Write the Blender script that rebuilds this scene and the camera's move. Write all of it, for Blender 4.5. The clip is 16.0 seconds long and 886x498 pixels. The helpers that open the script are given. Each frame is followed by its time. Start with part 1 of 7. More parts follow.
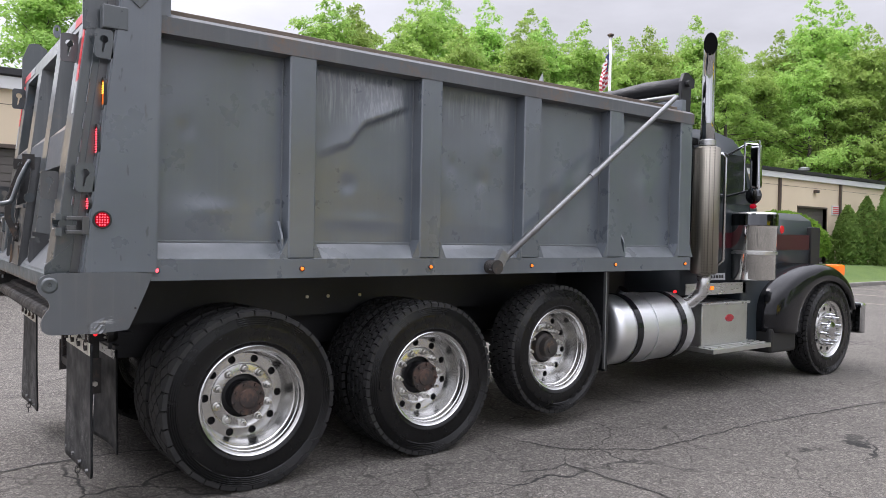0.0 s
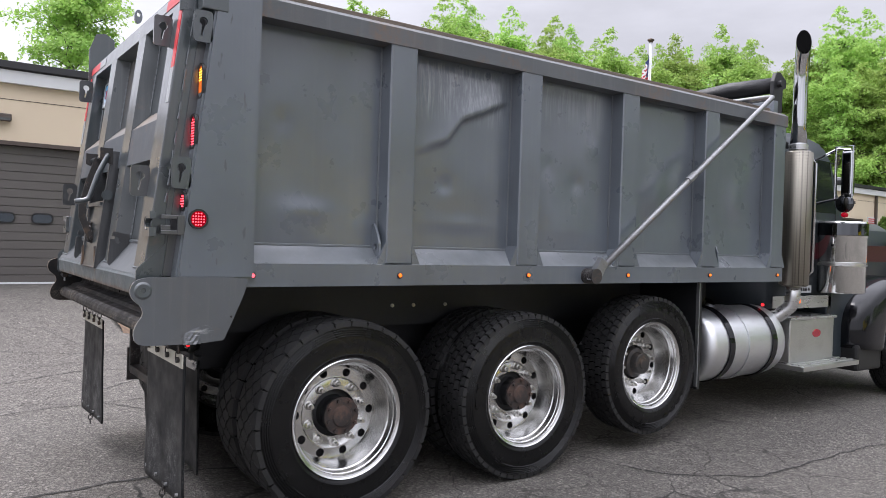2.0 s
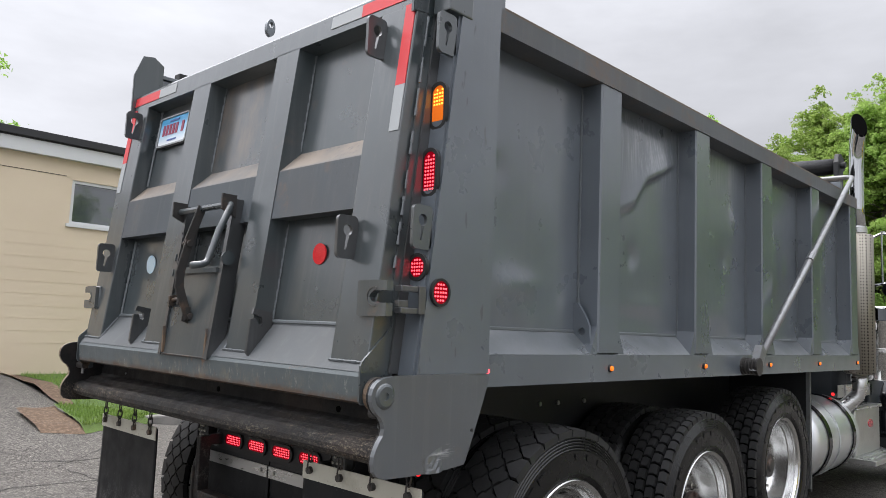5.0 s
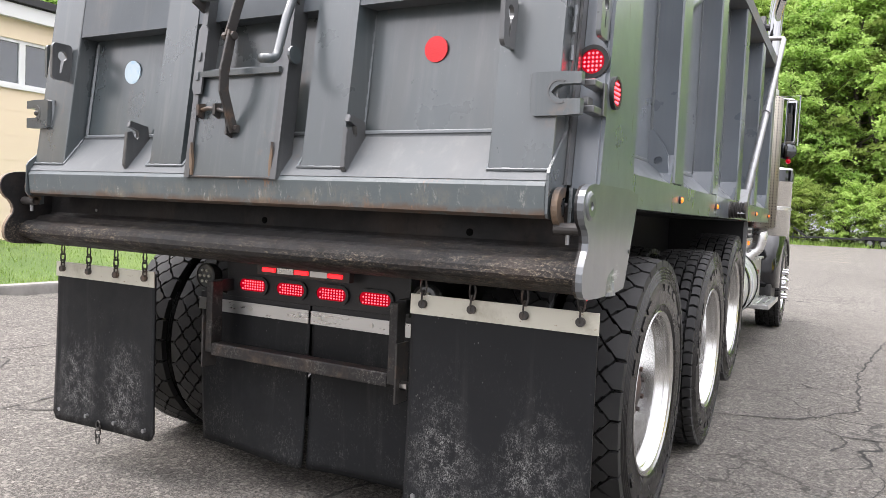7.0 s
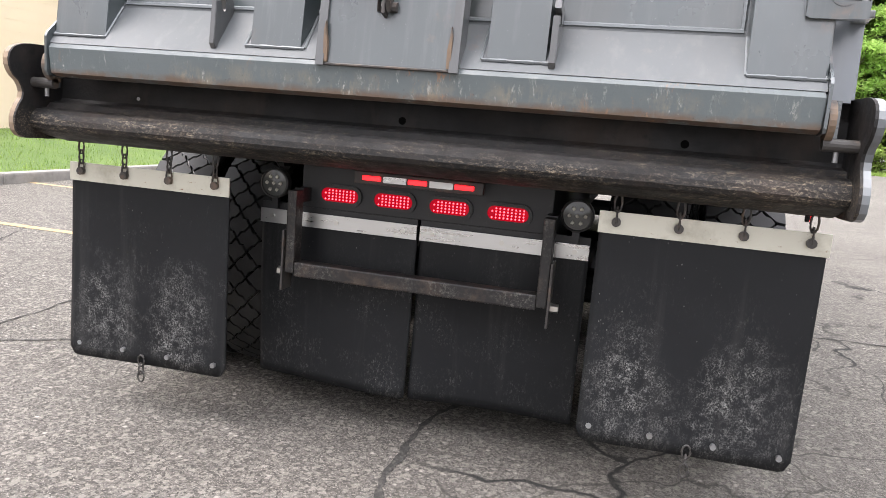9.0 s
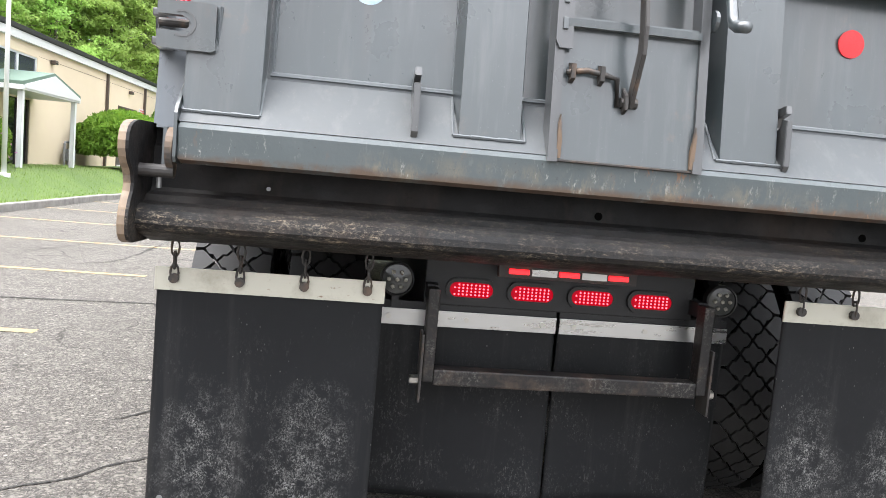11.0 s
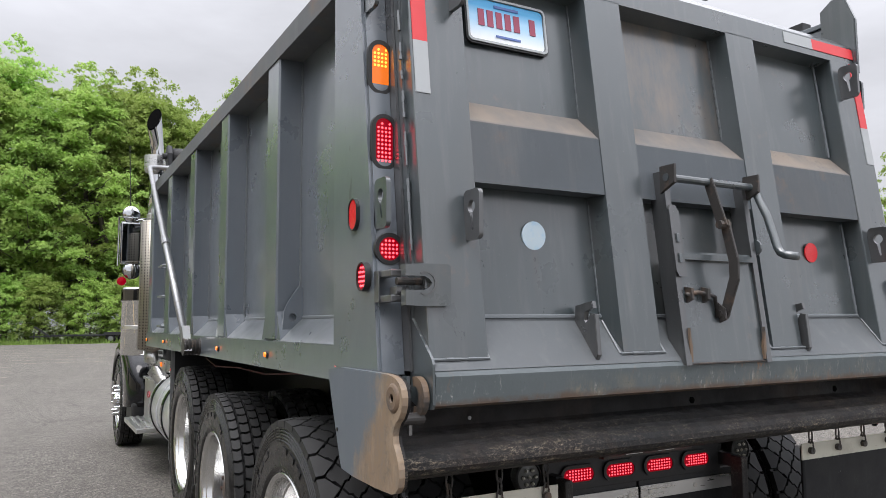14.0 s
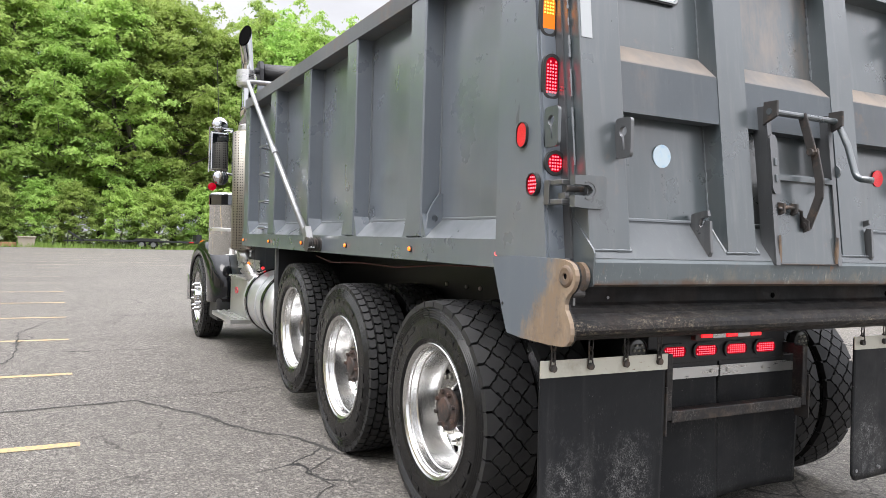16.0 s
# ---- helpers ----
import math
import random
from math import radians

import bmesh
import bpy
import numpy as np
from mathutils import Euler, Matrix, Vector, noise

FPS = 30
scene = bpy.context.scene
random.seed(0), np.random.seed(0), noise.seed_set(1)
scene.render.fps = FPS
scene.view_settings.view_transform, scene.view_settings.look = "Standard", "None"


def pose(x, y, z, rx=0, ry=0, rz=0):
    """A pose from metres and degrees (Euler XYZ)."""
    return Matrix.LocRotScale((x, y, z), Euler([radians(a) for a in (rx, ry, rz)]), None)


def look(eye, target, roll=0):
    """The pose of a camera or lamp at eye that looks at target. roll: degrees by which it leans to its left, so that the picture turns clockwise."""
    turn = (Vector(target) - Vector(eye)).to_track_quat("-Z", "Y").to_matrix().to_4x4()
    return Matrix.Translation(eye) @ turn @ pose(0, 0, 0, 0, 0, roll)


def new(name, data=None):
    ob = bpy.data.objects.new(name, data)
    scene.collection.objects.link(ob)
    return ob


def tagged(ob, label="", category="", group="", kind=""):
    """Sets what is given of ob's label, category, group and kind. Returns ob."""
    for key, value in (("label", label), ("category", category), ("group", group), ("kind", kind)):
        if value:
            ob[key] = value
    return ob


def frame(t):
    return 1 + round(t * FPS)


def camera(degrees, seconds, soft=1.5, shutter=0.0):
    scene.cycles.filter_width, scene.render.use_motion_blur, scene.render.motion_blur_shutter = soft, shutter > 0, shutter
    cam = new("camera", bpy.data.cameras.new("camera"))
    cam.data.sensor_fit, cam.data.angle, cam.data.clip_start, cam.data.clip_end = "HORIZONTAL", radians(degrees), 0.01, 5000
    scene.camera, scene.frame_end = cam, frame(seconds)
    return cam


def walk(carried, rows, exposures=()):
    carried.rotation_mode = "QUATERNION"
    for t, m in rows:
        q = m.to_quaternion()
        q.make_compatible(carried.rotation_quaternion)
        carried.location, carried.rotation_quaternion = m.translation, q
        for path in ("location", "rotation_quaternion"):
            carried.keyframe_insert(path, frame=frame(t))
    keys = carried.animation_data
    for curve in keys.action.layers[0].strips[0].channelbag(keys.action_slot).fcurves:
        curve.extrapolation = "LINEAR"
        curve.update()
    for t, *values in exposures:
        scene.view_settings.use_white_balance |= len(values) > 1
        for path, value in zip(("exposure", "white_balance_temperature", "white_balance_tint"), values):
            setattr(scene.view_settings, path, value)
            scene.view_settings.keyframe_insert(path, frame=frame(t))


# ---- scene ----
cam = camera(61.9, 16.0, 0.8)
PATH = [
    (0, (-0.609, -5.412, 1.542), (0.581, -3.805, 1.503), 1.1),
    (0.5, (-0.616, -5.387, 1.539), (0.539, -3.755, 1.505), 1.4),
    (1, (-0.687, -5.273, 1.532), (0.452, -3.629, 1.5), 1.5),
    (1.5, (-0.78, -5.043, 1.526), (0.365, -3.404, 1.492), 1.5),
    (2, (-0.831, -4.788, 1.515), (0.329, -3.16, 1.495), 1.8),
    (2.5, (-0.876, -4.501, 1.512), (0.33, -2.906, 1.551), 2.3),
    (3, (-1.046, -4.174, 1.509), (0.206, -2.617, 1.616), 2.9),
    (3.5, (-1.204, -3.886, 1.517), (0.066, -2.35, 1.67), 2.9),
    (3.7, (-1.254, -3.75, 1.505), (0.027, -2.223, 1.67), 2.7),
    (5.8, (-1.677, -2.566, 1.416), (-0.099, -1.348, 1.573), 2.0),
    (6, (-1.702, -2.448, 1.378), (-0.087, -1.275, 1.494), 2.0),
    (6.5, (-1.807, -2.154, 1.299), (-0.114, -1.089, 1.297), 2.2),
    (7, (-1.887, -1.892, 1.215), (-0.136, -0.93, 1.117), 2.6),
    (7.5, (-1.96, -1.629, 1.189), (-0.151, -0.797, 1.004), 3.1),
    (8, (-2.034, -1.322, 1.157), (-0.181, -0.615, 0.903), 3.2),
    (8.2, (-2.052, -1.213, 1.155), (-0.187, -0.548, 0.878), 3.5),
    (10.3, (-1.981, 0.19, 1.187), (-0.009, 0.252, 0.858), 5.8),
    (10.5, (-1.96, 0.342, 1.207), (0.014, 0.318, 0.889), 5.8),
    (11, (-1.929, 0.713, 1.227), (0.047, 0.464, 1.04), 5.0),
    (11.5, (-1.866, 0.952, 1.332), (0.074, 0.469, 1.286), 3.4),
    (12, (-1.852, 1.201, 1.42), (0.029, 0.529, 1.522), 2.4),
    (12.5, (-1.916, 1.478, 1.471), (-0.093, 0.676, 1.655), 1.4),
    (13, (-1.873, 1.71, 1.476), (-0.092, 0.828, 1.694), 0.6),
    (13.5, (-1.775, 1.913, 1.458), (-0.022, 0.974, 1.673), -0.2),
    (14, (-1.8, 2.13, 1.45), (-0.058, 1.169, 1.647), -0.4),
    (14.5, (-1.897, 2.377, 1.431), (-0.142, 1.431, 1.587), -0.0),
    (15, (-2.033, 2.556, 1.384), (-0.252, 1.651, 1.476), 0.7),
    (15.5, (-2.118, 2.693, 1.386), (-0.326, 1.805, 1.405), 1.0),
    (16, (-2.092, 2.876, 1.364), (-0.32, 1.949, 1.341), 1.6),
]
walk(cam, [(t, look(eye, target, roll)) for t, eye, target, roll in PATH],
     [(0, 0.72, 6300, 18), (2.5, 0.70, 6250, 18), (3.0, 0.54, 6250, 16), (3.5, 0.42, 6380, 13), (5.8, 0.72, 6450, 14), (6.5, 1.22, 6540, 16), (8, 1.46, 6640, 16), (10.5, 1.62, 6500, 14), (11.2, 1.62, 6450, 12), (11.5, 1.64, 6450, 12),
      (12, 1.02, 6430, 12), (12.6, 0.34, 6400, 14), (13.5, 0.46, 6400, 14), (14.2, 0.68, 6420, 14), (15.0, 0.86, 6480, 14), (15.6, 1.16, 6480, 14), (16, 1.18, 6480, 14)])

# ---- light ----
world = bpy.data.worlds.new("overcast")
scene.world = world
world.use_nodes = True
wn, wl = world.node_tree.nodes, world.node_tree.links
wn.clear()


def wnode(kind, **values):
    n = wn.new(kind)
    for k, v in values.items():
        n.inputs[k].default_value = v
    return n


sky = wn.new("ShaderNodeTexSky")
sky.sky_type = "NISHITA"
sky.sun_disc = False
sky.sun_elevation, sky.sun_rotation = radians(58), radians(200)
grey = wnode("ShaderNodeHueSaturation", Saturation=0.12, Value=0.012)
wl.new(sky.outputs[0], grey.inputs["Color"])
tc = wn.new("ShaderNodeTexCoord")
sep = wn.new("ShaderNodeSeparateXYZ")
wl.new(tc.outputs["Generated"], sep.inputs[0])
lift = wn.new("ShaderNodeMapRange")          # overcast sky: far brighter overhead than at the horizon
lift.interpolation_type = "SMOOTHSTEP"
lift.inputs["From Min"].default_value, lift.inputs["From Max"].default_value = 0.25, 1.0
lift.inputs["To Min"].default_value, lift.inputs["To Max"].default_value = 0.52, 2.15
wl.new(sep.outputs[2], lift.inputs[0])
cloudmap = wn.new("ShaderNodeMapping")
cloudmap.inputs["Scale"].default_value = (1.0, 1.0, 3.2)
wl.new(tc.outputs["Generated"], cloudmap.inputs[0])
cloud = wnode("ShaderNodeTexNoise", Scale=2.3, Detail=6.0, Roughness=0.55)
wl.new(cloudmap.outputs[0], cloud.inputs["Vector"])
puff = wn.new("ShaderNodeMapRange")
puff.inputs["From Min"].default_value, puff.inputs["From Max"].default_value = 0.3, 0.7
puff.inputs["To Min"].default_value, puff.inputs["To Max"].default_value = 0.76, 1.16
wl.new(cloud.outputs[0], puff.inputs[0])
mul = wn.new("ShaderNodeMath")
mul.operation = "MULTIPLY"
wl.new(lift.outputs[0], mul.inputs[0])
wl.new(puff.outputs[0], mul.inputs[1])
side = wn.new("ShaderNodeMapRange")           # the veiled sun stands on the +y side
side.inputs["From Min"].default_value, side.inputs["From Max"].default_value = -1.0, 1.0
side.inputs["To Min"].default_value, side.inputs["To Max"].default_value = 1.0, 1.22
wl.new(sep.outputs[1], side.inputs[0])
front = wn.new("ShaderNodeMapRange")          # thicker cloud towards the wood at the lot's far end
front.inputs["From Min"].default_value, front.inputs["From Max"].default_value = -0.6, 1.0
front.inputs["To Min"].default_value, front.inputs["To Max"].default_value = 1.12, 0.66
wl.new(sep.outputs[0], front.inputs[0])
mul2 = wn.new("ShaderNodeMath")
mul2.operation = "MULTIPLY"
wl.new(mul.outputs[0], mul2.inputs[0])
wl.new(side.outputs[0], mul2.inputs[1])
tint = wn.new("ShaderNodeVectorMath")
tint.operation = "SCALE"
tint.inputs[0].default_value = (0.955, 0.985, 1.03)
mul3 = wn.new("ShaderNodeMath")
mul3.operation = "MULTIPLY"
wl.new(mul2.outputs[0], mul3.inputs[0])
wl.new(front.outputs[0], mul3.inputs[1])
wl.new(mul3.outputs[0], tint.inputs["Scale"])
both = wn.new("ShaderNodeVectorMath")
both.operation = "ADD"
wl.new(tint.outputs[0], both.inputs[0])
wl.new(grey.outputs[0], both.inputs[1])
bg = wnode("ShaderNodeBackground", Strength=1.0)
wl.new(both.outputs[0], bg.inputs[0])
wl.new(bg.outputs[0], wn.new("ShaderNodeOutputWorld").inputs[0])

sun = new("sun", bpy.data.lights.new("sun", "SUN"))
sun.data.energy, sun.data.angle, sun.data.color = 1.5, radians(35), (1.0, 0.97, 0.92)
sun.matrix_world = look((0, 0, 30), (7, -13, 0))
scene.view_settings.exposure = 0.0


# ---- materials ----
class Mat:
    """A node material under construction."""

    def __init__(self, name, color=(0.5, 0.5, 0.5), rough=0.5, metal=0.0):
        self.m = bpy.data.materials.new(name)
        self.m.use_nodes = True
        self.n, self.l = self.m.node_tree.nodes, self.m.node_tree.links
        self.b = self.n["Principled BSDF"]
        self.b.inputs["Base Color"].default_value = (*color, 1)
        self.b.inputs["Roughness"].default_value = rough
        self.b.inputs["Metallic"].default_value = metal
        self.tc = self.n.new("ShaderNodeTexCoord")
        self.color = None

    def noise(self, scale, detail=4, rough=0.55, stretch=(1, 1, 1)):
        mp = self.n.new("ShaderNodeMapping")
        mp.inputs["Scale"].default_value = stretch
        self.l.new(self.tc.outputs["Object"], mp.inputs[0])
        t = self.n.new("ShaderNodeTexNoise")
        t.inputs["Scale"].default_value, t.inputs["Detail"].default_value, t.inputs["Roughness"].default_value = scale, detail, rough
        self.l.new(mp.outputs[0], t.inputs["Vector"])
        return t.outputs[0]

    def voronoi(self, scale, feature="F1", stretch=(1, 1, 1), warp=None):
        mp = self.n.new("ShaderNodeMapping")
        mp.inputs["Scale"].default_value = stretch
        self.l.new(self.tc.outputs["Object"], mp.inputs[0])
        src = mp.outputs[0]
        if warp:
            add = self.n.new("ShaderNodeVectorMath")
            add.operation = "ADD"
            t = self.n.new("ShaderNodeTexNoise")
            t.inputs["Scale"].default_value = warp[0]
            t.inputs["Detail"].default_value = 5
            self.l.new(mp.outputs[0], t.inputs["Vector"])
            sc = self.n.new("ShaderNodeVectorMath")
            sc.operation = "SCALE"
            sc.inputs["Scale"].default_value = warp[1]
            self.l.new(t.outputs["Color"], sc.inputs[0])
            self.l.new(src, add.inputs[0])
            self.l.new(sc.outputs[0], add.inputs[1])
            src = add.outputs[0]
        v = self.n.new("ShaderNodeTexVoronoi")
        v.feature = feature
        v.inputs["Scale"].default_value = scale
        self.l.new(src, v.inputs["Vector"])
        return v.outputs["Distance"]

    def cells(self, scale):
        """A random value for each cell."""
        v = self.n.new("ShaderNodeTexVoronoi")
        v.inputs["Scale"].default_value = scale
        self.l.new(self.tc.outputs["Object"], v.inputs["Vector"])
        c = self.n.new("ShaderNodeSeparateColor")
        self.l.new(v.outputs["Color"], c.inputs[0])
        return c.outputs[0]

    def ramp(self, src, a, b, lo=0.0, hi=1.0):
        r = self.n.new("ShaderNodeMapRange")
        r.inputs["From Min"].default_value, r.inputs["From Max"].default_value = a, b
        r.inputs["To Min"].default_value, r.inputs["To Max"].default_value = lo, hi
        self.l.new(src, r.inputs[0])
        return r.outputs[0]

    def times(self, a, b, op="MULTIPLY"):
        m = self.n.new("ShaderNodeMath")
        m.operation = op
        for k, v in ((0, a), (1, b)):
            if isinstance(v, (int, float)):
                m.inputs[k].default_value = v
            else:
                self.l.new(v, m.inputs[k])
        return m.outputs[0]

    def axis(self, k):
        s = self.n.new("ShaderNodeSeparateXYZ")
        self.l.new(self.tc.outputs["Object"], s.inputs[0])
        return s.outputs[k]

    def mix(self, fac, color):
        """Lays color over what the base colour is so far, by fac."""
        m = self.n.new("ShaderNodeMix")
        m.data_type = "RGBA"
        if isinstance(fac, (int, float)):
            m.inputs[0].default_value = fac
        else:
            self.l.new(fac, m.inputs[0])
        if self.color is None:
            m.inputs[6].default_value = self.b.inputs["Base Color"].default_value
        else:
            self.l.new(self.color, m.inputs[6])
        m.inputs[7].default_value = (*color, 1)
        self.color = m.outputs[2]
        self.l.new(self.color, self.b.inputs["Base Color"])
        return self

    def vary(self, amount=0.25, hue=0.0):
        """A different brightness for each object."""
        oi = self.n.new("ShaderNodeObjectInfo")
        hs = self.n.new("ShaderNodeHueSaturation")
        self.l.new(self.ramp(oi.outputs["Random"], 0, 1, 1 - amount, 1 + amount), hs.inputs["Value"])
        if hue:
            self.l.new(self.ramp(oi.outputs["Random"], 0, 1, 0.5 - hue, 0.5 + hue), hs.inputs["Hue"])
        if self.color is None:
            hs.inputs["Color"].default_value = self.b.inputs["Base Color"].default_value
        else:
            self.l.new(self.color, hs.inputs["Color"])
        self.color = hs.outputs[0]
        self.l.new(self.color, self.b.inputs["Base Color"])
        return self

    def rough(self, src, lo, hi, a=0.3, b=0.7):
        self.l.new(self.ramp(src, a, b, lo, hi), self.b.inputs["Roughness"])
        return self

    def bump(self, src, strength=0.3, distance=0.01):
        bp = self.n.new("ShaderNodeBump")
        bp.inputs["Strength"].default_value, bp.inputs["Distance"].default_value = strength, distance
        self.l.new(src, bp.inputs["Height"])
        if self.b.inputs["Normal"].is_linked:
            self.l.new(self.b.inputs["Normal"].links[0].from_socket, bp.inputs["Normal"])
        self.l.new(bp.outputs[0], self.b.inputs["Normal"])
        return self

    def glow(self, color, strength):
        self.b.inputs["Emission Color"].default_value = (*color, 1)
        self.b.inputs["Emission Strength"].default_value = strength
        return self


def paint(name, rust=0.0, streak=0.5, base=(0.040, 0.050, 0.054), dust_sheen=0.0, extra=None, dull=False):
    """Satin slate-grey truck paint on sheet steel, with a dusty or sky-lit pallor, streaks and rust where asked for."""
    k = Mat(name, base, 0.34)
    lighter = tuple(min(1.0, c * 1.35) for c in base)
    darker = tuple(c * 0.72 for c in base)
    k.mix(k.ramp(k.noise(1.3, 4, 0.55), 0.40, 0.68, 0, 0.6), lighter)
    k.mix(k.ramp(k.noise(2.3, 3, 0.5), 0.48, 0.72, 0, 0.5), darker)
    k.mix(k.times(k.ramp(k.noise(2.4, 7, 0.65, (9, 9, 0.30)), 0.52, 0.72), 0.26 * streak), (0.17, 0.172, 0.170))
    k.mix(k.ramp(k.noise(120, 3, 0.7), 0.68, 0.73, 0, 0.30), (0.24, 0.24, 0.24))
    if dust_sheen:
        k.mix(k.ramp(k.noise(4.5, 6, 0.6), 0.30, 0.66, 0.35 * dust_sheen, dust_sheen), (0.22, 0.235, 0.252))
        k.mix(k.ramp(k.noise(16, 6, 0.7), 0.60, 0.72, 0, 0.3), (0.12, 0.115, 0.11))
    if rust:
        r = k.times(k.ramp(k.noise(3.5, 8, 0.68), 0.70 - 0.22 * rust, 0.86 - 0.22 * rust), k.ramp(k.noise(22, 5, 0.7), 0.35, 0.6))
        k.mix(k.times(r, 0.8), (0.15, 0.095, 0.06))
        k.mix(k.times(k.ramp(k.noise(1.7, 5, 0.6, (1.6, 1.6, 0.5)), 0.52, 0.72), 0.34 * rust), (0.14, 0.11, 0.085))
    if extra:
        extra(k)
    if dull:
        k.rough(k.noise(2.6, 5, 0.6), 0.52, 0.68)
        k.bump(k.noise(40, 4), 0.12, 0.002)
        return k.m
    k.rough(k.noise(3.4, 6, 0.65), 0.24, 0.38)
    k.b.inputs["IOR"].default_value = 1.6
    k.b.inputs["Coat Weight"].default_value, k.b.inputs["Coat Roughness"].default_value = 1.0, 0.19
    k.bump(k.noise(3.0, 2), 0.14, 0.02).bump(k.noise(9, 2), 0.07, 0.006).bump(k.noise(260, 2), 0.04, 0.002)
    return k.m


def side_scrapes(k):
    """Pale scrapes fanned over the creased second bay and a few faint ones past it."""
    x, z = k.axis(0), k.axis(2)
    for x0, x1, z0, z1, w in ((1.50, 2.30, 2.22, 2.60, 0.42), (2.50, 3.2, 2.30, 2.60, 0.25), (4.3, 4.5, 2.0, 2.3, 0.2)):
        m = k.times(k.times(k.ramp(x, x0, x0 + 0.12), k.ramp(x, x1, x1 - 0.12)), k.times(k.ramp(z, z0, z0 + 0.14), k.ramp(z, z1, z1 - 0.03)))
        k.mix(k.times(k.times(m, k.ramp(k.noise(4.0, 6, 0.7, (14, 14, 0.8)), 0.46, 0.64)), w), (0.36, 0.37, 0.375))


PAINT = paint("satin_grey_paint", 0.0, 0.6, (0.086, 0.101, 0.117))


def nicks(k):
    """Small dark chips and scratches, long in the upright direction."""
    k.mix(k.ramp(k.noise(17, 3, 0.5, (1.6, 1.6, 0.40)), 0.67, 0.71, 0, 0.7), (0.030, 0.030, 0.031))


POSTPAINT = paint("nicked_post_paint", 0.0, 0.6, (0.086, 0.101, 0.117), extra=nicks)
SIDEPAINT = paint("scraped_side_paint", 0.0, 0.6, (0.086, 0.101, 0.117), extra=side_scrapes)
# Worn paint; its base is about half the side paint's.
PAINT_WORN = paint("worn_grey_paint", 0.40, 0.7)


def rail_dust(k):
    k.mix(k.times(k.ramp(k.axis(2), 2.070, 2.085), k.ramp(k.noise(3.2, 6, 0.65), 0.34, 0.60, 0.25, 0.95)), (0.185, 0.150, 0.118))
    k.mix(k.times(k.ramp(k.noise(55, 4, 0.7), 0.56, 0.66), k.ramp(k.noise(3.0, 4), 0.52, 0.62, 0, 0.7)), (0.040, 0.042, 0.044))


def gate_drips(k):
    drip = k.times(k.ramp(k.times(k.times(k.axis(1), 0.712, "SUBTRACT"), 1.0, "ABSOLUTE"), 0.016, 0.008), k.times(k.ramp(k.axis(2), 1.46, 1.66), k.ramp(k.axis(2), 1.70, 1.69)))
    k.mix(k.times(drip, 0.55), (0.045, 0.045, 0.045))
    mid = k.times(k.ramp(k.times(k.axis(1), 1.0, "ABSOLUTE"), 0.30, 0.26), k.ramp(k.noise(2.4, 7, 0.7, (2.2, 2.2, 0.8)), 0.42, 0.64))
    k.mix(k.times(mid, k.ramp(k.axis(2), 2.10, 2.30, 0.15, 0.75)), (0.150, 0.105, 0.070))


RAILPAINT = paint("mid_rail_paint", 0.45, 0.6, base=(0.060, 0.070, 0.079), extra=rail_dust, dull=True)
# Gate sheet darkened further to carry the dark ground it mirrors.
GATEPAINT = paint("shaded_sheet_paint", 0.45, 0.6, base=(0.034, 0.045, 0.049), extra=gate_drips)
# Pale blue-grey layer paints the sky's sheen on the upward side slopes.
PAINT_SLOPE = paint("sky_sheen_paint", 0.25, 0.6, dust_sheen=0.6)
TOPRAIL = paint("worn_top_rail_paint", 0.8, 0.8, base=(0.085, 0.091, 0.096), dull=True)
PAINT_FOOT = paint("foot_slope_paint", 0.30, 0.8, base=(0.064, 0.071, 0.075), dust_sheen=0.08, dull=True)
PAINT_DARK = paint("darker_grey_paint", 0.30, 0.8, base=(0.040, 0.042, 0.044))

k = Mat("chipped_lip_paint", (0.075, 0.090, 0.094), 0.42)
k.mix(k.ramp(k.noise(2.1, 5, 0.55), 0.4, 0.7, 0, 0.6), (0.105, 0.120, 0.126))
low = k.ramp(k.axis(2), 1.290, 1.215)
k.mix(k.times(k.times(k.ramp(k.noise(2.6, 6, 0.65), 0.50, 0.62), k.ramp(k.noise(30, 6, 0.8, (1, 1, 0.4)), 0.44, 0.56)), k.times(low, 0.8)), (0.26, 0.205, 0.135))
k.mix(k.times(k.ramp(k.noise(44, 6, 0.8, (1, 1, 0.34)), 0.57, 0.62), k.times(k.ramp(k.noise(3.1, 4, 0.6), 0.42, 0.56), k.ramp(k.axis(2), 1.305, 1.25, 0.1, 0.9))), (0.34, 0.335, 0.31))
k.mix(k.times(k.ramp(k.noise(8, 7, 0.75), 0.36, 0.50), k.ramp(k.times(k.axis(2), k.ramp(k.noise(6, 5, 0.7), 0.2, 0.8, -0.012, 0.012), "ADD"), 1.240, 1.222, 0, 0.95)), (0.085, 0.055, 0.037))
k.mix(k.times(k.ramp(k.noise(60, 5, 0.8), 0.62, 0.68), 0.6), (0.035, 0.032, 0.03))
k.mix(k.times(k.ramp(k.noise(22, 6, 0.8, (1, 1, 0.5)), 0.58, 0.64), k.times(k.ramp(k.noise(1.8, 3, 0.6), 0.48, 0.60), 0.85)), (0.21, 0.105, 0.052))
k.rough(k.noise(8, 4), 0.40, 0.62).bump(k.noise(9, 4, 0.6), 0.25, 0.008).bump(k.noise(60, 5), 0.15, 0.003)
LIP = k.m

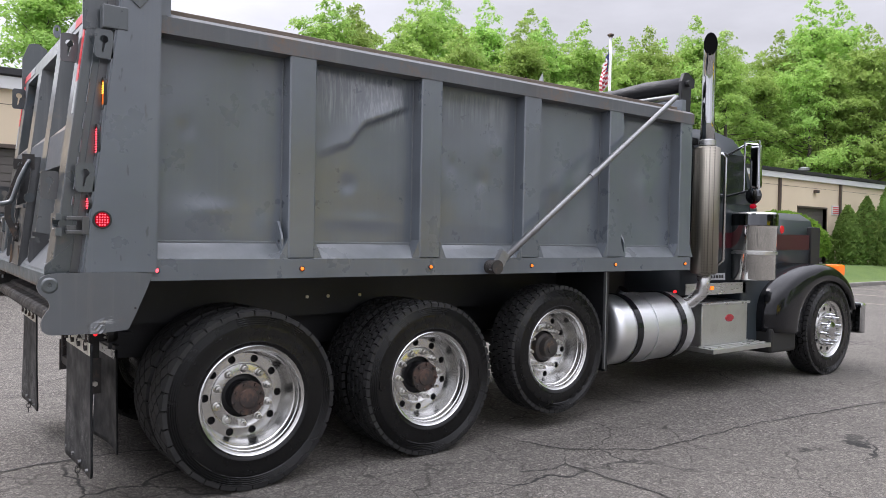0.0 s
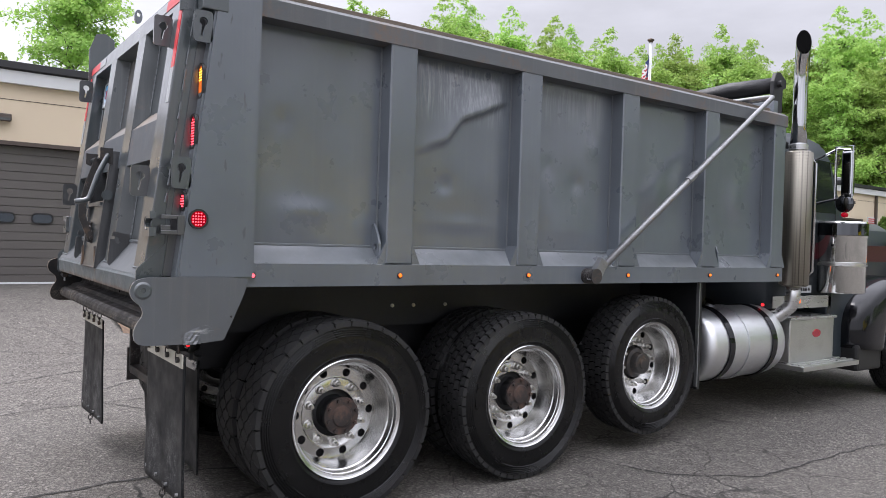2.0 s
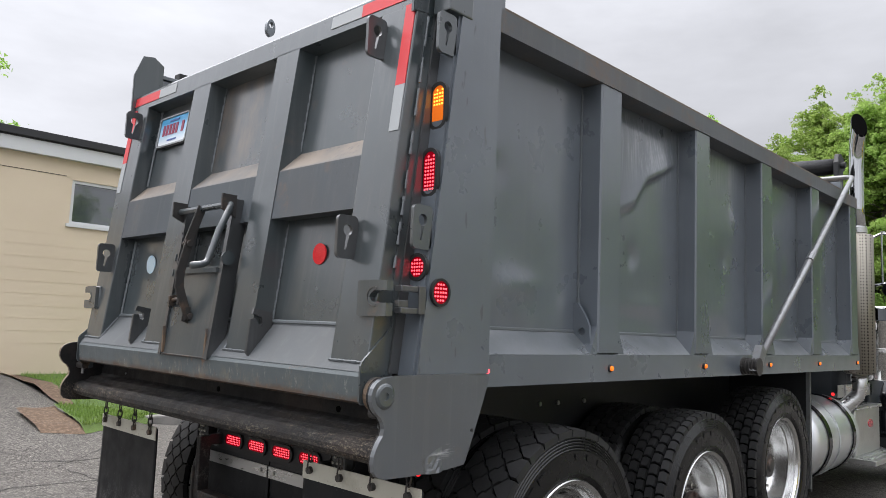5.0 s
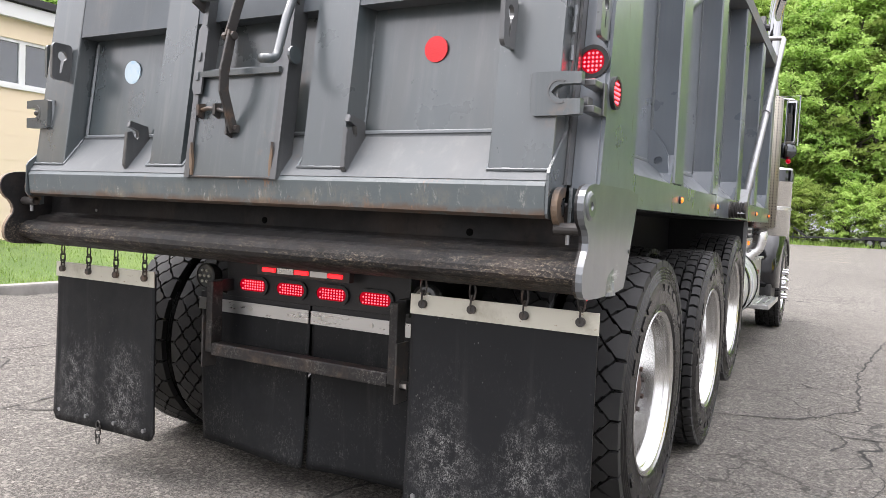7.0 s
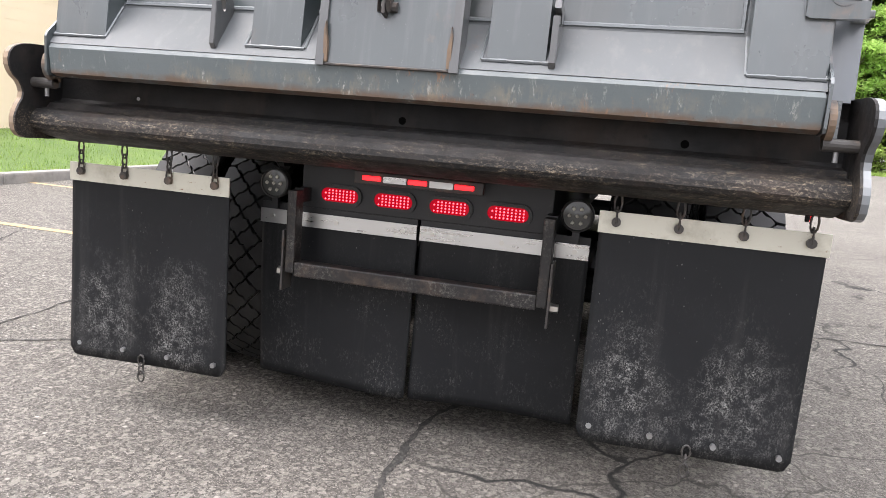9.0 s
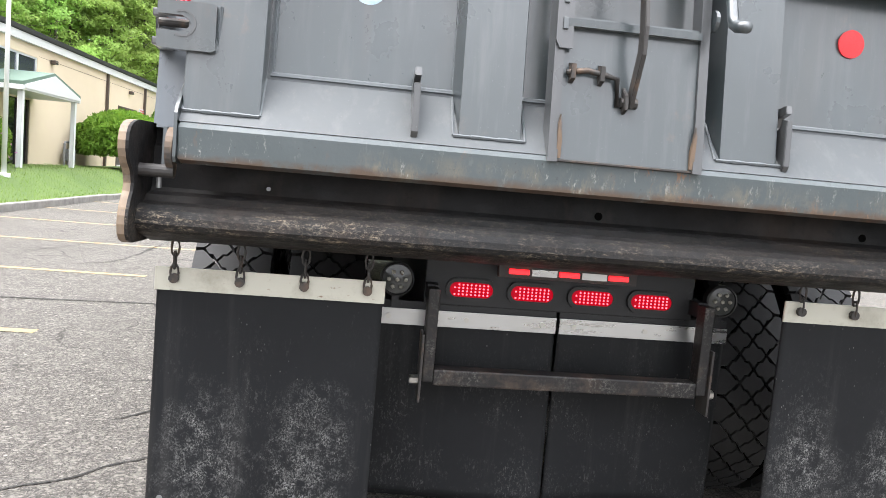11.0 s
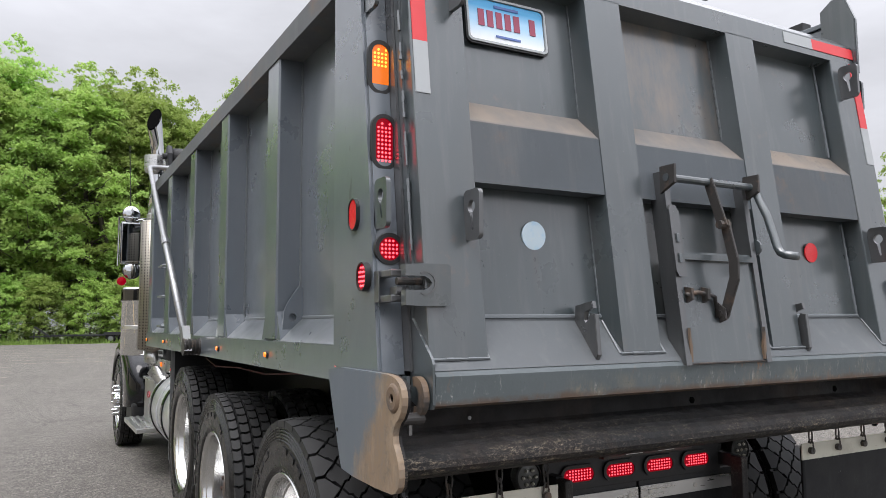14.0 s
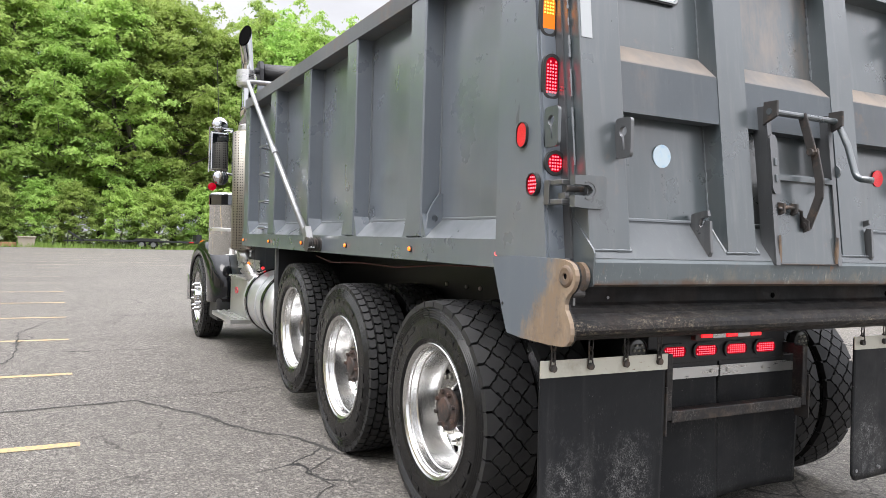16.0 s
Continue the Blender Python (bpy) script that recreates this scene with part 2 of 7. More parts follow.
k = Mat("bare_dark_steel", (0.0092, 0.0091, 0.0096), 0.60, 0.1)
k.mix(k.ramp(k.noise(3, 7, 0.65, (1, 0.5, 1.4)), 0.48, 0.70), (0.023, 0.0185, 0.0165))
k.mix(k.times(k.ramp(k.noise(2.2, 6, 0.7, (1, 1, 0.5)), 0.52, 0.68), 0.6), (0.050, 0.034, 0.025))
band = k.times(k.ramp(k.axis(2), 1.135, 1.085), k.ramp(k.noise(1.7, 5, 0.65, (1, 1, 4)), 0.42, 0.58, 0.12, 1.0))
k.mix(k.times(k.times(k.ramp(k.noise(95, 7, 0.9, (1, 0.6, 1.1)), 0.52, 0.62), band), 0.9), (0.20, 0.168, 0.125))
k.mix(k.times(k.times(k.ramp(k.noise(60, 7, 0.85, (1, 0.35, 1.6)), 0.56, 0.64), band), 0.9), (0.27, 0.215, 0.15))
k.mix(k.times(k.ramp(k.noise(17, 6, 0.75), 0.57, 0.66), 0.7), (0.006, 0.006, 0.006))
k.rough(k.noise(14, 5), 0.45, 0.75).bump(k.noise(8, 5, 0.7), 0.3, 0.012).bump(k.noise(45, 6, 0.7), 0.35, 0.004)
k.b.inputs["Specular IOR Level"].default_value = 0.28
STEEL = k.m

k = Mat("rubbed_rust", (0.14, 0.095, 0.062), 0.6, 0.1)
k.mix(k.ramp(k.noise(9, 7, 0.65), 0.46, 0.62), (0.060, 0.055, 0.052))
k.bump(k.noise(30, 5), 0.2, 0.003)
RUST = k.m


def rubbed_ear(k):
    """Paint worn to tan metal from the rear edge forwards, ragged and mottled."""
    edge = k.times(k.axis(0), k.ramp(k.noise(9, 7, 0.75, (1, 1, 0.6)), 0.25, 0.75, -0.10, 0.10), "ADD")
    m = k.ramp(k.times(edge, k.times(k.axis(2), 0.55), "ADD"), 0.85, 0.77)
    k.mix(k.times(m, k.ramp(k.noise(45, 6, 0.8, (1, 1, 0.4)), 0.30, 0.55, 0.6, 1.0)), (0.185, 0.130, 0.083))
    k.mix(k.times(m, k.ramp(k.noise(11, 6, 0.7, (1.5, 1, 0.5)), 0.48, 0.66, 0, 0.6)), (0.285, 0.215, 0.145))
    k.mix(k.times(m, k.ramp(k.noise(14, 7, 0.75), 0.54, 0.66, 0, 0.7)), (0.085, 0.075, 0.068))


def scraped_corner(k):
    """Bright scrapes running forwards and up from the bent lower edge."""
    rise = k.times(k.times(k.axis(2), 1.028, "SUBTRACT"), k.times(k.times(k.axis(0), 0.205, "SUBTRACT"), 0.38), "SUBTRACT")
    zone = k.times(k.ramp(k.times(rise, 1.0, "ABSOLUTE"), 0.030, 0.010), k.times(k.ramp(k.axis(0), 0.195, 0.215), k.ramp(k.axis(0), 0.37, 0.25)))
    k.mix(k.times(zone, k.ramp(k.noise(26, 5, 0.7, (0.3, 1, 3.0)), 0.52, 0.60)), (0.33, 0.34, 0.345))
    k.mix(k.times(k.times(k.ramp(k.axis(0), 0.17, 0.20), k.ramp(k.axis(0), 0.275, 0.245)), k.times(k.ramp(k.axis(2), 1.06, 1.035), k.ramp(k.noise(24, 5, 0.7), 0.50, 0.60))), (0.030, 0.028, 0.027))


EARGREY = paint("hinge_plate_grey", 0.35, 0.9, (0.062, 0.070, 0.078), extra=scraped_corner)
EARPAINT = paint("rubbed_hinge_plate_paint", 0.0, 0.5, (0.086, 0.101, 0.117), extra=rubbed_ear, dull=True)

k = Mat("brown_worn_steel", (0.045, 0.042, 0.040), 0.5, 0.3)
k.mix(k.ramp(k.noise(12, 6, 0.7), 0.52, 0.70), (0.12, 0.082, 0.058))
k.bump(k.noise(60, 5), 0.2, 0.002)
BROWN = k.m

k = Mat("scuffed_black_bar", (0.014, 0.013, 0.013), 0.5, 0.2)
k.mix(k.ramp(k.noise(9, 6, 0.7), 0.50, 0.62), (0.050, 0.036, 0.028))
k.mix(k.times(k.ramp(k.noise(70, 6, 0.85), 0.50, 0.60), k.ramp(k.noise(7, 4), 0.46, 0.62, 0, 0.7)), (0.15, 0.143, 0.13))
k.bump(k.noise(50, 5), 0.25, 0.003)
SCUFFED = k.m

k = Mat("black_frame_paint", (0.0085, 0.009, 0.0105), 0.5)
k.mix(k.ramp(k.noise(6, 6, 0.65), 0.5, 0.75, 0, 0.5), (0.020, 0.0205, 0.022))
k.mix(k.times(k.ramp(k.noise(55, 6, 0.8), 0.58, 0.68), k.ramp(k.noise(5, 3), 0.48, 0.62, 0, 0.35)), (0.10, 0.097, 0.092))
BLACK = k.m

k = Mat("gloss_black_paint", (0.005, 0.0055, 0.007), 0.10)
k.mix(k.ramp(k.noise(3, 5), 0.5, 0.8, 0, 0.25), (0.012, 0.012, 0.013))
k.b.inputs["Specular IOR Level"].default_value = 0.4
GLOSS = k.m

k = Mat("cab_paint", (0.026, 0.034, 0.040), 0.36)
k.mix(k.ramp(k.noise(2, 4), 0.4, 0.8, 0, 0.3), (0.04, 0.048, 0.052))
CAB = k.m

k = Mat("tyre_rubber", (0.0052, 0.0053, 0.0056), 0.34)
k.mix(k.ramp(k.noise(5, 5, 0.6), 0.45, 0.75, 0, 0.5), (0.011, 0.011, 0.011))
k.mix(k.ramp(k.noise(70, 4, 0.7), 0.66, 0.75, 0, 0.25), (0.04, 0.038, 0.036))
k.b.inputs["Specular IOR Level"].default_value = 0.29
k.rough(k.noise(9, 4), 0.22, 0.30).bump(k.noise(90, 3), 0.06, 0.002)
RUBBER = k.m

k = Mat("tread_rubber", (0.0125, 0.0126, 0.013), 0.6)
k.mix(k.ramp(k.noise(6, 6, 0.6), 0.42, 0.72, 0, 0.7), (0.027, 0.0265, 0.026)).bump(k.noise(70, 3), 0.15, 0.003)
k.b.inputs["Specular IOR Level"].default_value = 0.38
TREAD = k.m

k = Mat("mud_flap_rubber", (0.0088, 0.0094, 0.0105), 0.45)
k.mix(k.ramp(k.noise(3, 5, 0.6), 0.4, 0.75, 0, 0.6), (0.0115, 0.0125, 0.014))
k.mix(k.ramp(k.noise(2.0, 5, 0.6, (6, 6, 0.35)), 0.55, 0.8, 0, 0.25), (0.08, 0.078, 0.075))
oy = k.times(k.times(k.times(k.axis(1), 1.0, "ABSOLUTE"), 0.935, "SUBTRACT"), 1.0, "ABSOLUTE")
wob = k.times(k.ramp(k.noise(7, 4, 0.6), 0.25, 0.75, -0.9, 0.9), 1.0)
dy = k.times(k.times(oy, 0.150, "SUBTRACT"), 1.0 / 0.125)
dz = k.times(k.times(k.axis(2), 0.370, "SUBTRACT"), 1.0 / 0.20)
away = k.times(k.times(k.times(dy, dy), k.times(dz, dz), "ADD"), wob, "ADD")
clump = k.times(k.ramp(away, 1.5, 0.0), k.ramp(k.noise(24, 6, 0.8), 0.44, 0.62))
near_rear = k.ramp(k.axis(0), 0.36, 0.30)
k.mix(k.times(k.times(k.times(clump, near_rear), k.ramp(k.noise(190, 4, 0.85, (1, 1, 0.8)), 0.47, 0.58)), 0.95), (0.22, 0.22, 0.215))
k.b.inputs["Specular IOR Level"].default_value = 0.2
spat = k.times(k.ramp(k.noise(110, 5, 0.85, (1, 1, 0.55)), 0.53, 0.62), k.times(k.ramp(k.noise(4.4, 5, 0.7), 0.46, 0.66), k.ramp(k.axis(2), 0.80, 0.36)))
k.mix(k.times(spat, 0.5), (0.16, 0.158, 0.152))
k.mix(k.times(k.ramp(k.voronoi(60, stretch=(1, 1, 0.6)), 0.13, 0.07), k.ramp(k.noise(5, 4, 0.7), 0.52, 0.60, 0, 0.6)), (0.17, 0.168, 0.16))
k.mix(k.times(k.ramp(k.noise(26, 6, 0.8, (1, 1, 0.5)), 0.64, 0.74), 0.3), (0.08, 0.08, 0.078))
k.rough(k.noise(7, 4), 0.34, 0.6).bump(k.noise(30, 4), 0.12, 0.003)
FLAP = k.m

k = Mat("polished_aluminium", (0.62, 0.62, 0.61), 0.20, 1.0)
k.rough(k.noise(9, 5, 0.6), 0.18, 0.27).bump(k.noise(60, 2), 0.015, 0.001)
k.mix(k.ramp(k.noise(7, 5, 0.6), 0.55, 0.80, 0, 0.3), (0.44, 0.435, 0.425))
k.mix(k.ramp(k.noise(70, 4, 0.7), 0.66, 0.74, 0, 0.4), (0.40, 0.39, 0.37))
ALU = k.m

k = Mat("tank_aluminium", (0.74, 0.75, 0.76), 0.30, 1.0)
k.rough(k.noise(5, 5, 0.6, (1, 1, 4)), 0.36, 0.46)
k.mix(k.ramp(k.noise(6, 6, 0.65, (1, 4, 4)), 0.52, 0.78, 0, 0.4), (0.60, 0.60, 0.59))
TANK = k.m

k = Mat("chrome", (0.52, 0.53, 0.54), 0.06, 1.0)
k.rough(k.noise(8, 4), 0.04, 0.10)
CHROME = k.m
k = Mat("mirror_steel", (0.72, 0.72, 0.70), 0.07, 1.0)
k.rough(k.noise(5, 4, 0.6, (1, 1, 3)), 0.04, 0.10).bump(k.noise(4, 2, 0.5, (1, 1, 0.4)), 0.05, 0.01)
MIRRORSTEEL = k.m

k = Mat("galvanised_pipe", (0.27, 0.275, 0.28), 0.42, 0.8)
k.mix(k.ramp(k.noise(18, 6, 0.7), 0.5, 0.68, 0, 0.8), (0.20, 0.19, 0.18))
GALV = k.m

k = Mat("pale_strip_metal", (0.510, 0.497, 0.425), 0.45, 0.35)
k.mix(k.ramp(k.noise(8, 6, 0.7), 0.5, 0.72, 0, 0.7), (0.306, 0.281, 0.221))
k.mix(k.ramp(k.noise(26, 6, 0.75, (1, 1, 2)), 0.62, 0.7), (0.187, 0.111, 0.060))
STRIP = k.m

k = Mat("stainless_strip", (0.561, 0.561, 0.552), 0.3, 0.9)
k.rough(k.noise(6, 5, 0.6, (1, 1, 8)), 0.2, 0.45)
INOX = k.m

k = Mat("black_tarp", (0.009, 0.009, 0.010), 0.5)
k.bump(k.noise(7, 5, 0.6, (1, 0.5, 1)), 0.7, 0.03)
TARP = k.m

k = Mat("weathered_board", (0.20, 0.165, 0.135), 0.75)
k.mix(k.ramp(k.noise(3, 7, 0.7, (0.25, 9, 9)), 0.42, 0.66), (0.105, 0.085, 0.07))
k.bump(k.noise(5, 6, 0.7, (0.2, 14, 14)), 0.35, 0.004)
WOOD = k.m

k = None
BOLT = Mat("bolt_steel", (0.55, 0.54, 0.51), 0.28, 0.95).m
k = Mat("rusty_hub", (0.030, 0.024, 0.022), 0.7)
k.mix(k.ramp(k.noise(16, 6, 0.7), 0.45, 0.62), (0.080, 0.046, 0.034)).bump(k.noise(40, 5), 0.3, 0.004)
HUB = k.m
WELD = Mat("grey_weld_bead", (0.125, 0.138, 0.146), 0.42, 0.1).m
k = Mat("red_lens", (0.13, 0.001, 0.006), 0.2).glow((1.0, 0.0, 0.025), 0.14)
k.b.inputs["Specular IOR Level"].default_value = 0.12
REDLENS = k.m
REDLED = Mat("red_diode", (0.8, 0.1, 0.1), 0.2).glow((1.0, 0.065, 0.09), 1.7).m
REDBAR = Mat("lit_red_bar", (0.8, 0.05, 0.05), 0.2).glow((1.0, 0.012, 0.018), 0.8).m
k = Mat("red_reflector", (0.66, 0.025, 0.03), 0.25)
k.mix(k.ramp(k.voronoi(240), 0.3, 0.6, 0, 0.45), (0.40, 0.008, 0.012)).bump(k.voronoi(240), 0.2, 0.001)
REDFLEX = k.m
AMBLENS = Mat("amber_lens", (0.62, 0.14, 0.012), 0.14).glow((1.0, 0.19, 0.008), 0.28).m
AMBLED = Mat("amber_diode", (0.9, 0.45, 0.08), 0.2).glow((1.0, 0.45, 0.04), 1.6).m
MARKER = Mat("orange_marker_lens", (0.75, 0.20, 0.02), 0.2).glow((1.0, 0.16, 0.01), 0.75).m
CLEAR = Mat("clear_lens", (0.075, 0.078, 0.075), 0.10, 0.0).m
PALELED = Mat("pale_diode", (0.42, 0.41, 0.35), 0.25).m
BADGE = Mat("red_enamel_badge", (0.30, 0.02, 0.03), 0.2).m
MAROONPAINT = Mat("maroon_stripe", (0.050, 0.008, 0.012), 0.3).m
# Mirror metal darkened in colour for the dark surroundings it would reflect.
MIRRORDARK = Mat("dimmed_mirror_glass", (0.10, 0.105, 0.11), 0.03, 1.0).m
REDWIRE = Mat("red_cable", (0.075, 0.014, 0.013), 0.6).m
REDTAPE = Mat("red_reflective_tape", (0.60, 0.035, 0.04), 0.35).m
WHITETAPE = Mat("white_reflective_tape", (0.34, 0.355, 0.36), 0.35).m
k = Mat("white_disc", (0.42, 0.51, 0.56), 0.4)
k.mix(k.ramp(k.noise(30, 4), 0.48, 0.66, 0, 0.8), (0.24, 0.42, 0.58)).mix(k.ramp(k.noise(60, 5, 0.7), 0.6, 0.7, 0, 0.6), (0.56, 0.56, 0.48))
WHITEDISC = k.m
RUBBERBLACK = Mat("black_rubber", (0.012, 0.012, 0.012), 0.5).m
PLATEBLUE = Mat("plate_face", (0.36, 0.60, 0.80), 0.35)
PLATEBLUE.mix(PLATEBLUE.ramp(PLATEBLUE.axis(2), 2.475, 2.515), (0.06, 0.36, 0.66))
PLATEBLUE.mix(PLATEBLUE.ramp(PLATEBLUE.axis(2), 2.46, 2.40), (0.74, 0.77, 0.80))
PLATEBLUE = PLATEBLUE.m
MAROON = Mat("maroon_ink", (0.30, 0.05, 0.09), 0.5).m
INKBLUE = Mat("blue_ink", (0.08, 0.14, 0.36), 0.5).m
GLASS = Mat("dark_window_glass", (0.012, 0.015, 0.017), 0.04).m
# Flat black that paints the dark inside holes and the exhaust mouth.
HOLEBLACK = Mat("hole_black", (0.004, 0.004, 0.004), 1.0)
HOLEBLACK.b.inputs["Specular IOR Level"].default_value = 0.0
HOLEBLACK = HOLEBLACK.m
k = Mat("perforated_steel", (0.27, 0.25, 0.21), 0.40, 0.9)
k.mix(k.ramp(k.voronoi(46, stretch=(1, 1, 0.8)), 0.36, 0.28), (0.015, 0.014, 0.013))
for nd in k.n:
    if nd.type == "TEX_VORONOI":
        nd.inputs["Randomness"].default_value = 0.0
PERF = k.m
k = Mat("diamond_plate", (0.66, 0.66, 0.65), 0.28, 1.0)
k.bump(k.voronoi(60, stretch=(1, 1, 1.8)), 0.5, 0.004).mix(k.ramp(k.noise(6, 5), 0.5, 0.8, 0, 0.5), (0.45, 0.44, 0.42))
DIAMOND = k.m

k = Mat("old_asphalt", (0.128, 0.118, 0.105), 0.85)
k.mix(k.ramp(k.noise(0.35, 6, 0.6), 0.35, 0.7), (0.162, 0.150, 0.133))
k.mix(k.ramp(k.noise(1.6, 5, 0.65), 0.5, 0.72, 0, 0.5), (0.084, 0.077, 0.069))
k.mix(k.ramp(k.noise(5.5, 6, 0.8), 0.50, 0.64, 0, 0.55), (0.225, 0.209, 0.188))
k.mix(k.ramp(k.noise(9, 7, 0.82), 0.52, 0.64, 0, 0.6), (0.062, 0.058, 0.053))
k.mix(k.ramp(k.noise(75, 4, 0.8), 0.44, 0.58, 0, 0.95), (0.039, 0.037, 0.034))
k.mix(k.ramp(k.cells(48), 0.40, 0.15, 0, 0.56), (0.055, 0.051, 0.047))
k.mix(k.ramp(k.cells(62), 0.72, 0.95, 0, 0.58), (0.260, 0.242, 0.217))
k.mix(k.ramp(k.voronoi(78), 0.36, 0.22, 0, 0.5), (0.242, 0.225, 0.201))
k.mix(k.ramp(k.voronoi(150), 0.26, 0.14, 0, 0.85), (0.359, 0.335, 0.300))
k.mix(k.times(k.ramp(k.voronoi(21), 0.22, 0.12), k.ramp(k.noise(6, 3), 0.5, 0.6)), (0.328, 0.304, 0.273))
k.mix(k.ramp(k.noise(14, 4, 0.7), 0.58, 0.70, 0, 0.5), (0.070, 0.069, 0.067))
k.mix(k.ramp(k.noise(0.16, 4, 0.6), 0.48, 0.66, 0, 0.35), (0.088, 0.081, 0.072))
fine = k.ramp(k.voronoi(0.42, "DISTANCE_TO_EDGE", warp=(1.7, 0.55)), 0.006, 0.0022)
k.mix(k.times(fine, k.ramp(k.noise(0.5, 3), 0.48, 0.6)), (0.023, 0.023, 0.022))
web = k.ramp(k.voronoi(1.15, "DISTANCE_TO_EDGE", warp=(2.6, 0.45)), 0.010, 0.003)
k.mix(k.times(web, k.ramp(k.noise(0.33, 3), 0.46, 0.58, 0, 0.75)), (0.036, 0.034, 0.031))
hair = k.ramp(k.voronoi(3.1, "DISTANCE_TO_EDGE", warp=(4.0, 0.30)), 0.016, 0.004)
k.mix(k.times(hair, k.ramp(k.noise(0.7, 4, 0.65), 0.52, 0.62, 0, 0.6)), (0.045, 0.042, 0.038))
k.bump(k.noise(80, 4, 0.75), 0.9, 0.009).bump(k.voronoi(52), 0.5, 0.006)
ASPHALT = k.m

k.b.inputs["Specular IOR Level"].default_value = 0.22
k = Mat("crack_bottom", (0.026, 0.025, 0.023), 0.95)
k.mix(k.ramp(k.noise(38, 5, 0.75), 0.46, 0.66), (0.075, 0.070, 0.063)).bump(k.noise(60, 4), 0.8, 0.01)
CRACK = k.m
k = Mat("worn_yellow_line", (0.416, 0.288, 0.112), 0.75)
k.mix(k.ramp(k.noise(40, 6, 0.75), 0.44, 0.58), (0.200, 0.172, 0.132))
LINE = k.m
k = Mat("worn_pale_line", (0.352, 0.296, 0.200), 0.75)
k.mix(k.ramp(k.noise(34, 6, 0.75), 0.46, 0.58), (0.168, 0.164, 0.156))
LINE2 = k.m
k = Mat("kerb_concrete", (0.240, 0.228, 0.212), 0.85)
k.mix(k.ramp(k.noise(5, 6, 0.65), 0.4, 0.7), (0.152, 0.144, 0.132)).bump(k.noise(60, 4), 0.3, 0.004)
KERB = k.m
k = Mat("lawn_soil", (0.075, 0.125, 0.028), 0.9)
k.mix(k.ramp(k.noise(1.2, 5), 0.4, 0.7), (0.11, 0.165, 0.035)).mix(k.ramp(k.noise(60, 4, 0.7), 0.5, 0.7, 0, 0.6), (0.045, 0.075, 0.016))
k.bump(k.noise(70, 4, 0.7), 0.6, 0.02)
LAWN = k.m
k = Mat("grass_blade", (0.15, 0.25, 0.04), 0.6)
k.mix(k.ramp(k.noise(0.9, 4), 0.4, 0.7), (0.20, 0.28, 0.055))
GRASS = k.m
k = Mat("woodland_floor", (0.055, 0.060, 0.028), 0.95)
k.mix(k.ramp(k.noise(0.6, 6), 0.42, 0.65), (0.06, 0.10, 0.025)).bump(k.noise(8, 5), 0.5, 0.05)
EARTH = k.m
k = Mat("brown_mulch", (0.10, 0.065, 0.042), 0.95)
k.mix(k.ramp(k.noise(26, 6, 0.7), 0.45, 0.65), (0.19, 0.13, 0.085)).bump(k.noise(30, 5), 0.8, 0.02)
MULCH = k.m

k = Mat("tan_block_wall", (0.63, 0.525, 0.385), 0.8)
k.mix(k.ramp(k.noise(0.7, 6), 0.4, 0.7, 0, 0.6), (0.69, 0.585, 0.435))
k.bump(k.noise(90, 4), 0.15, 0.004)
TAN = k.m
PLANTERMAT = Mat("beige_concrete", (0.36, 0.31, 0.25), 0.85).m
LOGWOOD = Mat("reddish_timber", (0.30, 0.15, 0.085), 0.8).m
WHITEPAINT = Mat("white_fascia", (0.60, 0.61, 0.61), 0.5).m
DARKEDGE = Mat("black_roof_edge", (0.022, 0.022, 0.024), 0.5).m
k = Mat("brown_roll_door", (0.098, 0.089, 0.081), 0.5)
k.mix(k.ramp(k.noise(3, 4), 0.4, 0.8, 0, 0.4), (0.119, 0.111, 0.098))
ROLLDOOR = k.m
BROWNTRIM = Mat("brown_trim", (0.075, 0.055, 0.045), 0.5).m
YELLOW = Mat("yellow_safety_paint", (0.70, 0.50, 0.04), 0.5).m
GREENROOF = Mat("green_shingle", (0.11, 0.17, 0.13), 0.8).m
k = Mat("office_glass", (0.05, 0.06, 0.07), 0.04)
k.b.inputs["IOR"].default_value = 2.3
OFFICEGLASS = k.m


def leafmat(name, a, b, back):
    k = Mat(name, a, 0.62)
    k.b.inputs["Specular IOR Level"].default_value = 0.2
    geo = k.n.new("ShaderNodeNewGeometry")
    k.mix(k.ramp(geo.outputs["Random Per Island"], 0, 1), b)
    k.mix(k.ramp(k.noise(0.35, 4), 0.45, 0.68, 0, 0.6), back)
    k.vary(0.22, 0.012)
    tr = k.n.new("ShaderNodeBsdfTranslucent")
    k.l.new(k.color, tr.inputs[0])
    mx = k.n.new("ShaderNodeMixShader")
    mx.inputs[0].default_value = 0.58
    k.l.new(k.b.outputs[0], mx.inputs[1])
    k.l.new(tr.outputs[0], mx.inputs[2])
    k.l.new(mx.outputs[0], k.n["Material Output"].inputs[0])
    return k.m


# Leaf colours far above real foliage, standing in for light the crowns lack.
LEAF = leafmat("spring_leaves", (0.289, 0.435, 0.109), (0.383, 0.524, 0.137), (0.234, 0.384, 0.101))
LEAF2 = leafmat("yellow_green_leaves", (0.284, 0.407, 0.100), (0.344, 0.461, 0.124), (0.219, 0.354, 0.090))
# Brighter copy of the leaves, for far trees that come out dark.
LEAF4 = leafmat("brightened_leaves", (0.318, 0.450, 0.115), (0.387, 0.513, 0.141), (0.284, 0.419, 0.111))
LEAF3 = leafmat("bush_leaves", (0.12, 0.24, 0.03), (0.18, 0.31, 0.04), (0.085, 0.18, 0.028))
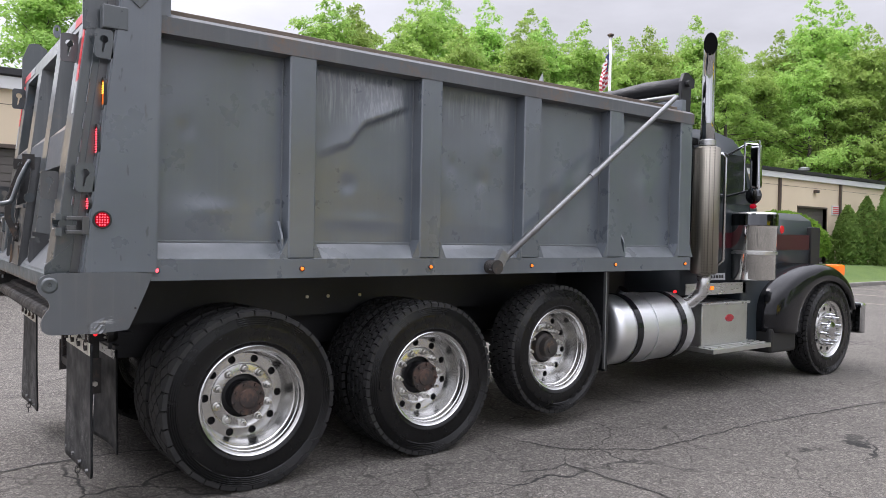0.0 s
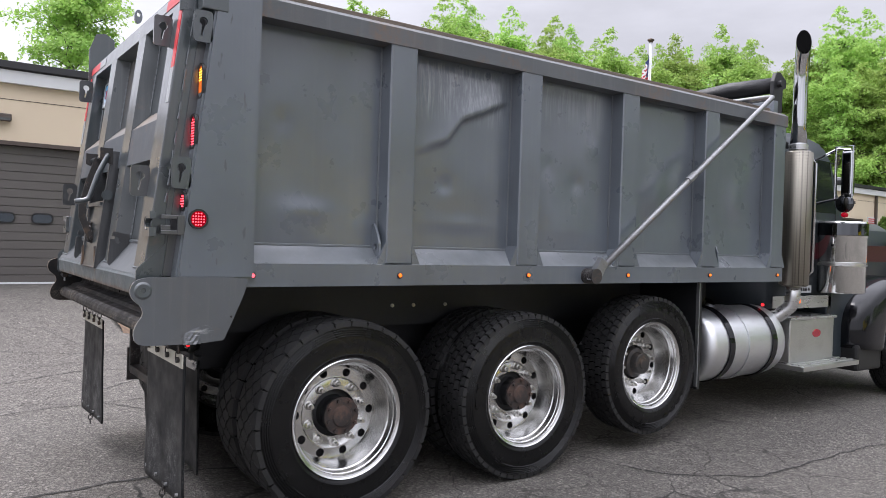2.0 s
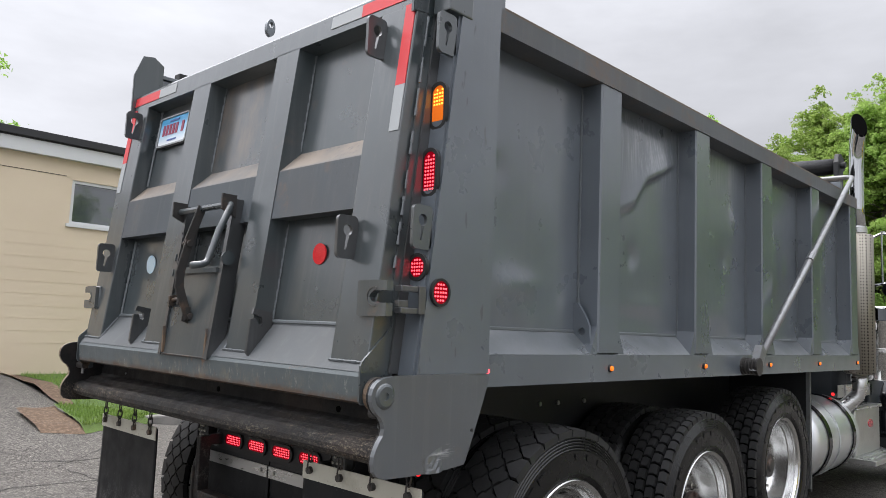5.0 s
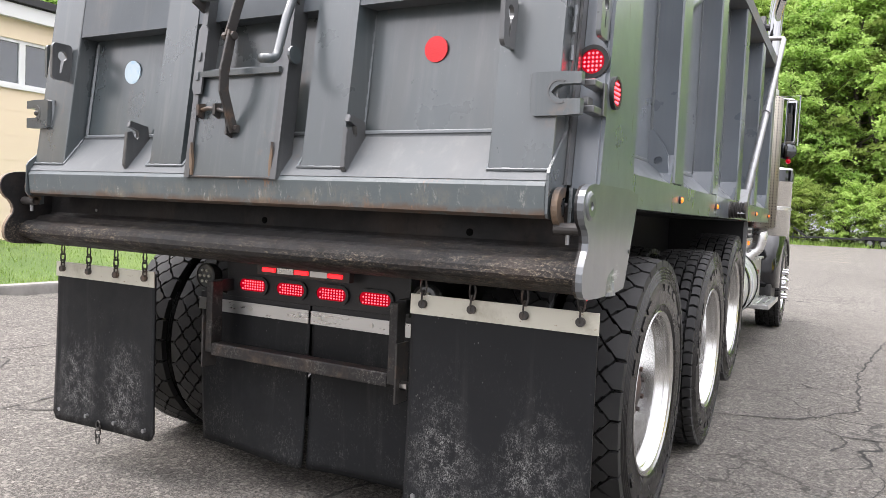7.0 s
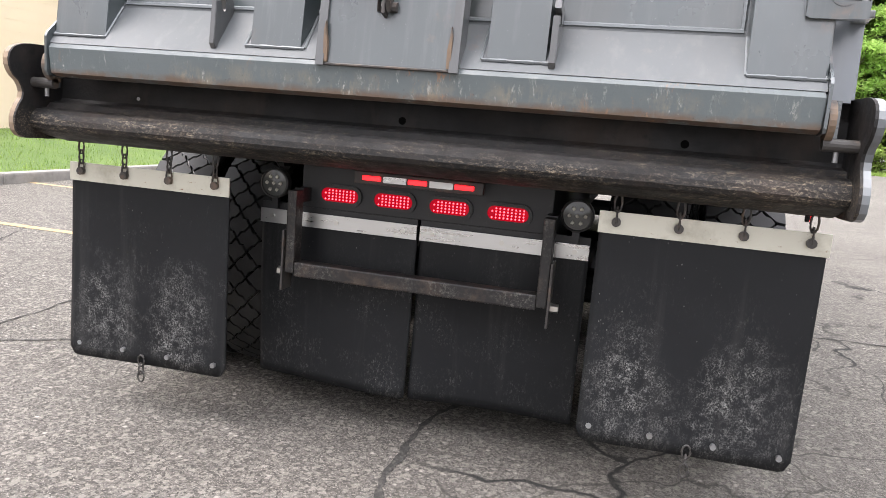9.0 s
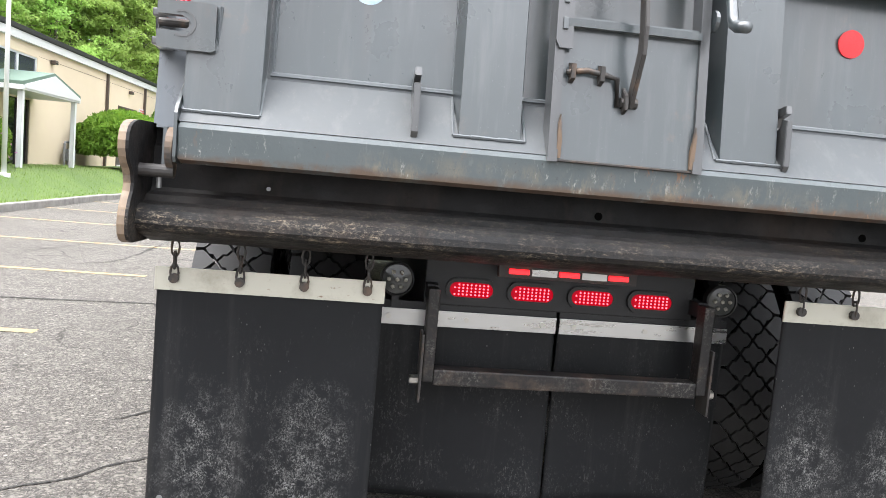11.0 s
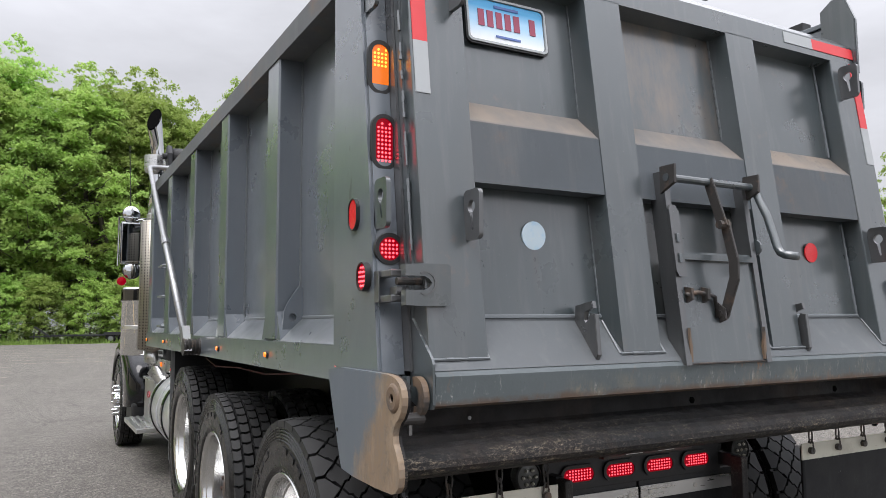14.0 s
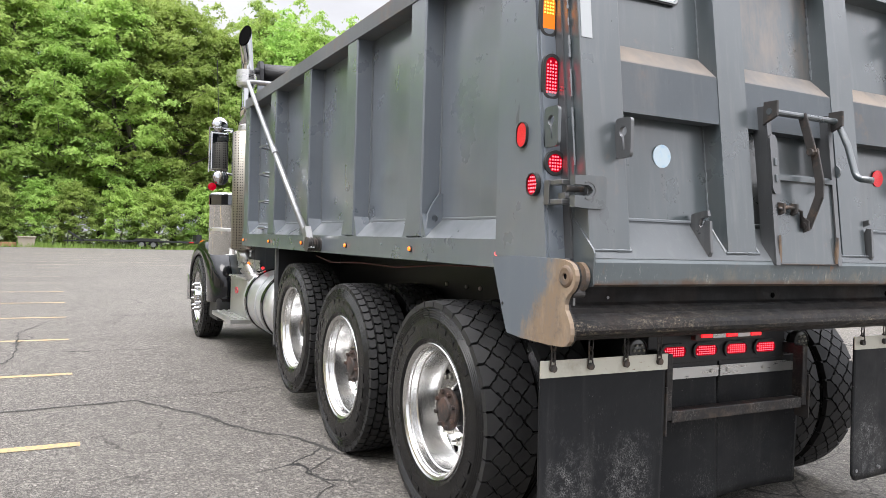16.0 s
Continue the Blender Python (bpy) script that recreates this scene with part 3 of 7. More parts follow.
CEDAR = leafmat("arborvitae_sprays", (0.125, 0.235, 0.055), (0.19, 0.31, 0.07), (0.20, 0.27, 0.07))
PETAL = leafmat("pink_petals", (0.55, 0.22, 0.50), (0.66, 0.34, 0.60), (0.5, 0.2, 0.46))
k = Mat("grey_bark", (0.085, 0.070, 0.058), 0.9)
k.mix(k.ramp(k.noise(4, 6, 0.7, (6, 6, 1)), 0.45, 0.65), (0.16, 0.14, 0.12)).bump(k.noise(5, 6, 0.7, (8, 8, 1)), 0.7, 0.03)
BARK = k.m


# ---- mesh helpers ----
def finish(bm, name, mat, smooth=False):
    bmesh.ops.recalc_face_normals(bm, faces=bm.faces)
    me = bpy.data.meshes.new(name)
    bm.to_mesh(me)
    bm.free()
    me.materials.append(mat)
    if smooth:
        for p in me.polygons:
            p.use_smooth = True
    return me


def part(name, bm, mat, parent=None, label="", smooth=False):
    """One mesh object out of a bmesh built in world coordinates, under a thing or a part."""
    ob = new(name, finish(bm, name, mat, smooth) if isinstance(bm, bmesh.types.BMesh) else bm)
    if parent is not None:
        ob.parent = parent
        if parent.type == "EMPTY":
            ob.matrix_parent_inverse = parent.matrix_basis.inverted()
    if label:
        tagged(ob, label)
    return ob


def thing(name, place, label, category, group="", kind=""):
    ob = new(name)
    ob.empty_display_size = 0.1
    ob.matrix_basis = Matrix.Translation(place)
    return tagged(ob, label, category, group, kind)


def box(bm, x0, x1, y0, y1, z0, z1, bevel=0.0, m=None):
    c = Matrix.Translation(((x0 + x1) / 2, (y0 + y1) / 2, (z0 + z1) / 2)) @ Matrix.Diagonal((abs(x1 - x0), abs(y1 - y0), abs(z1 - z0), 1))
    r = bmesh.ops.create_cube(bm, size=1, matrix=(m @ c) if m else c)
    if bevel:
        es = list({e for v in r["verts"] for e in v.link_edges})
        bmesh.ops.bevel(bm, geom=es, offset=bevel, segments=2, affect="EDGES", profile=0.6)
    return bm


def B(*a, **k):
    return box(bmesh.new(), *a, **k)


def rod(bm, p, q, r, n=14, r2=None, caps=True):
    p, q = Vector(p), Vector(q)
    d = q - p
    m = Matrix.Translation((p + q) / 2) @ d.to_track_quat("Z", "Y").to_matrix().to_4x4()
    bmesh.ops.create_cone(bm, cap_ends=caps, segments=n, radius1=r, radius2=r if r2 is None else r2, depth=d.length, matrix=m)
    return bm


def R(*a, **k):
    return rod(bmesh.new(), *a, **k)


def pipe(pts, r, n=10, closed=False):
    """A round bar along a line of points, r one radius or one for each point."""
    bm = bmesh.new()
    pts = [Vector(p) for p in pts]
    rings = []
    up = Vector((0.13, 0.21, 0.97))
    for i, p in enumerate(pts):
        a, b = pts[max(i - 1, 0)], pts[min(i + 1, len(pts) - 1)]
        if closed:
            a, b = pts[i - 1], pts[(i + 1) % len(pts)]
        t = (b - a).normalized()
        u = t.cross(up).normalized()
        v = t.cross(u).normalized()
        rr = r[i] if isinstance(r, (list, tuple)) else r
        rings.append([bm.verts.new(p + rr * (math.cos(2 * math.pi * j / n) * u + math.sin(2 * math.pi * j / n) * v)) for j in range(n)])
    last = len(rings) if closed else len(rings) - 1
    for i in range(last):
        a, b = rings[i], rings[(i + 1) % len(rings)]
        for j in range(n):
            bm.faces.new((a[j], a[(j + 1) % n], b[(j + 1) % n], b[j]))
    if not closed:
        bm.faces.new(rings[0])
        bm.faces.new(rings[-1][::-1])
    return bm


def prism(poly, axis, a, b, bevel=0.0, bm=None):
    """A flat outline, pushed from a to b along an axis: x takes (y, z), y takes (x, z), z takes (x, y)."""
    bm = bm or bmesh.new()

    def at(p, h):
        return {"x": (h, p[0], p[1]), "y": (p[0], h, p[1]), "z": (p[0], p[1], h)}[axis]
    lo, hi = [bm.verts.new(at(p, a)) for p in poly], [bm.verts.new(at(p, b)) for p in poly]
    fs = [bm.faces.new(lo), bm.faces.new(hi[::-1])]
    n = len(poly)
    for i in range(n):
        bm.faces.new((lo[i], hi[i], hi[(i + 1) % n], lo[(i + 1) % n]))
    if bevel:
        bmesh.ops.bevel(bm, geom=list({e for f in fs for e in f.edges}), offset=bevel, segments=2, affect="EDGES")
    return bm


def lathe(profile, centre, n=48, axis="y", s=1):
    """A profile of (radius, along) pairs turned round an axis through centre; s mirrors the along direction."""
    bm = bmesh.new()
    rings = []
    for r, h in profile:
        ring = []
        for j in range(n):
            a = 2 * math.pi * j / n
            c, d = r * math.cos(a), r * math.sin(a)
            o = {"y": (c, s * h, d), "x": (s * h, c, d), "z": (c, d, s * h)}[axis]
            ring.append(bm.verts.new(Vector(centre) + Vector(o)))
        rings.append(ring)
    for a, b in zip(rings, rings[1:]):
        for j in range(n):
            bm.faces.new((a[j], a[(j + 1) % n], b[(j + 1) % n], b[j]))
    return bm


def disc_with_hole(outline, hole, axis, a, b):
    """A plate with one hole: two outlines with the same number of points."""
    bm = bmesh.new()

    def at(p, h):
        return {"x": (h, p[0], p[1]), "y": (p[0], h, p[1]), "z": (p[0], p[1], h)}[axis]
    o0, o1, h0, h1 = [[bm.verts.new(at(p, h)) for p in ring] for ring, h in ((outline, a), (outline, b), (hole, a), (hole, b))]
    n = len(outline)
    for i in range(n):
        j = (i + 1) % n
        bm.faces.new((o0[i], o0[j], h0[j], h0[i]))
        bm.faces.new((o1[i], h1[i], h1[j], o1[j]))
        bm.faces.new((o0[i], o1[i], o1[j], o0[j]))
        bm.faces.new((h0[i], h0[j], h1[j], h1[i]))
    return bm


def rounded(cx, cy, w, h, r, n=6):
    pts = []
    for k, (sx, sy) in enumerate(((1, 1), (-1, 1), (-1, -1), (1, -1))):
        for i in range(n + 1):
            a = math.pi / 2 * (k + i / n)
            pts.append((cx + sx * (w / 2 - r) + r * math.cos(a), cy + sy * (h / 2 - r) + r * math.sin(a)))
    return pts


# ---- ground ----
LOT_X1 = 61.0


def lawn_z(x, y):
    t = max(0.0, min(1.0, (y - 7.0) / 1.6))
    t = t * t * (3 - 2 * t)
    top = 0.45 + 0.17 * max(0.0, min(1.0, (x - 8) / 10))
    far = max(0.0, min(1.0, (44 - x) / 8))
    return 0.12 + (top - 0.12) * t * (0.35 + 0.65 * far)


def drive_z(x, y):
    t = max(0.0, min(1.0, (y - 4.8) / 5.2))
    return 0.53 * t * t * (3 - 2 * t) * max(0.0, min(1.0, (3.4 - x) / 1.4))


def grid(xs, ys, fz):
    bm = bmesh.new()
    vs = [[bm.verts.new((x, y, fz(x, y))) for y in ys] for x in xs]
    for i in range(len(xs) - 1):
        for j in range(len(ys) - 1):
            bm.faces.new((vs[i][j], vs[i + 1][j], vs[i + 1][j + 1], vs[i][j + 1]))
    return bm


def steps(a, b, n):
    return [a + (b - a) * i / n for i in range(n + 1)]


bm = bmesh.new()
bmesh.ops.create_grid(bm, x_segments=8, y_segments=8, size=1500, matrix=Matrix.Translation((0, 0, -0.06)))
tagged(part("ground", bm, EARTH), "dark woodland ground with leaf litter reaching the horizon", "ground", kind="structure")
bm = grid([-45, -20, -8] + steps(-4, 3.4, 24) + [8, 15, 25, 40, LOT_X1], [-45, -20, -8, 0, 4] + steps(4.8, 10.2, 16), drive_z)
for f in [f for f in bm.faces if f.calc_center_median().x > 3.4 and f.calc_center_median().y > 7.3]:
    bm.faces.remove(f)
tagged(part("road", bm, ASPHALT, smooth=True), "weathered grey asphalt of a cracked parking lot", "asphalt lot", kind="structure")


# ---- dump truck ----
truck = thing("dump_truck", (0, 0, 0), "dark grey tri-axle dump truck with satin steel body, parked on asphalt", "dump truck")
RIBS = (1.402, 2.376, 3.333, 4.304)
POST = 1.262


def face_x(z):
    """The rear face of the tailgate frame, which leans forwards."""
    return 0.042 + 0.12 * (z - 1.40)


def post_x(z):
    return 0.198 + 0.12 * (z - 1.666)


def bump_at(x, z, cx, cz, rx, rz, d):
    return d * math.exp(-((x - cx) / rx) ** 2 - ((z - cz) / rz) ** 2)


def dent(x, z, s):
    d = 0.019 * (noise.noise((x * 0.9, z * 1.3, 3.1 * s)) + 0.45 * noise.noise((x * 2.4, z * 2.6, 7.7 * s)))
    edge = min(1.0, min((abs(x - c) for c in (*RIBS, 0.5, 5.3))) / 0.3)
    if s < 0:
        ridge = 2.02 + 0.42 * (x - 1.49) + (0.09 if x > 1.88 else 0.09 * max(0.0, (x - 1.78) / 0.10)) + 0.012 * noise.noise((x * 14, 1.0, 0))
        if 1.45 < x < 2.32:
            fall = max(0.0, min(1.0, (x - 1.45) / 0.5)) * max(0.0, min(1.0, (2.31 - x) / 0.12))
            d += 0.042 * fall * (math.exp(-(z - ridge) * 5.5) if z > ridge else max(0.0, 1 - (ridge - z) / 0.035))
        d += bump_at(x, z, 1.78, 1.86, 0.05, 0.05, -0.012) + bump_at(x, z, 2.9, 1.95, 0.06, 0.06, -0.01)
        for cx, cz, r, a in ((0.72, 2.12, 0.045, -0.008), (1.22, 1.58, 0.05, 0.012), (1.62, 1.60, 0.10, 0.008), (2.62, 2.05, 0.05, -0.008), (3.06, 2.20, 0.06, 0.009), (3.62, 1.72, 0.05, -0.010), (4.02, 2.0, 0.09, 0.012), (4.78, 1.95, 0.10, 0.012)):
            d += bump_at(x, z, cx, cz, r, r * 1.3, a)
        d += bump_at(x, z, 0.85, 1.66, 0.16, 0.05, 0.010) + bump_at(x, z, 3.75, 1.9, 0.12, 0.16, 0.018) + bump_at(x, z, 1.9, 1.62, 0.2, 0.05, 0.01)
    else:
        d += bump_at(x, z, 2.0, 1.75, 0.12, 0.06, 0.008)
    return d * edge * max(0.0, min(1.0, (z - 1.47) / 0.14)) * max(0.0, min(1.0, (2.62 - z) / 0.10))


for s in (-1, 1):
    bm = bmesh.new()
    xs, zs = steps(0.40, 5.36, 250), steps(1.44, 2.66, 72)
    vs = [[bm.verts.new((x, s * (1.12 + dent(x, z, s)), z)) for z in zs] for x in xs]
    inner = [[bm.verts.new((x, s * 1.06, z)) for z in (1.44, 2.66)] for x in (0.40, 5.36)]
    for i in range(250):
        for j in range(72):
            bm.faces.new((vs[i][j], vs[i + 1][j], vs[i + 1][j + 1], vs[i][j + 1]))
    bm.faces.new((inner[0][0], inner[1][0], inner[1][1], inner[0][1]))
    part("side_panel", bm, SIDEPAINT if s < 0 else PAINT, truck, "dented dark grey steel side sheet", True)
    part("bottom_rail", prism([(s * 1.08, 1.258), (s * 1.238, 1.258), (s * 1.238, 1.375), (s * 1.08, 1.375)], "x", 0.50, 5.37, 0.008), PAINT, truck)
    part("slope_plate", prism([(s * 1.10, 1.376), (s * 1.226, 1.376), (s * 1.116, 1.474), (s * 1.10, 1.474)], "x", 0.535, 5.36), PAINT_SLOPE, truck, "sloped lower side plate, pale with painted sky sheen")
    part("weld_bead", R((0.54, s * 1.117, 1.474), (5.34, s * 1.117, 1.474), 0.009, 6), WELD, truck)
    part("top_rail", prism([(s * 1.06, 2.612), (s * 1.236, 2.612), (s * 1.236, 2.705), (s * 1.20, 2.73), (s * 1.06, 2.73)], "x", 0.53, 5.38, 0.006), TOPRAIL, truck)
    bm = B(0.60, 5.2, -0.07, 0.07, -0.018, 0.018, 0.004, pose(0, s * 1.10, 2.762, s * -14, 0, 0))
    part("side_board", bm, WOOD, truck, "weathered brown timber board along the top rail")
    for x in (*RIBS, 5.275):
        w = 0.089
        bm = prism([(x - w, s * 1.11), (x + w, s * 1.11), (x + w, s * 1.222), (x + w - 0.008, s * 1.23), (x - w + 0.008, s * 1.23), (x - w, s * 1.222)], "z", 1.384, 2.613)
        rib = part("side_rib", bm, PAINT, truck)
        bm = bmesh.new()
        for sx in (-1, 1):
            for i in range(46):
                z = 1.48 + 1.12 * i / 46
                rod(bm, (x + sx * (w + 0.003), s * 1.122, z), (x + sx * (w + 0.004), s * 1.122, z + 0.026), 0.005 + 0.0015 * (i % 3), 5)
        part("weld_bead", bm, WELD, rib)["kind"] = "stuff"
        for sx in (-1, 1):
            part("rib_toe", prism([(x + sx * w, 1.376), (x + sx * (w + 0.055), 1.376), (x + sx * w, 1.50)], "y", s * 1.118, s * 1.224), PAINT, rib)
    for x in (*RIBS, 5.275, 0.53):
        red = x == 0.53
        lamp = part("marker_lamp", lathe([(0.0, 0.0), (0.018, 0.0), (0.018, 0.007), (0.013, 0.010), (0, 0.011)], (x + (0.0 if not red else 0.005), s * 1.236, 1.316), 14, "y", s), RUBBERBLACK, truck)
        part("lens", lathe([(0.012, 0.0), (0.010, 0.007), (0.0, 0.009)], (x + (0.0 if not red else 0.005), s * 1.246, 1.316), 12, "y", s), REDLED if red else MARKER, lamp)
    hook_x = (1.286, 4.46) if s < 0 else (1.286,)
    for x in hook_x:
        out = [(s * 1.205, 1.47), (s * 1.205, 1.495), (s * 1.19, 1.53), (s * 1.165, 1.57), (s * 1.14, 1.605), (s * 1.118, 1.60), (s * 1.118, 1.52), (s * 1.118, 1.44), (s * 1.15, 1.41), (s * 1.19, 1.39), (s * 1.215, 1.385), (s * 1.21, 1.43)]
        hole = [(s * 1.165 + s * 0.018 * math.cos(2 * math.pi * i / 12), 1.475 + 0.018 * math.sin(2 * math.pi * i / 12)) for i in range(12)]
        part("tie_lug", disc_with_hole(out, hole, "x", x - 0.007, x + 0.007), PAINT, truck, "triangular steel lug with a hole")

    # rear corner post
    poly = [(post_x(1.30), 1.30), (0.535, 1.30), (0.545, 2.86), (post_x(2.86), 2.86)]
    post = part("rear_post", prism(poly, "y", s * 1.172, s * POST, 0.010), POSTPAINT, truck)
    # Added dark plates that block the see-through gap and paint its shade.
    part("gap_filler", prism([(face_x(1.31) + 0.085, 1.31), (post_x(1.31) + 0.03, 1.31), (post_x(2.80) + 0.03, 2.80), (face_x(2.80) + 0.085, 2.80)], "y", s * 1.1725, s * 1.181), PAINT_DARK, post)
    part("gap_backing", B(0.40, 0.52, s * 1.08, s * 1.171, 1.30, 2.62), PAINT_DARK, post)
    part("post_cap", B(0.30, 0.65, s * 1.166, s * 1.275, 2.861, 2.885, 0.004), PAINT, post)
    part("cap_web", B(0.548, 0.60, s * 1.17, s * 1.225, 2.70, 2.859), PAINT, post)
    part("hinge_block", B(post_x(2.65) - 0.070, post_x(2.65) + 0.055, s * 1.185, s * 1.266, 2.583, 2.705, 0.006), PAINT_WORN, post)
    part("diamond_badge", B(-0.055, 0.055, -0.004, 0.004, -0.055, 0.055, 0.003, pose(0.42, s * (POST + 0.003), 2.79, 0, 38, 0)), PAINT_WORN, post, "diamond-shaped steel badge with worn raised marks")
    part("top_foot", B(0.45, 0.60, s * 1.175, s * 1.24, 2.885, 2.93, 0.004), BLACK, post)
    # hinge plate with the pin
    ear = [(0.06, 1.312), (0.502, 1.312), (0.495, 1.27), (0.395, 1.03), (0.375, 1.0), (0.03, 0.995), (-0.022, 1.012), (-0.032, 1.06), (-0.018, 1.10), (0.012, 1.14), (0.0, 1.18), (-0.035, 1.205), (-0.052, 1.245), (-0.04, 1.285), (-0.005, 1.305)]
    for _ in range(1):
        ear = [q for a, b in zip(ear, ear[1:] + ear[:1]) for q in ((a[0] * 0.75 + b[0] * 0.25, a[1] * 0.75 + b[1] * 0.25), (a[0] * 0.25 + b[0] * 0.75, a[1] * 0.25 + b[1] * 0.75))]
    he = part("hinge_plate", prism(ear, "y", s * 1.270, s * 1.288), EARPAINT if s > 0 else EARGREY, truck, "thick hinge plate rubbed to bare tan metal at its rear" if s > 0 else "thick grey hinge plate with rubbed edges")
    part("ear_inner", prism(ear, "y", s * 1.262, s * 1.2698), STEEL, he, "bare dark brown inner plate")
    part("pin_washer", lathe([(0.010, 0.0), (0.012, 0.006), (0.030, 0.007), (0.036, 0.004), (0.040, 0.0)], (0.006, s * 1.288, 1.25), 28, "y", s), RUST if s > 0 else PAINT_WORN, he)
    part("pin_hole", lathe([(0.0105, 0.001), (0.0, 0.001)], (0.006, s * 1.288, 1.25), 20, "y", s), HOLEBLACK if s > 0 else PAINT_WORN, he)
    if s < 0:
        bm = bmesh.new()
        random.seed(77)
        net = [[bm.verts.new((0.190 + 0.014 * i, -1.289 - (0.013 * math.sin(math.pi * i / 6) * (1 - j / 5) ** 1.3 * random.uniform(0.6, 1.3) if 0 < i < 6 and j < 5 else -0.002), 0.996 + 0.011 * j + 0.006 * i * j / 5)) for i in range(7)] for j in range(6)]
        for j in range(5):
            for i in range(6):
                bm.faces.new((net[j][i], net[j][i + 1], net[j + 1][i + 1], net[j + 1][i]))
        part("bent_corner", bm, EARGREY, he, "crumpled and scraped lower edge").modifiers.new("thickness", "SOLIDIFY").thickness = 0.006
    arcs = [(0.062 + 0.052 * math.cos(a), 1.245 + 0.055 * math.sin(a)) for a in steps(radians(70), radians(285), 14)]
    arcs += [(0.066 + 0.022 * math.cos(a), 1.245 + 0.028 * math.sin(a)) for a in steps(radians(285), radians(70), 14)]
    part("hinge_link", prism(arcs, "y", s * 1.176, s * 1.194), RUST, he, "curved worn hinge hook")
    part("hinge_link", prism([(0.075, 1.300), (0.105, 1.300), (0.105, 1.175), (0.085, 1.17), (0.072, 1.20)], "y", s * 1.204, s * 1.214), PAINT_WORN, he)
    part("keeper_rod", R((0.052, s * 1.176, 1.186), (0.052, s * 1.262, 1.186), 0.017), BROWN, he)
    part("keeper_pin", R((0.056, s * 1.214, 1.172), (0.056, s * 1.214, 1.142), 0.007, 8), GALV, he)
    # Added dark backing: hides ground behind the links and stands for shade there.
    part("link_backing", B(0.20, 0.23, s * 1.165, s * 1.268, 0.99, 1.31), STEEL, he)
    if s < 0:
        hl = part("marker_lamp", lathe([(0.0, 0.0), (0.013, 0.0), (0.013, 0.008), (0.009, 0.011), (0, 0.012)], (0.235, s * 1.205, 0.982), 14, "y", s), RUBBERBLACK, truck)
        part("lens", lathe([(0.010, 0.0), (0.008, 0.006), (0.0, 0.009)], (0.235, s * 1.216, 0.982), 12, "y", s), REDBAR, hl)
    part("plate_bolt", R((0.415, s * 1.287, 1.12), (0.415, s * 1.291, 1.12), 0.006, 8), RUBBERBLACK, he)
    bm = bmesh.new()
    random.seed(41 + s)
    z = 1.66
    while z < 2.56:
        zz = z + random.uniform(0.012, 0.02)
        x = face_x(z) + 0.052
        rod(bm, (x, s * 1.172, z), (x + 0.12 * (zz - z), s * 1.172, zz), random.uniform(0.0035, 0.0065), 5)
        z = zz + (0.0 if random.random() < 0.85 else random.uniform(0.02, 0.06))
    part("weld_bead", bm, WELD, post)["kind"] = "stuff"
    # tarp arm
    part("spring_pivot", lathe([(0.0, 0), (0.052, 0), (0.052, 0.012), (0.044, 0.014), (0.052, 0.03), (0.044, 0.034), (0.052, 0.05), (0.044, 0.054), (0.052, 0.07), (0.044, 0.074), (0.052, 0.09), (0.052, 0.1), (0.0, 0.1)], (2.91, s * 1.236, 1.312), 20, "y", s), BROWN, truck, "coiled tarp arm spring")
    part("arm_socket", prism([(2.86, 1.29), (2.95, 1.29), (3.02, 1.40), (2.96, 1.44)], "y", s * 1.29, s * 1.335), GALV, truck)
    arm = [(2.95, s * 1.312, 1.345), (3.94, s * 1.306, 2.055), (4.98, s * 1.30, 2.795), (5.02, s * 1.29, 2.818), (5.05, s * 1.25, 2.83), (5.06, s * 1.15, 2.835), (5.06, 0, 2.85)]
    part("tarp_arm", pipe(arm, [0.024, 0.024, 0.020, 0.020, 0.02, 0.02, 0.02], 10), GALV, truck, "galvanised pipe of the tarp arm", True)
    part("arm_clamp", pipe([(3.90, s * 1.306, 2.03), (3.98, s * 1.306, 2.085)], 0.029, 10), GALV, truck)
    # roll bracket at the front
    part("tarp_bracket", prism([(5.36, 2.70), (5.50, 2.70), (5.50, 2.98), (5.56, 3.0), (5.56, 3.07), (5.46, 3.13), (5.40, 3.12), (5.36, 3.04)], "y", s * 1.06, s * 1.10, 0.004), BLACK, truck)
    part("bracket_bolt", R((5.43, s * 1.10, 3.02), (5.43, s * 1.14, 3.02), 0.03, 10), BLACK, truck)

for z in (1.42, 1.66, 1.91, 2.16):
    part("ladder_rung", pipe([(4.46, 1.12, z), (4.46, 1.215, z + 0.012), (4.49, 1.235, z + 0.014), (4.72, 1.235, z + 0.014), (4.75, 1.215, z + 0.012), (4.75, 1.12, z)], 0.010, 8), PAINT, truck, "bent steel ladder rung")
part("headboard", B(5.34, 5.40, -1.12, 1.12, 1.26, 2.86, 0.005), PAINT, truck)
part("bed_floor", B(0.35, 5.35, -1.12, 1.12, 1.262, 1.30), BLACK, truck)
bm = pipe([(5.45, -1.05, 3.02), (5.45, -0.6, 3.03), (5.45, -0.2, 3.015), (5.45, 0.3, 3.025), (5.45, 0.7, 3.02), (5.45, 1.05, 3.02)], [0.070, 0.080, 0.072, 0.090, 0.105, 0.085], 14)
part("tarp_roll", bm, TARP, truck, "rolled black mesh tarp", True)
part("tarp_tray", B(5.40, 5.58, -1.05, 1.05, 2.86, 2.89), BLACK, truck)

part("sagging_cable", pipe([(3.4, 1.10, 1.22), (3.0, 1.12, 1.185), (2.4, 1.12, 1.205), (1.86, 1.12, 1.20), (1.3, 1.12, 1.235), (0.8, 1.12, 1.25)], 0.004, 6), REDWIRE, truck, "thin red cable sagging under the body")
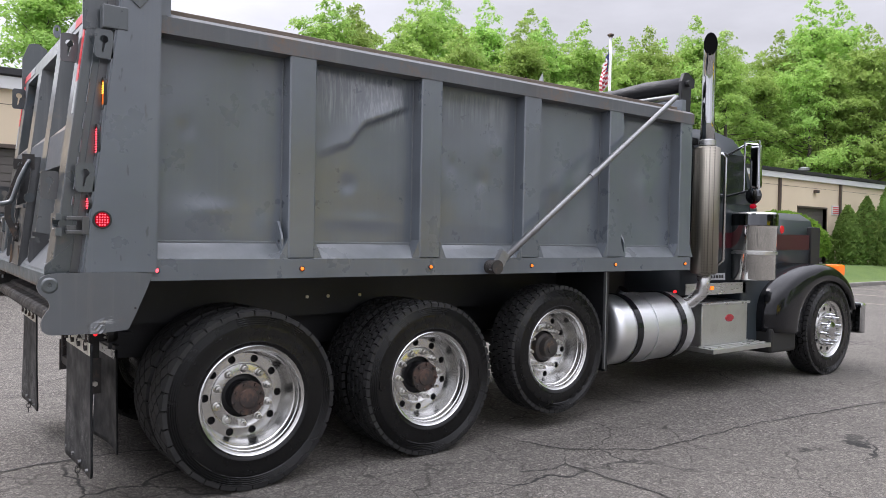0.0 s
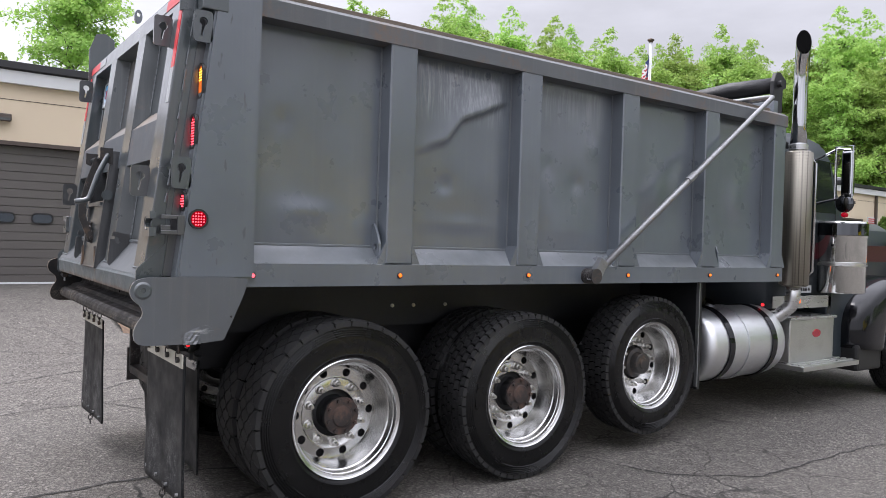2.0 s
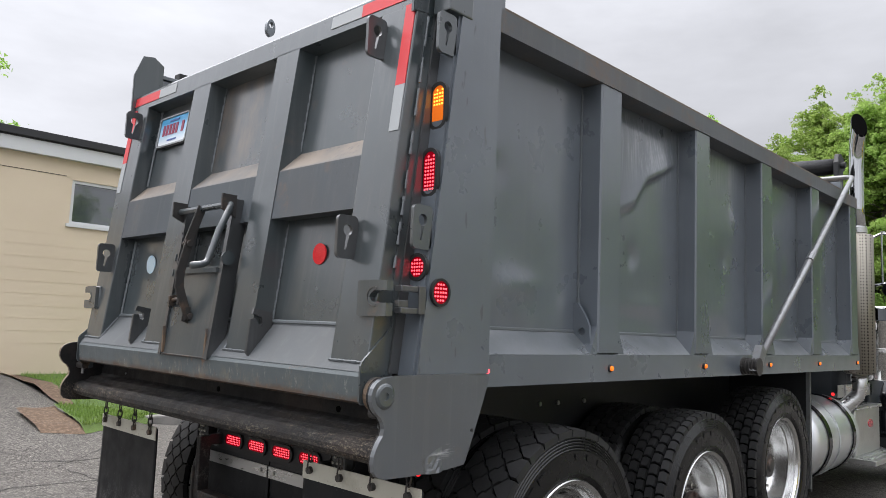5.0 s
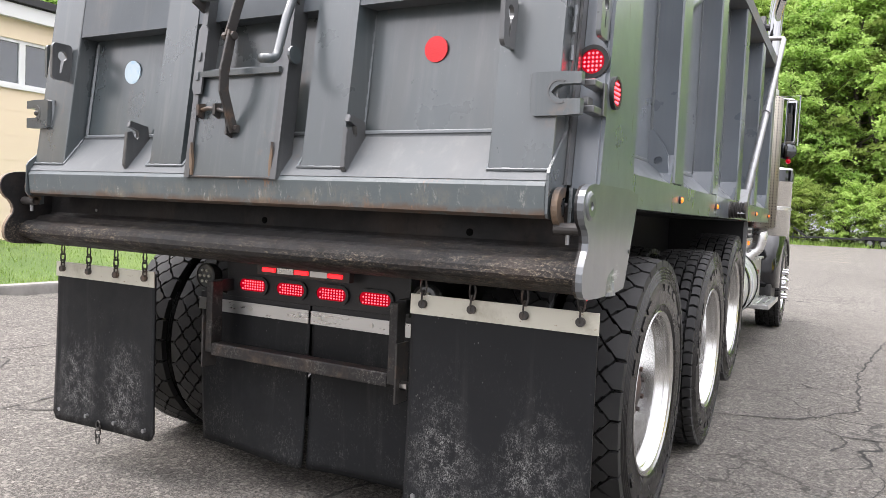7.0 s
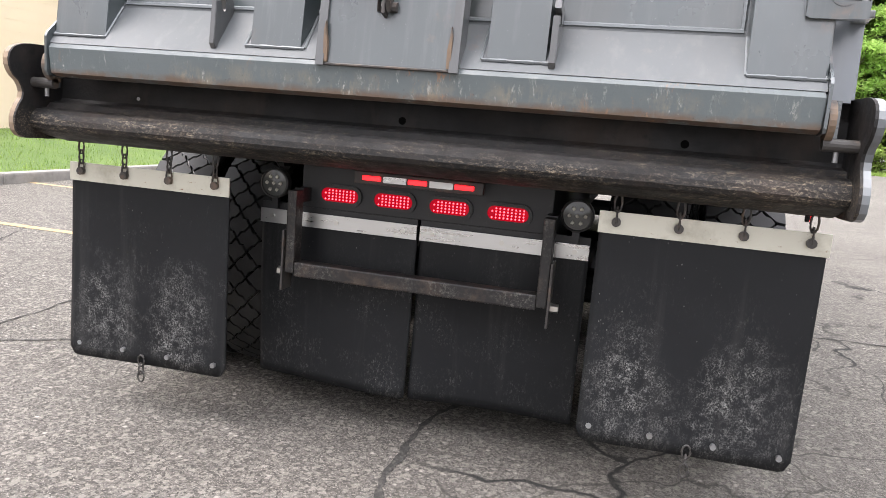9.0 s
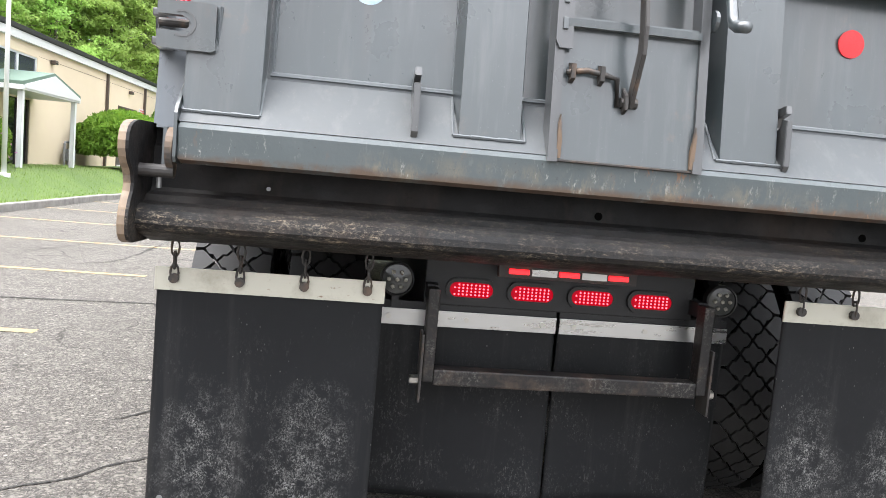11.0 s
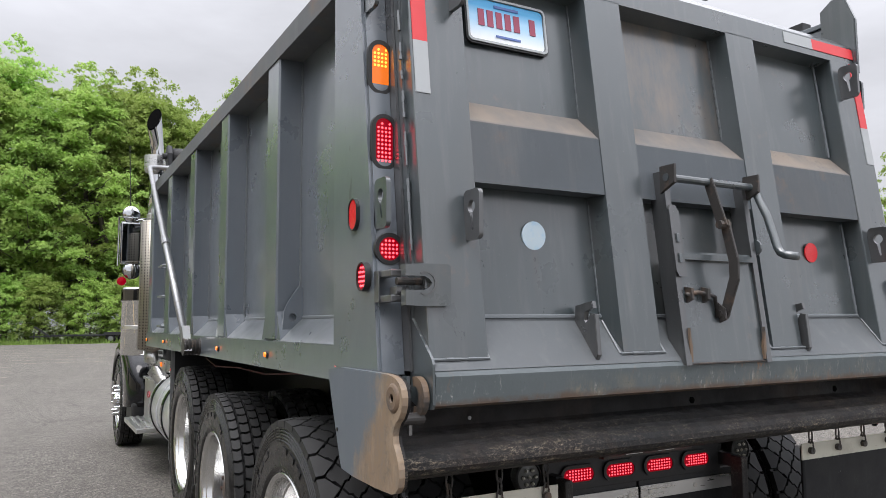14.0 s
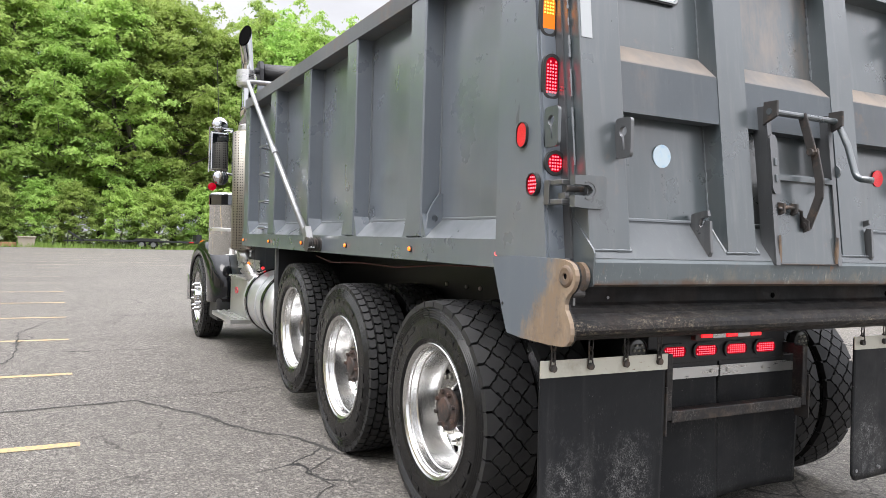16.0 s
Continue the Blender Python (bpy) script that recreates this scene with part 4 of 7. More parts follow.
# rear apron between the hinge plates
prof = [(0.20, 1.26), (0.185, 1.25), (0.178, 1.140), (0.168, 1.130), (0.12, 1.122), (0.105, 1.105), (0.060, 1.098), (0.042, 1.085), (0.034, 1.068), (0.031, 1.050), (0.038, 1.036), (0.058, 1.026), (0.10, 1.012), (0.16, 0.997), (0.22, 0.989), (0.25, 1.01), (0.25, 1.26)]
part("rear_apron", prism(prof, "y", -1.262, 1.262), STEEL, truck, "scraped bare steel apron, brown with wear")
# Discs stand for holes: black for shade, the pale one for daylight through.
for y in (0.95, -0.004, -0.85):
    part("apron_hole", R((0.1765, y, 1.158), (0.185, y, 1.158), 0.012 if y < 0.9 else 0.006, 12), HOLEBLACK if y < 0.9 else GALV, truck)

# ---- tailgate ----
SH = Matrix(((1, 0, 0.12, 0.042 - 0.12 * 1.40), (0, 1, 0, 0), (0, 0, 1, 0), (0, 0, 0, 1)))   # leans a flat build by the gate's rake


def raked(bm):
    bm.transform(SH)
    return bm


bm = bmesh.new()
ys, zs = steps(-1.16, 1.16, 90), steps(1.40, 2.66, 46)
vs = [[bm.verts.new((0.082 + 0.006 * noise.noise((y * 2.1, z * 2.3, 5)), y, z)) for z in zs] for y in ys]
back = [[bm.verts.new((0.12, y, z)) for z in (1.40, 2.66)] for y in (-1.16, 1.16)]
for i in range(90):
    for j in range(46):
        bm.faces.new((vs[i][j], vs[i + 1][j], vs[i + 1][j + 1], vs[i][j + 1]))
bm.faces.new((back[0][0], back[1][0], back[1][1], back[0][1]))
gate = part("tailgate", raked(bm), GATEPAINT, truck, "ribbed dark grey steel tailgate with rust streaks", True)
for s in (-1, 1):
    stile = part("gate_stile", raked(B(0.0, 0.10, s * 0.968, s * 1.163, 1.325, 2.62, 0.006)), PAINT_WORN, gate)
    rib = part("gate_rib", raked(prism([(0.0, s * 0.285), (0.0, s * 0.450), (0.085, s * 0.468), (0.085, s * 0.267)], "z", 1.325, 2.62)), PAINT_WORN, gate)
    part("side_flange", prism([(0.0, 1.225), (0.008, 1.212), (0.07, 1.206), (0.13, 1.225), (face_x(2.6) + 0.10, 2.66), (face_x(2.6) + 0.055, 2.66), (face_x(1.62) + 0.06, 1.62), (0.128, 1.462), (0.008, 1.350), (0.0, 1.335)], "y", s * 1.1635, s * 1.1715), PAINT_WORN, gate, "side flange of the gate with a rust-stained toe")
for y0, y1 in ((-0.968, -0.45), (-0.285, 0.285), (0.45, 0.968)):
    part("mid_rail", raked(prism([(0.004, 1.876), (0.086, 1.876), (0.086, 2.168), (0.004, 2.075)], "y", y0, y1)), RAILPAINT, gate)
    bm = bmesh.new()
    rod(bm, (0.077, y0 + 0.01, 1.466), (0.077, y1 - 0.01, 1.466), 0.0075, 6)
    for yy in (y0 + 0.012, y1 - 0.012):
        for z0, z1 in ((1.465, 1.86), (2.172, 2.6)):
            n = int((z1 - z0) / 0.014)
            for i in range(n):
                za = z0 + (z1 - z0) * i / n
                rod(bm, (0.080, yy, za), (0.080, yy, za + 0.016), 0.0062 + 0.0009 * (i % 3), 5)
    part("weld_bead", raked(bm), WELD, gate)["kind"] = "stuff"
part("foot_slope", prism([(0.011, 1.3155), (0.13, 1.3155), (0.135, 1.468), (0.126, 1.468), (0.123, 1.452)], "y", -1.1625, 1.1625), PAINT_FOOT, gate, "dusty sloped plate along the foot of the gate")
bm = bmesh.new()
for s in (-1, 1):
    for ya, yb in ((0.270, 0.466), (0.968, 1.160)):
        for i in range(8):
            y = ya + (yb - ya) * i / 8
            rod(bm, (0.031, s * y, 1.345), (0.031, s * (y + (yb - ya) / 8), 1.345), 0.004 + 0.0008 * (i % 3), 5)
        for y in (ya, yb):
            rod(bm, (0.034, s * y, 1.346), (0.119, s * y, 1.452), 0.004, 5)
part("weld_bead", bm, WELD, gate)["kind"] = "stuff"
part("gate_lip", prism([(0.013, 1.220), (0.04, 1.210), (0.10, 1.210), (0.12, 1.25), (0.12, 1.3145), (0.013, 1.3145), (0.004, 1.300)], "y", -1.1625, 1.1625, 0.004), LIP, gate, "chipped lower lip with rust along the edge")
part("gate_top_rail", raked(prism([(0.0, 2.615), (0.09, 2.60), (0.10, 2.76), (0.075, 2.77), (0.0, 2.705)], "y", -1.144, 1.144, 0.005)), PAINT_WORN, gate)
part("lift_eye", disc_with_hole([(0.20 + 0.022 * math.cos(2 * math.pi * i / 16), 2.775 + 0.04 * math.sin(2 * math.pi * i / 16)) for i in range(16)], [(0.20 + 0.011 * math.cos(2 * math.pi * i / 16), 2.788 + 0.014 * math.sin(2 * math.pi * i / 16)) for i in range(16)], "y", -0.20, -0.18), PAINT, gate)
for s in (-1, 1):
    part("top_ear", prism([(0.17, 2.58), (0.34, 2.60), (0.34, 2.93), (0.28, 2.97), (0.215, 2.96), (0.17, 2.84)], "y", s * 1.145, s * 1.165, 0.004), PAINT_WORN, gate)


def tape(y0, y1, z0, z1, mat):
    part("reflective_tape", raked(B(-0.003, 0.001, y0, y1, z0, z1)), mat, gate)


for s in (-1, 1):
    tape(s * 0.66, s * 0.85, 2.645, 2.695, WHITETAPE)
    tape(s * 0.85, s * 1.16, 2.645, 2.695, REDTAPE)
    tape(s * 1.105, s * 1.155, 2.31, 2.62, REDTAPE)
    tape(s * 1.105, s * 1.155, 2.14, 2.31, WHITETAPE)


def keyhole(y, z, s, parent, x0, size=1.0, along="x"):
    """A chain plate with a keyhole: a round hole with a slot below."""
    w, h = 0.088 * size, 0.15 * size
    n = 28
    out = rounded(x0 - w * 0.5, z, w, h, 0.018)
    hole = []
    cx, cz, r = x0 - w * 0.5, z + 0.024, 0.020
    for i in range(n - 2):
        a = radians(-70 + 320 * i / (n - 3))
        hole.append((cx + r * math.cos(a), cz + r * math.sin(a)))
    hole += [(cx - 0.012, z - 0.044), (cx - 0.005, z - 0.047)]
    hole = hole[5:] + hole[:5]
    bm = disc_with_hole(out, hole, "y", y - 0.007, y + 0.007)
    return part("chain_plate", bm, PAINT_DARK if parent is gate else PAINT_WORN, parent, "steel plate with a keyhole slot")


for s in (-1, 1):
    for z in (1.765, 2.505):
        keyhole(s * 1.010, z, s, gate, face_x(z) + 0.002)
    for z in (1.80, 2.50):
        keyhole(s * 1.245, z, s, truck, post_x(z) + 0.002)
    # latch block and its jaw on the post
    x = face_x(1.56) + 0.012
    out = [(s * 1.234, 1.612), (s * 1.18, 1.615), (s * 1.10, 1.615), (s * 1.09, 1.61), (s * 1.09, 1.56), (s * 1.09, 1.50), (s * 1.10, 1.495), (s * 1.18, 1.495), (s * 1.234, 1.498), (s * 1.234, 1.540), (s * 1.175, 1.540), (s * 1.160, 1.548), (s * 1.150, 1.560), (s * 1.160, 1.572), (s * 1.175, 1.580), (s * 1.234, 1.580)]
    blk = part("latch_block", prism(out, "x", x - 0.034, x - 0.004), PAINT_WORN, gate, "welded steel latch block with a slot")
    bm = bmesh.new()
    for i in range(14):
        z = 1.500 + 0.105 * i / 13
        rod(bm, (x - 0.010, s * 1.087, z), (x - 0.010, s * 1.087, z + 0.009), 0.008, 5)
    part("weld_bead", bm, WELD, blk)["kind"] = "stuff"
    half = steps(radians(60), radians(300), 18)
    part("slot_boss", prism([(s * (1.172 + 0.034 * math.cos(a)), 1.560 + 0.034 * math.sin(a)) for a in half] + [(s * (1.172 + 0.029 * math.cos(a)), 1.560 + 0.029 * math.sin(a)) for a in half[::-1]], "x", x - 0.0365, x - 0.033), PAINT_DARK, blk)
    if s > 0:
        part("latch_pin", R((x + 0.012, s * 1.165, 1.566), (x + 0.012, s * 1.240, 1.566), 0.011, 10), BROWN, blk)
    for z in (1.518, 1.59):
        part("latch_jaw", B(x + 0.012, 0.19, s * 1.222, s * 1.258, z - 0.010, z + 0.010, 0.004), PAINT_DARK, truck)
    part("latch_jaw_tip", B(x + 0.015, x + 0.06, s * 1.220, s * 1.240, 1.528, 1.552, 0.003), PAINT_DARK, truck)
    part("latch_jaw_plate", B(x + 0.085, 0.19, s * 1.2575, s * 1.2635, 1.508, 1.600, 0.002), PAINT_DARK, truck)
    # chain hooks on the foot slope
    y = 0.57 if s > 0 else -0.47
    part("chain_hook", prism([(0.126, 1.43), (0.118, 1.500), (0.036, 1.514), (0.030, 1.492), (0.072, 1.481), (0.078, 1.455), (0.068, 1.443), (0.053, 1.450), (0.046, 1.475), (0.022, 1.471), (0.012, 1.345), (0.028, 1.32)], "y", y - 0.009, y + 0.009, 0.002), PAINT_DARK, gate, "hooked steel chain lug")
    disc = lathe([(0.0, 0.0), (0.047 if s > 0 else 0.041, 0.0), (0.047 if s > 0 else 0.041, 0.005), (0.0, 0.007)], (0.160, s * 0.712, 1.729), 32, "x", -1)
    part("reflector_disc", disc, WHITEDISC if s > 0 else REDFLEX, gate, "pale round sticker" if s > 0 else "round red reflector")

# chute door in the middle bay
fx = face_x(1.65) - 0.028
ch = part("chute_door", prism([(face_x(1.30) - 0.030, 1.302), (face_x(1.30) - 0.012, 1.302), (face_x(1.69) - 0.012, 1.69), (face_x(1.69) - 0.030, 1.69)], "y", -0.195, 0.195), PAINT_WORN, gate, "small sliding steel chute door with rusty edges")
for s in (-1, 1):
    y = s * 0.205
    part("chute_guide", prism([(face_x(1.30) - 0.036, 1.300), (face_x(1.30) + 0.03, 1.300), (face_x(2.0) + 0.03, 1.975), (face_x(2.0) - 0.036, 1.975)], "y", y - 0.010, y + 0.010, 0.002), PAINT_DARK, ch)
    part("guide_angle", prism([(face_x(1.30) - 0.040, 1.300), (face_x(1.30) - 0.032, 1.300), (face_x(1.95) - 0.032, 1.95), (face_x(1.95) - 0.040, 1.95)], "y", y - s * 0.016, y + s * 0.010), PAINT_DARK, ch)
    part("rod_bracket", prism([(face_x(1.95) - 0.098, 1.925), (face_x(1.95) - 0.03, 1.893), (face_x(1.95) - 0.03, 1.990), (face_x(1.95) - 0.098, 1.990)], "y", y - 0.007 + s * 0.01, y + 0.007 + s * 0.01, 0.002), BROWN, ch)
bm = bmesh.new()
rod(bm, (face_x(1.30) - 0.032, -0.205, 1.304), (face_x(1.30) - 0.032, 0.205, 1.304), 0.004, 6)
part("door_seam", bm, BROWN, ch, "brown rust-stained seam")
for s in (-1, 1):
    part("rust_patch", prism([(s * 0.180, 1.31), (s * 0.192, 1.31), (s * 0.193, 1.40), (s * 0.188, 1.425), (s * 0.184, 1.385), (s * 0.180, 1.36)], "x", face_x(1.35) - 0.042, face_x(1.35) - 0.030), RUST, ch)
part("cross_bar", prism([(face_x(1.67) - 0.052, 1.660), (face_x(1.67) - 0.02, 1.660), (face_x(1.67) - 0.02, 1.680), (face_x(1.67) - 0.052, 1.680)], "y", -0.19, 0.19, 0.003), PAINT_WORN, ch)
part("stay_strip", raked(prism([(0.170, 1.600), (0.205, 1.600), (0.216, 1.620), (0.216, 1.835), (0.205, 1.852), (0.185, 1.852), (0.170, 1.830)], "x", -0.050, -0.042)), PAINT_DARK, ch, "loose dark steel strip beside the guide")
for z in (1.665, 1.735):
    part("strip_tab", raked(B(-0.056, -0.050, 0.186, 0.200, z - 0.016, z + 0.016, 0.002)), PAINT_WORN, ch)
xt, zt_ = 0.046, 1.947
part("pivot_rod", R((xt, 0.225, zt_), (xt, -0.225, zt_), 0.014, 12), PAINT_WORN, ch)
part("crank_handle", pipe([(xt, -0.205, zt_), (xt, -0.224, zt_ - 0.002), (xt - 0.006, -0.233, zt_ - 0.018), (xt - 0.05, -0.235, 1.83), (-0.040, -0.236, 1.712), (-0.050, -0.236, 1.694), (-0.068, -0.237, 1.684), (-0.118, -0.238, 1.674)], 0.015, 12), PAINT_WORN, ch, "bent round crank handle", True)


def strap(pts, w):
    """The outline of a flat bar of width w along a bent line of (x, z) points."""
    left, right = [], []
    for i, (x, z) in enumerate(pts):
        a, b = Vector(pts[max(i - 1, 0)]), Vector(pts[min(i + 1, len(pts) - 1)])
        d = (b - a).normalized()
        left.append((x - d.y * w / 2, z + d.x * w / 2))
        right.append((x + d.y * w / 2, z - d.x * w / 2))
    return left + right[::-1]


part("lever", prism(strap([(xt, zt_ + 0.008), (-0.012, 1.778)], 0.040), "y", 0.008, 0.018, 0.002), BROWN, ch, "flat steel link bar")
part("lever", prism(strap([(-0.008, 1.800), (-0.042, 1.66), (-0.042, 1.595), (0.012, 1.462)], 0.036), "y", -0.006, 0.006, 0.002), BROWN, ch, "flat bent steel lever")
part("lever_bolt", R((-0.010, 0.034, 1.786), (-0.010, -0.016, 1.786), 0.015, 8), BROWN, ch)
part("lever_bolt", R((0.014, 0.026, 1.472), (0.014, -0.020, 1.472), 0.014, 8), BROWN, ch)
part("lever_lug", prism([(fx + 0.004, 1.430), (-0.012, 1.452), (-0.008, 1.490), (fx + 0.004, 1.530)], "y", 0.010, 0.020, 0.002), BROWN, ch)
for y in (0.165, 0.085):
    part("latch_lug", prism([(fx - 0.045, 1.522), (fx + 0.0, 1.502), (fx + 0.0, 1.568), (fx - 0.045, 1.560)], "y", y - 0.006, y + 0.006), BROWN, ch)
part("latch_rod", pipe([(fx - 0.03, 0.18, 1.537), (fx - 0.03, 0.125, 1.547), (fx - 0.03, 0.07, 1.539), (fx - 0.03, 0.040, 1.532), (fx - 0.03, 0.034, 1.46)], 0.008, 8), BROWN, ch, "", True)
part("chute_keeper", R((face_x(1.72) - 0.03, -0.222, 1.72), (face_x(1.72) - 0.03, -0.232, 1.72), 0.03, 14), PAINT_WORN, ch)

# number plate
px = face_x(2.46) + 0.066
plate = part("number_plate", raked(prism(rounded(0.75, 2.465, 0.305, 0.15, 0.015), "x", 0.066, 0.070)), PLATEBLUE, gate, "pale blue and white number plate")
bm = disc_with_hole(rounded(0.75, 2.465, 0.325, 0.17, 0.02), rounded(0.75, 2.465, 0.309, 0.153, 0.014), "x", 0.060, 0.071)
part("plate_frame", raked(bm), WHITETAPE, plate)
bm = disc_with_hole(rounded(0.75, 2.463, 0.335, 0.18, 0.022), rounded(0.75, 2.465, 0.322, 0.166, 0.018), "x", 0.064, 0.074)
part("plate_backing", raked(bm), RUBBERBLACK, plate)
for i in range(6):
    y = 0.855 - 0.036 * i - (0.03 if i == 5 else 0)
    part("character_bar", raked(B(0.063, 0.0655, y - 0.012, y + 0.012, 2.442, 2.502)), MAROON, plate)
part("caption_bar", raked(B(0.063, 0.0655, 0.70, 0.80, 2.515, 2.525)), INKBLUE, plate)
part("caption_bar", raked(B(0.063, 0.0655, 0.70, 0.80, 2.408, 2.416)), INKBLUE, plate)


# ---- rear lamps ----
def led_lamp(y, z, w, h, x, mat, dots, cols, rows, parent, lit=None, name="tail_lamp", label="", rim=0.013, axis="x", s=-1, boss=0.012):
    """An oval or round lamp: rubber surround, lens, diodes; it faces along -x, or along s*y."""
    def put(pts, a, b):
        return prism(pts, axis, a, b)
    r = min(w, h) / 2
    base = x
    d = -1 if axis == "x" else s
    ring = disc_with_hole(rounded(y, z, w + 2 * rim, h + 2 * rim, r + rim * 0.985, 8), rounded(y, z, w, h, r * 0.999, 8), axis, base - d * 0.002, base + d * boss)
    ob = part(name, ring, RUBBERBLACK, parent, label)
    part("lens", put(rounded(y, z, w, h, r * 0.999, 8), base - d * 0.002, base + d * boss * 0.7), mat, ob)
    if dots:
        bm = bmesh.new()
        for i in range(cols):
            for j in range(rows):
                u, v = ((i + 0.5) / cols - 0.5) * w * 0.86, ((j + 0.5) / rows - 0.5) * h * 0.86
                if (i % 2 and rows > cols and j == rows - 1) or (j % 2 and cols > rows and i == cols - 1):
                    continue
                k = max(abs(u) - (w / 2 - r), 0) ** 2 + max(abs(v) - (h / 2 - r), 0) ** 2
                if k > (r * 0.86) ** 2 or (lit and not lit(v)):
                    continue
                c = {"x": (base + d * boss * 0.72, y + u, z + v), "y": (y + u, base + d * boss * 0.72, z + v)}[axis]
                bmesh.ops.create_icosphere(bm, subdivisions=1, radius=min(w / cols, h / rows) * 0.29, matrix=Matrix.Translation(c))
        part("lamp_emitter", bm, dots, ob)["kind"] = "stuff"
    return ob


for s in (-1, 1):
    y = s * 1.213
    led_lamp(y, 2.245, 0.058, 0.150, post_x(2.245) + 0.002, AMBLENS, AMBLED, 4, 10, truck, (lambda v: v > 0.0), "marker_lamp", "oval amber lamp in a rubber surround")
    led_lamp(y, 2.0, 0.058, 0.150, post_x(2.0) + 0.002, REDLENS, REDLED, 4, 10, truck, None, "tail_lamp", "lit oval red tail lamp")
    led_lamp(y, 1.668, 0.070, 0.070, post_x(1.668) + 0.002, REDLENS, REDLED, 5, 5, truck, None, "tail_lamp", "lit round red tail lamp")
led_lamp(0.252, 1.585, 0.074, 0.078, -POST, REDLENS, REDLED, 5, 5, truck, None, "side_lamp", "round red side lamp", 0.009, axis="y", s=-1)
led_lamp(0.248, 1.587, 0.066, 0.080, POST, REDLENS, REDLED, 5, 5, truck, None, "side_lamp", "round red side lamp", 0.004, axis="y", s=1, boss=0.02)
led_lamp(0.340, 1.787, 0.066, 0.095, POST, REDFLEX, None, 4, 5, truck, None, "side_reflector", "oval red side reflector", 0.003, axis="y", s=1)

panel = part("lamp_panel", B(0.466, 0.50, -0.47, 0.46, 0.815, 1.0, 0.004), BLACK, truck)
for y in (0.306, 0.10, -0.108, -0.317):
    led_lamp(y, 0.872, 0.145, 0.050, 0.467, REDLENS, REDLED, 9, 4, truck, None, "tail_lamp", "lit oval red tail lamp in the rear panel")
bar = part("identification_bar", B(0.400, 0.43, -0.235, 0.232, 0.930, 0.973, 0.003), BROWN, truck, "three-lamp identification bar")
for y in (0.165, -0.003, -0.17):
    part("lens", B(0.392, 0.404, y - 0.034, y + 0.034, 0.943, 0.960, 0.003), REDBAR, bar)
for y in (0.08, -0.088):
    part("bar_plate", B(0.397, 0.402, y - 0.042, y + 0.042, 0.940, 0.962), INOX, bar)
for s in (-1, 1):
    y = s * 0.555
    lamp = part("reversing_lamp", lathe([(0, -0.06), (0.04, -0.06), (0.056, -0.03), (0.056, 0.0), (0.050, 0.004), (0.048, -0.004), (0.0, -0.004)], (0.43, y, 0.895), 24, "x", -1), RUBBERBLACK, truck, "unlit round reversing lamp")
    part("lens", lathe([(0.048, -0.003), (0.0, 0.003)], (0.43, y, 0.895), 24, "x", -1), CLEAR, lamp)
    bm = bmesh.new()
    for k in range(7):
        a = 2 * math.pi * k / 6
        o = (0.0, 0.0) if k == 6 else (0.027 * math.cos(a), 0.027 * math.sin(a))
        bmesh.ops.create_icosphere(bm, subdivisions=1, radius=0.0075, matrix=Matrix.Translation((0.424, y + o[0], 0.895 + o[1])))
    part("lamp_emitter", bm, PALELED, lamp)["kind"] = "stuff"
    part("lamp_stem", B(0.44, 0.46, y - 0.012, y + 0.012, 0.80, 0.85), BLACK, lamp)
# step frame under the lamps
for s, y in ((1, 0.44), (-1, -0.475)):
    part("frame_upright", B(0.345, 0.405, y - 0.018, y + 0.018, 0.585, 0.885, 0.006), SCUFFED, truck)
    part("frame_cheek", B(0.335, 0.415, y + s * 0.020, y + s * 0.028, 0.52, 0.74, 0.002), BROWN, truck)
    part("frame_bolt", R((0.375, y + s * 0.028, 0.585), (0.375, y + s * 0.055, 0.585), 0.016, 6), BOLT, truck)
    part("frame_arm", B(0.40, 0.60, y - 0.018, y + 0.018, 0.84, 0.89), BLACK, truck)
part("frame_crossbar", B(0.345, 0.405, -0.457, 0.422, 0.575, 0.628, 0.006), SCUFFED, truck, "scuffed black step bar")


# ---- mud flaps ----
def flap(y0, y1, z0, z1, x, parent, curl=0.02, seed=0, sweep=0.0, round_r=0.03):
    """A hanging rubber sheet with a slight wave; corners rounded at the bottom."""
    bm = bmesh.new()
    n, m, th = 40, 18, 0.010
    def col(h):
        vs = []
        for i in range(n + 1):
            u = i / n
            row = []
            for j in range(m + 1):
                v = j / m
                y = y0 + (y1 - y0) * u
                d = min(u, 1 - u) * abs(y1 - y0)
                zlow = z0 + (0 if d > round_r else round_r - math.sqrt(max(round_r ** 2 - (round_r - d) ** 2, 0)))
                z = zlow + (z1 - zlow) * v
                k = (1 - v) ** 1.5
                xx = x + h + curl * k * math.sin(3.1 * u + seed) + 0.006 * noise.noise((y * 3, z * 3, seed + 9)) - sweep * k
                row.append(bm.verts.new((xx, y, z)))
            vs.append(row)
        return vs
    a, b = col(0), col(th)
    for i in range(n):
        for j in range(m):
            bm.faces.new((a[i][j], a[i + 1][j], a[i + 1][j + 1], a[i][j + 1]))
            bm.faces.new((b[i][j], b[i][j + 1], b[i + 1][j + 1], b[i + 1][j]))
    for i in range(n):
        bm.faces.new((a[i][0], b[i][0], b[i + 1][0], a[i + 1][0]))
        bm.faces.new((a[i][m], a[i + 1][m], b[i + 1][m], b[i][m]))
    for j in range(m):
        bm.faces.new((a[0][j], a[0][j + 1], b[0][j + 1], b[0][j]))
        bm.faces.new((a[n][j], b[n][j], b[n][j + 1], a[n][j + 1]))
    return part("mud_flap", bm, FLAP, parent, "hanging black rubber mud flap spattered with dried mud", True)


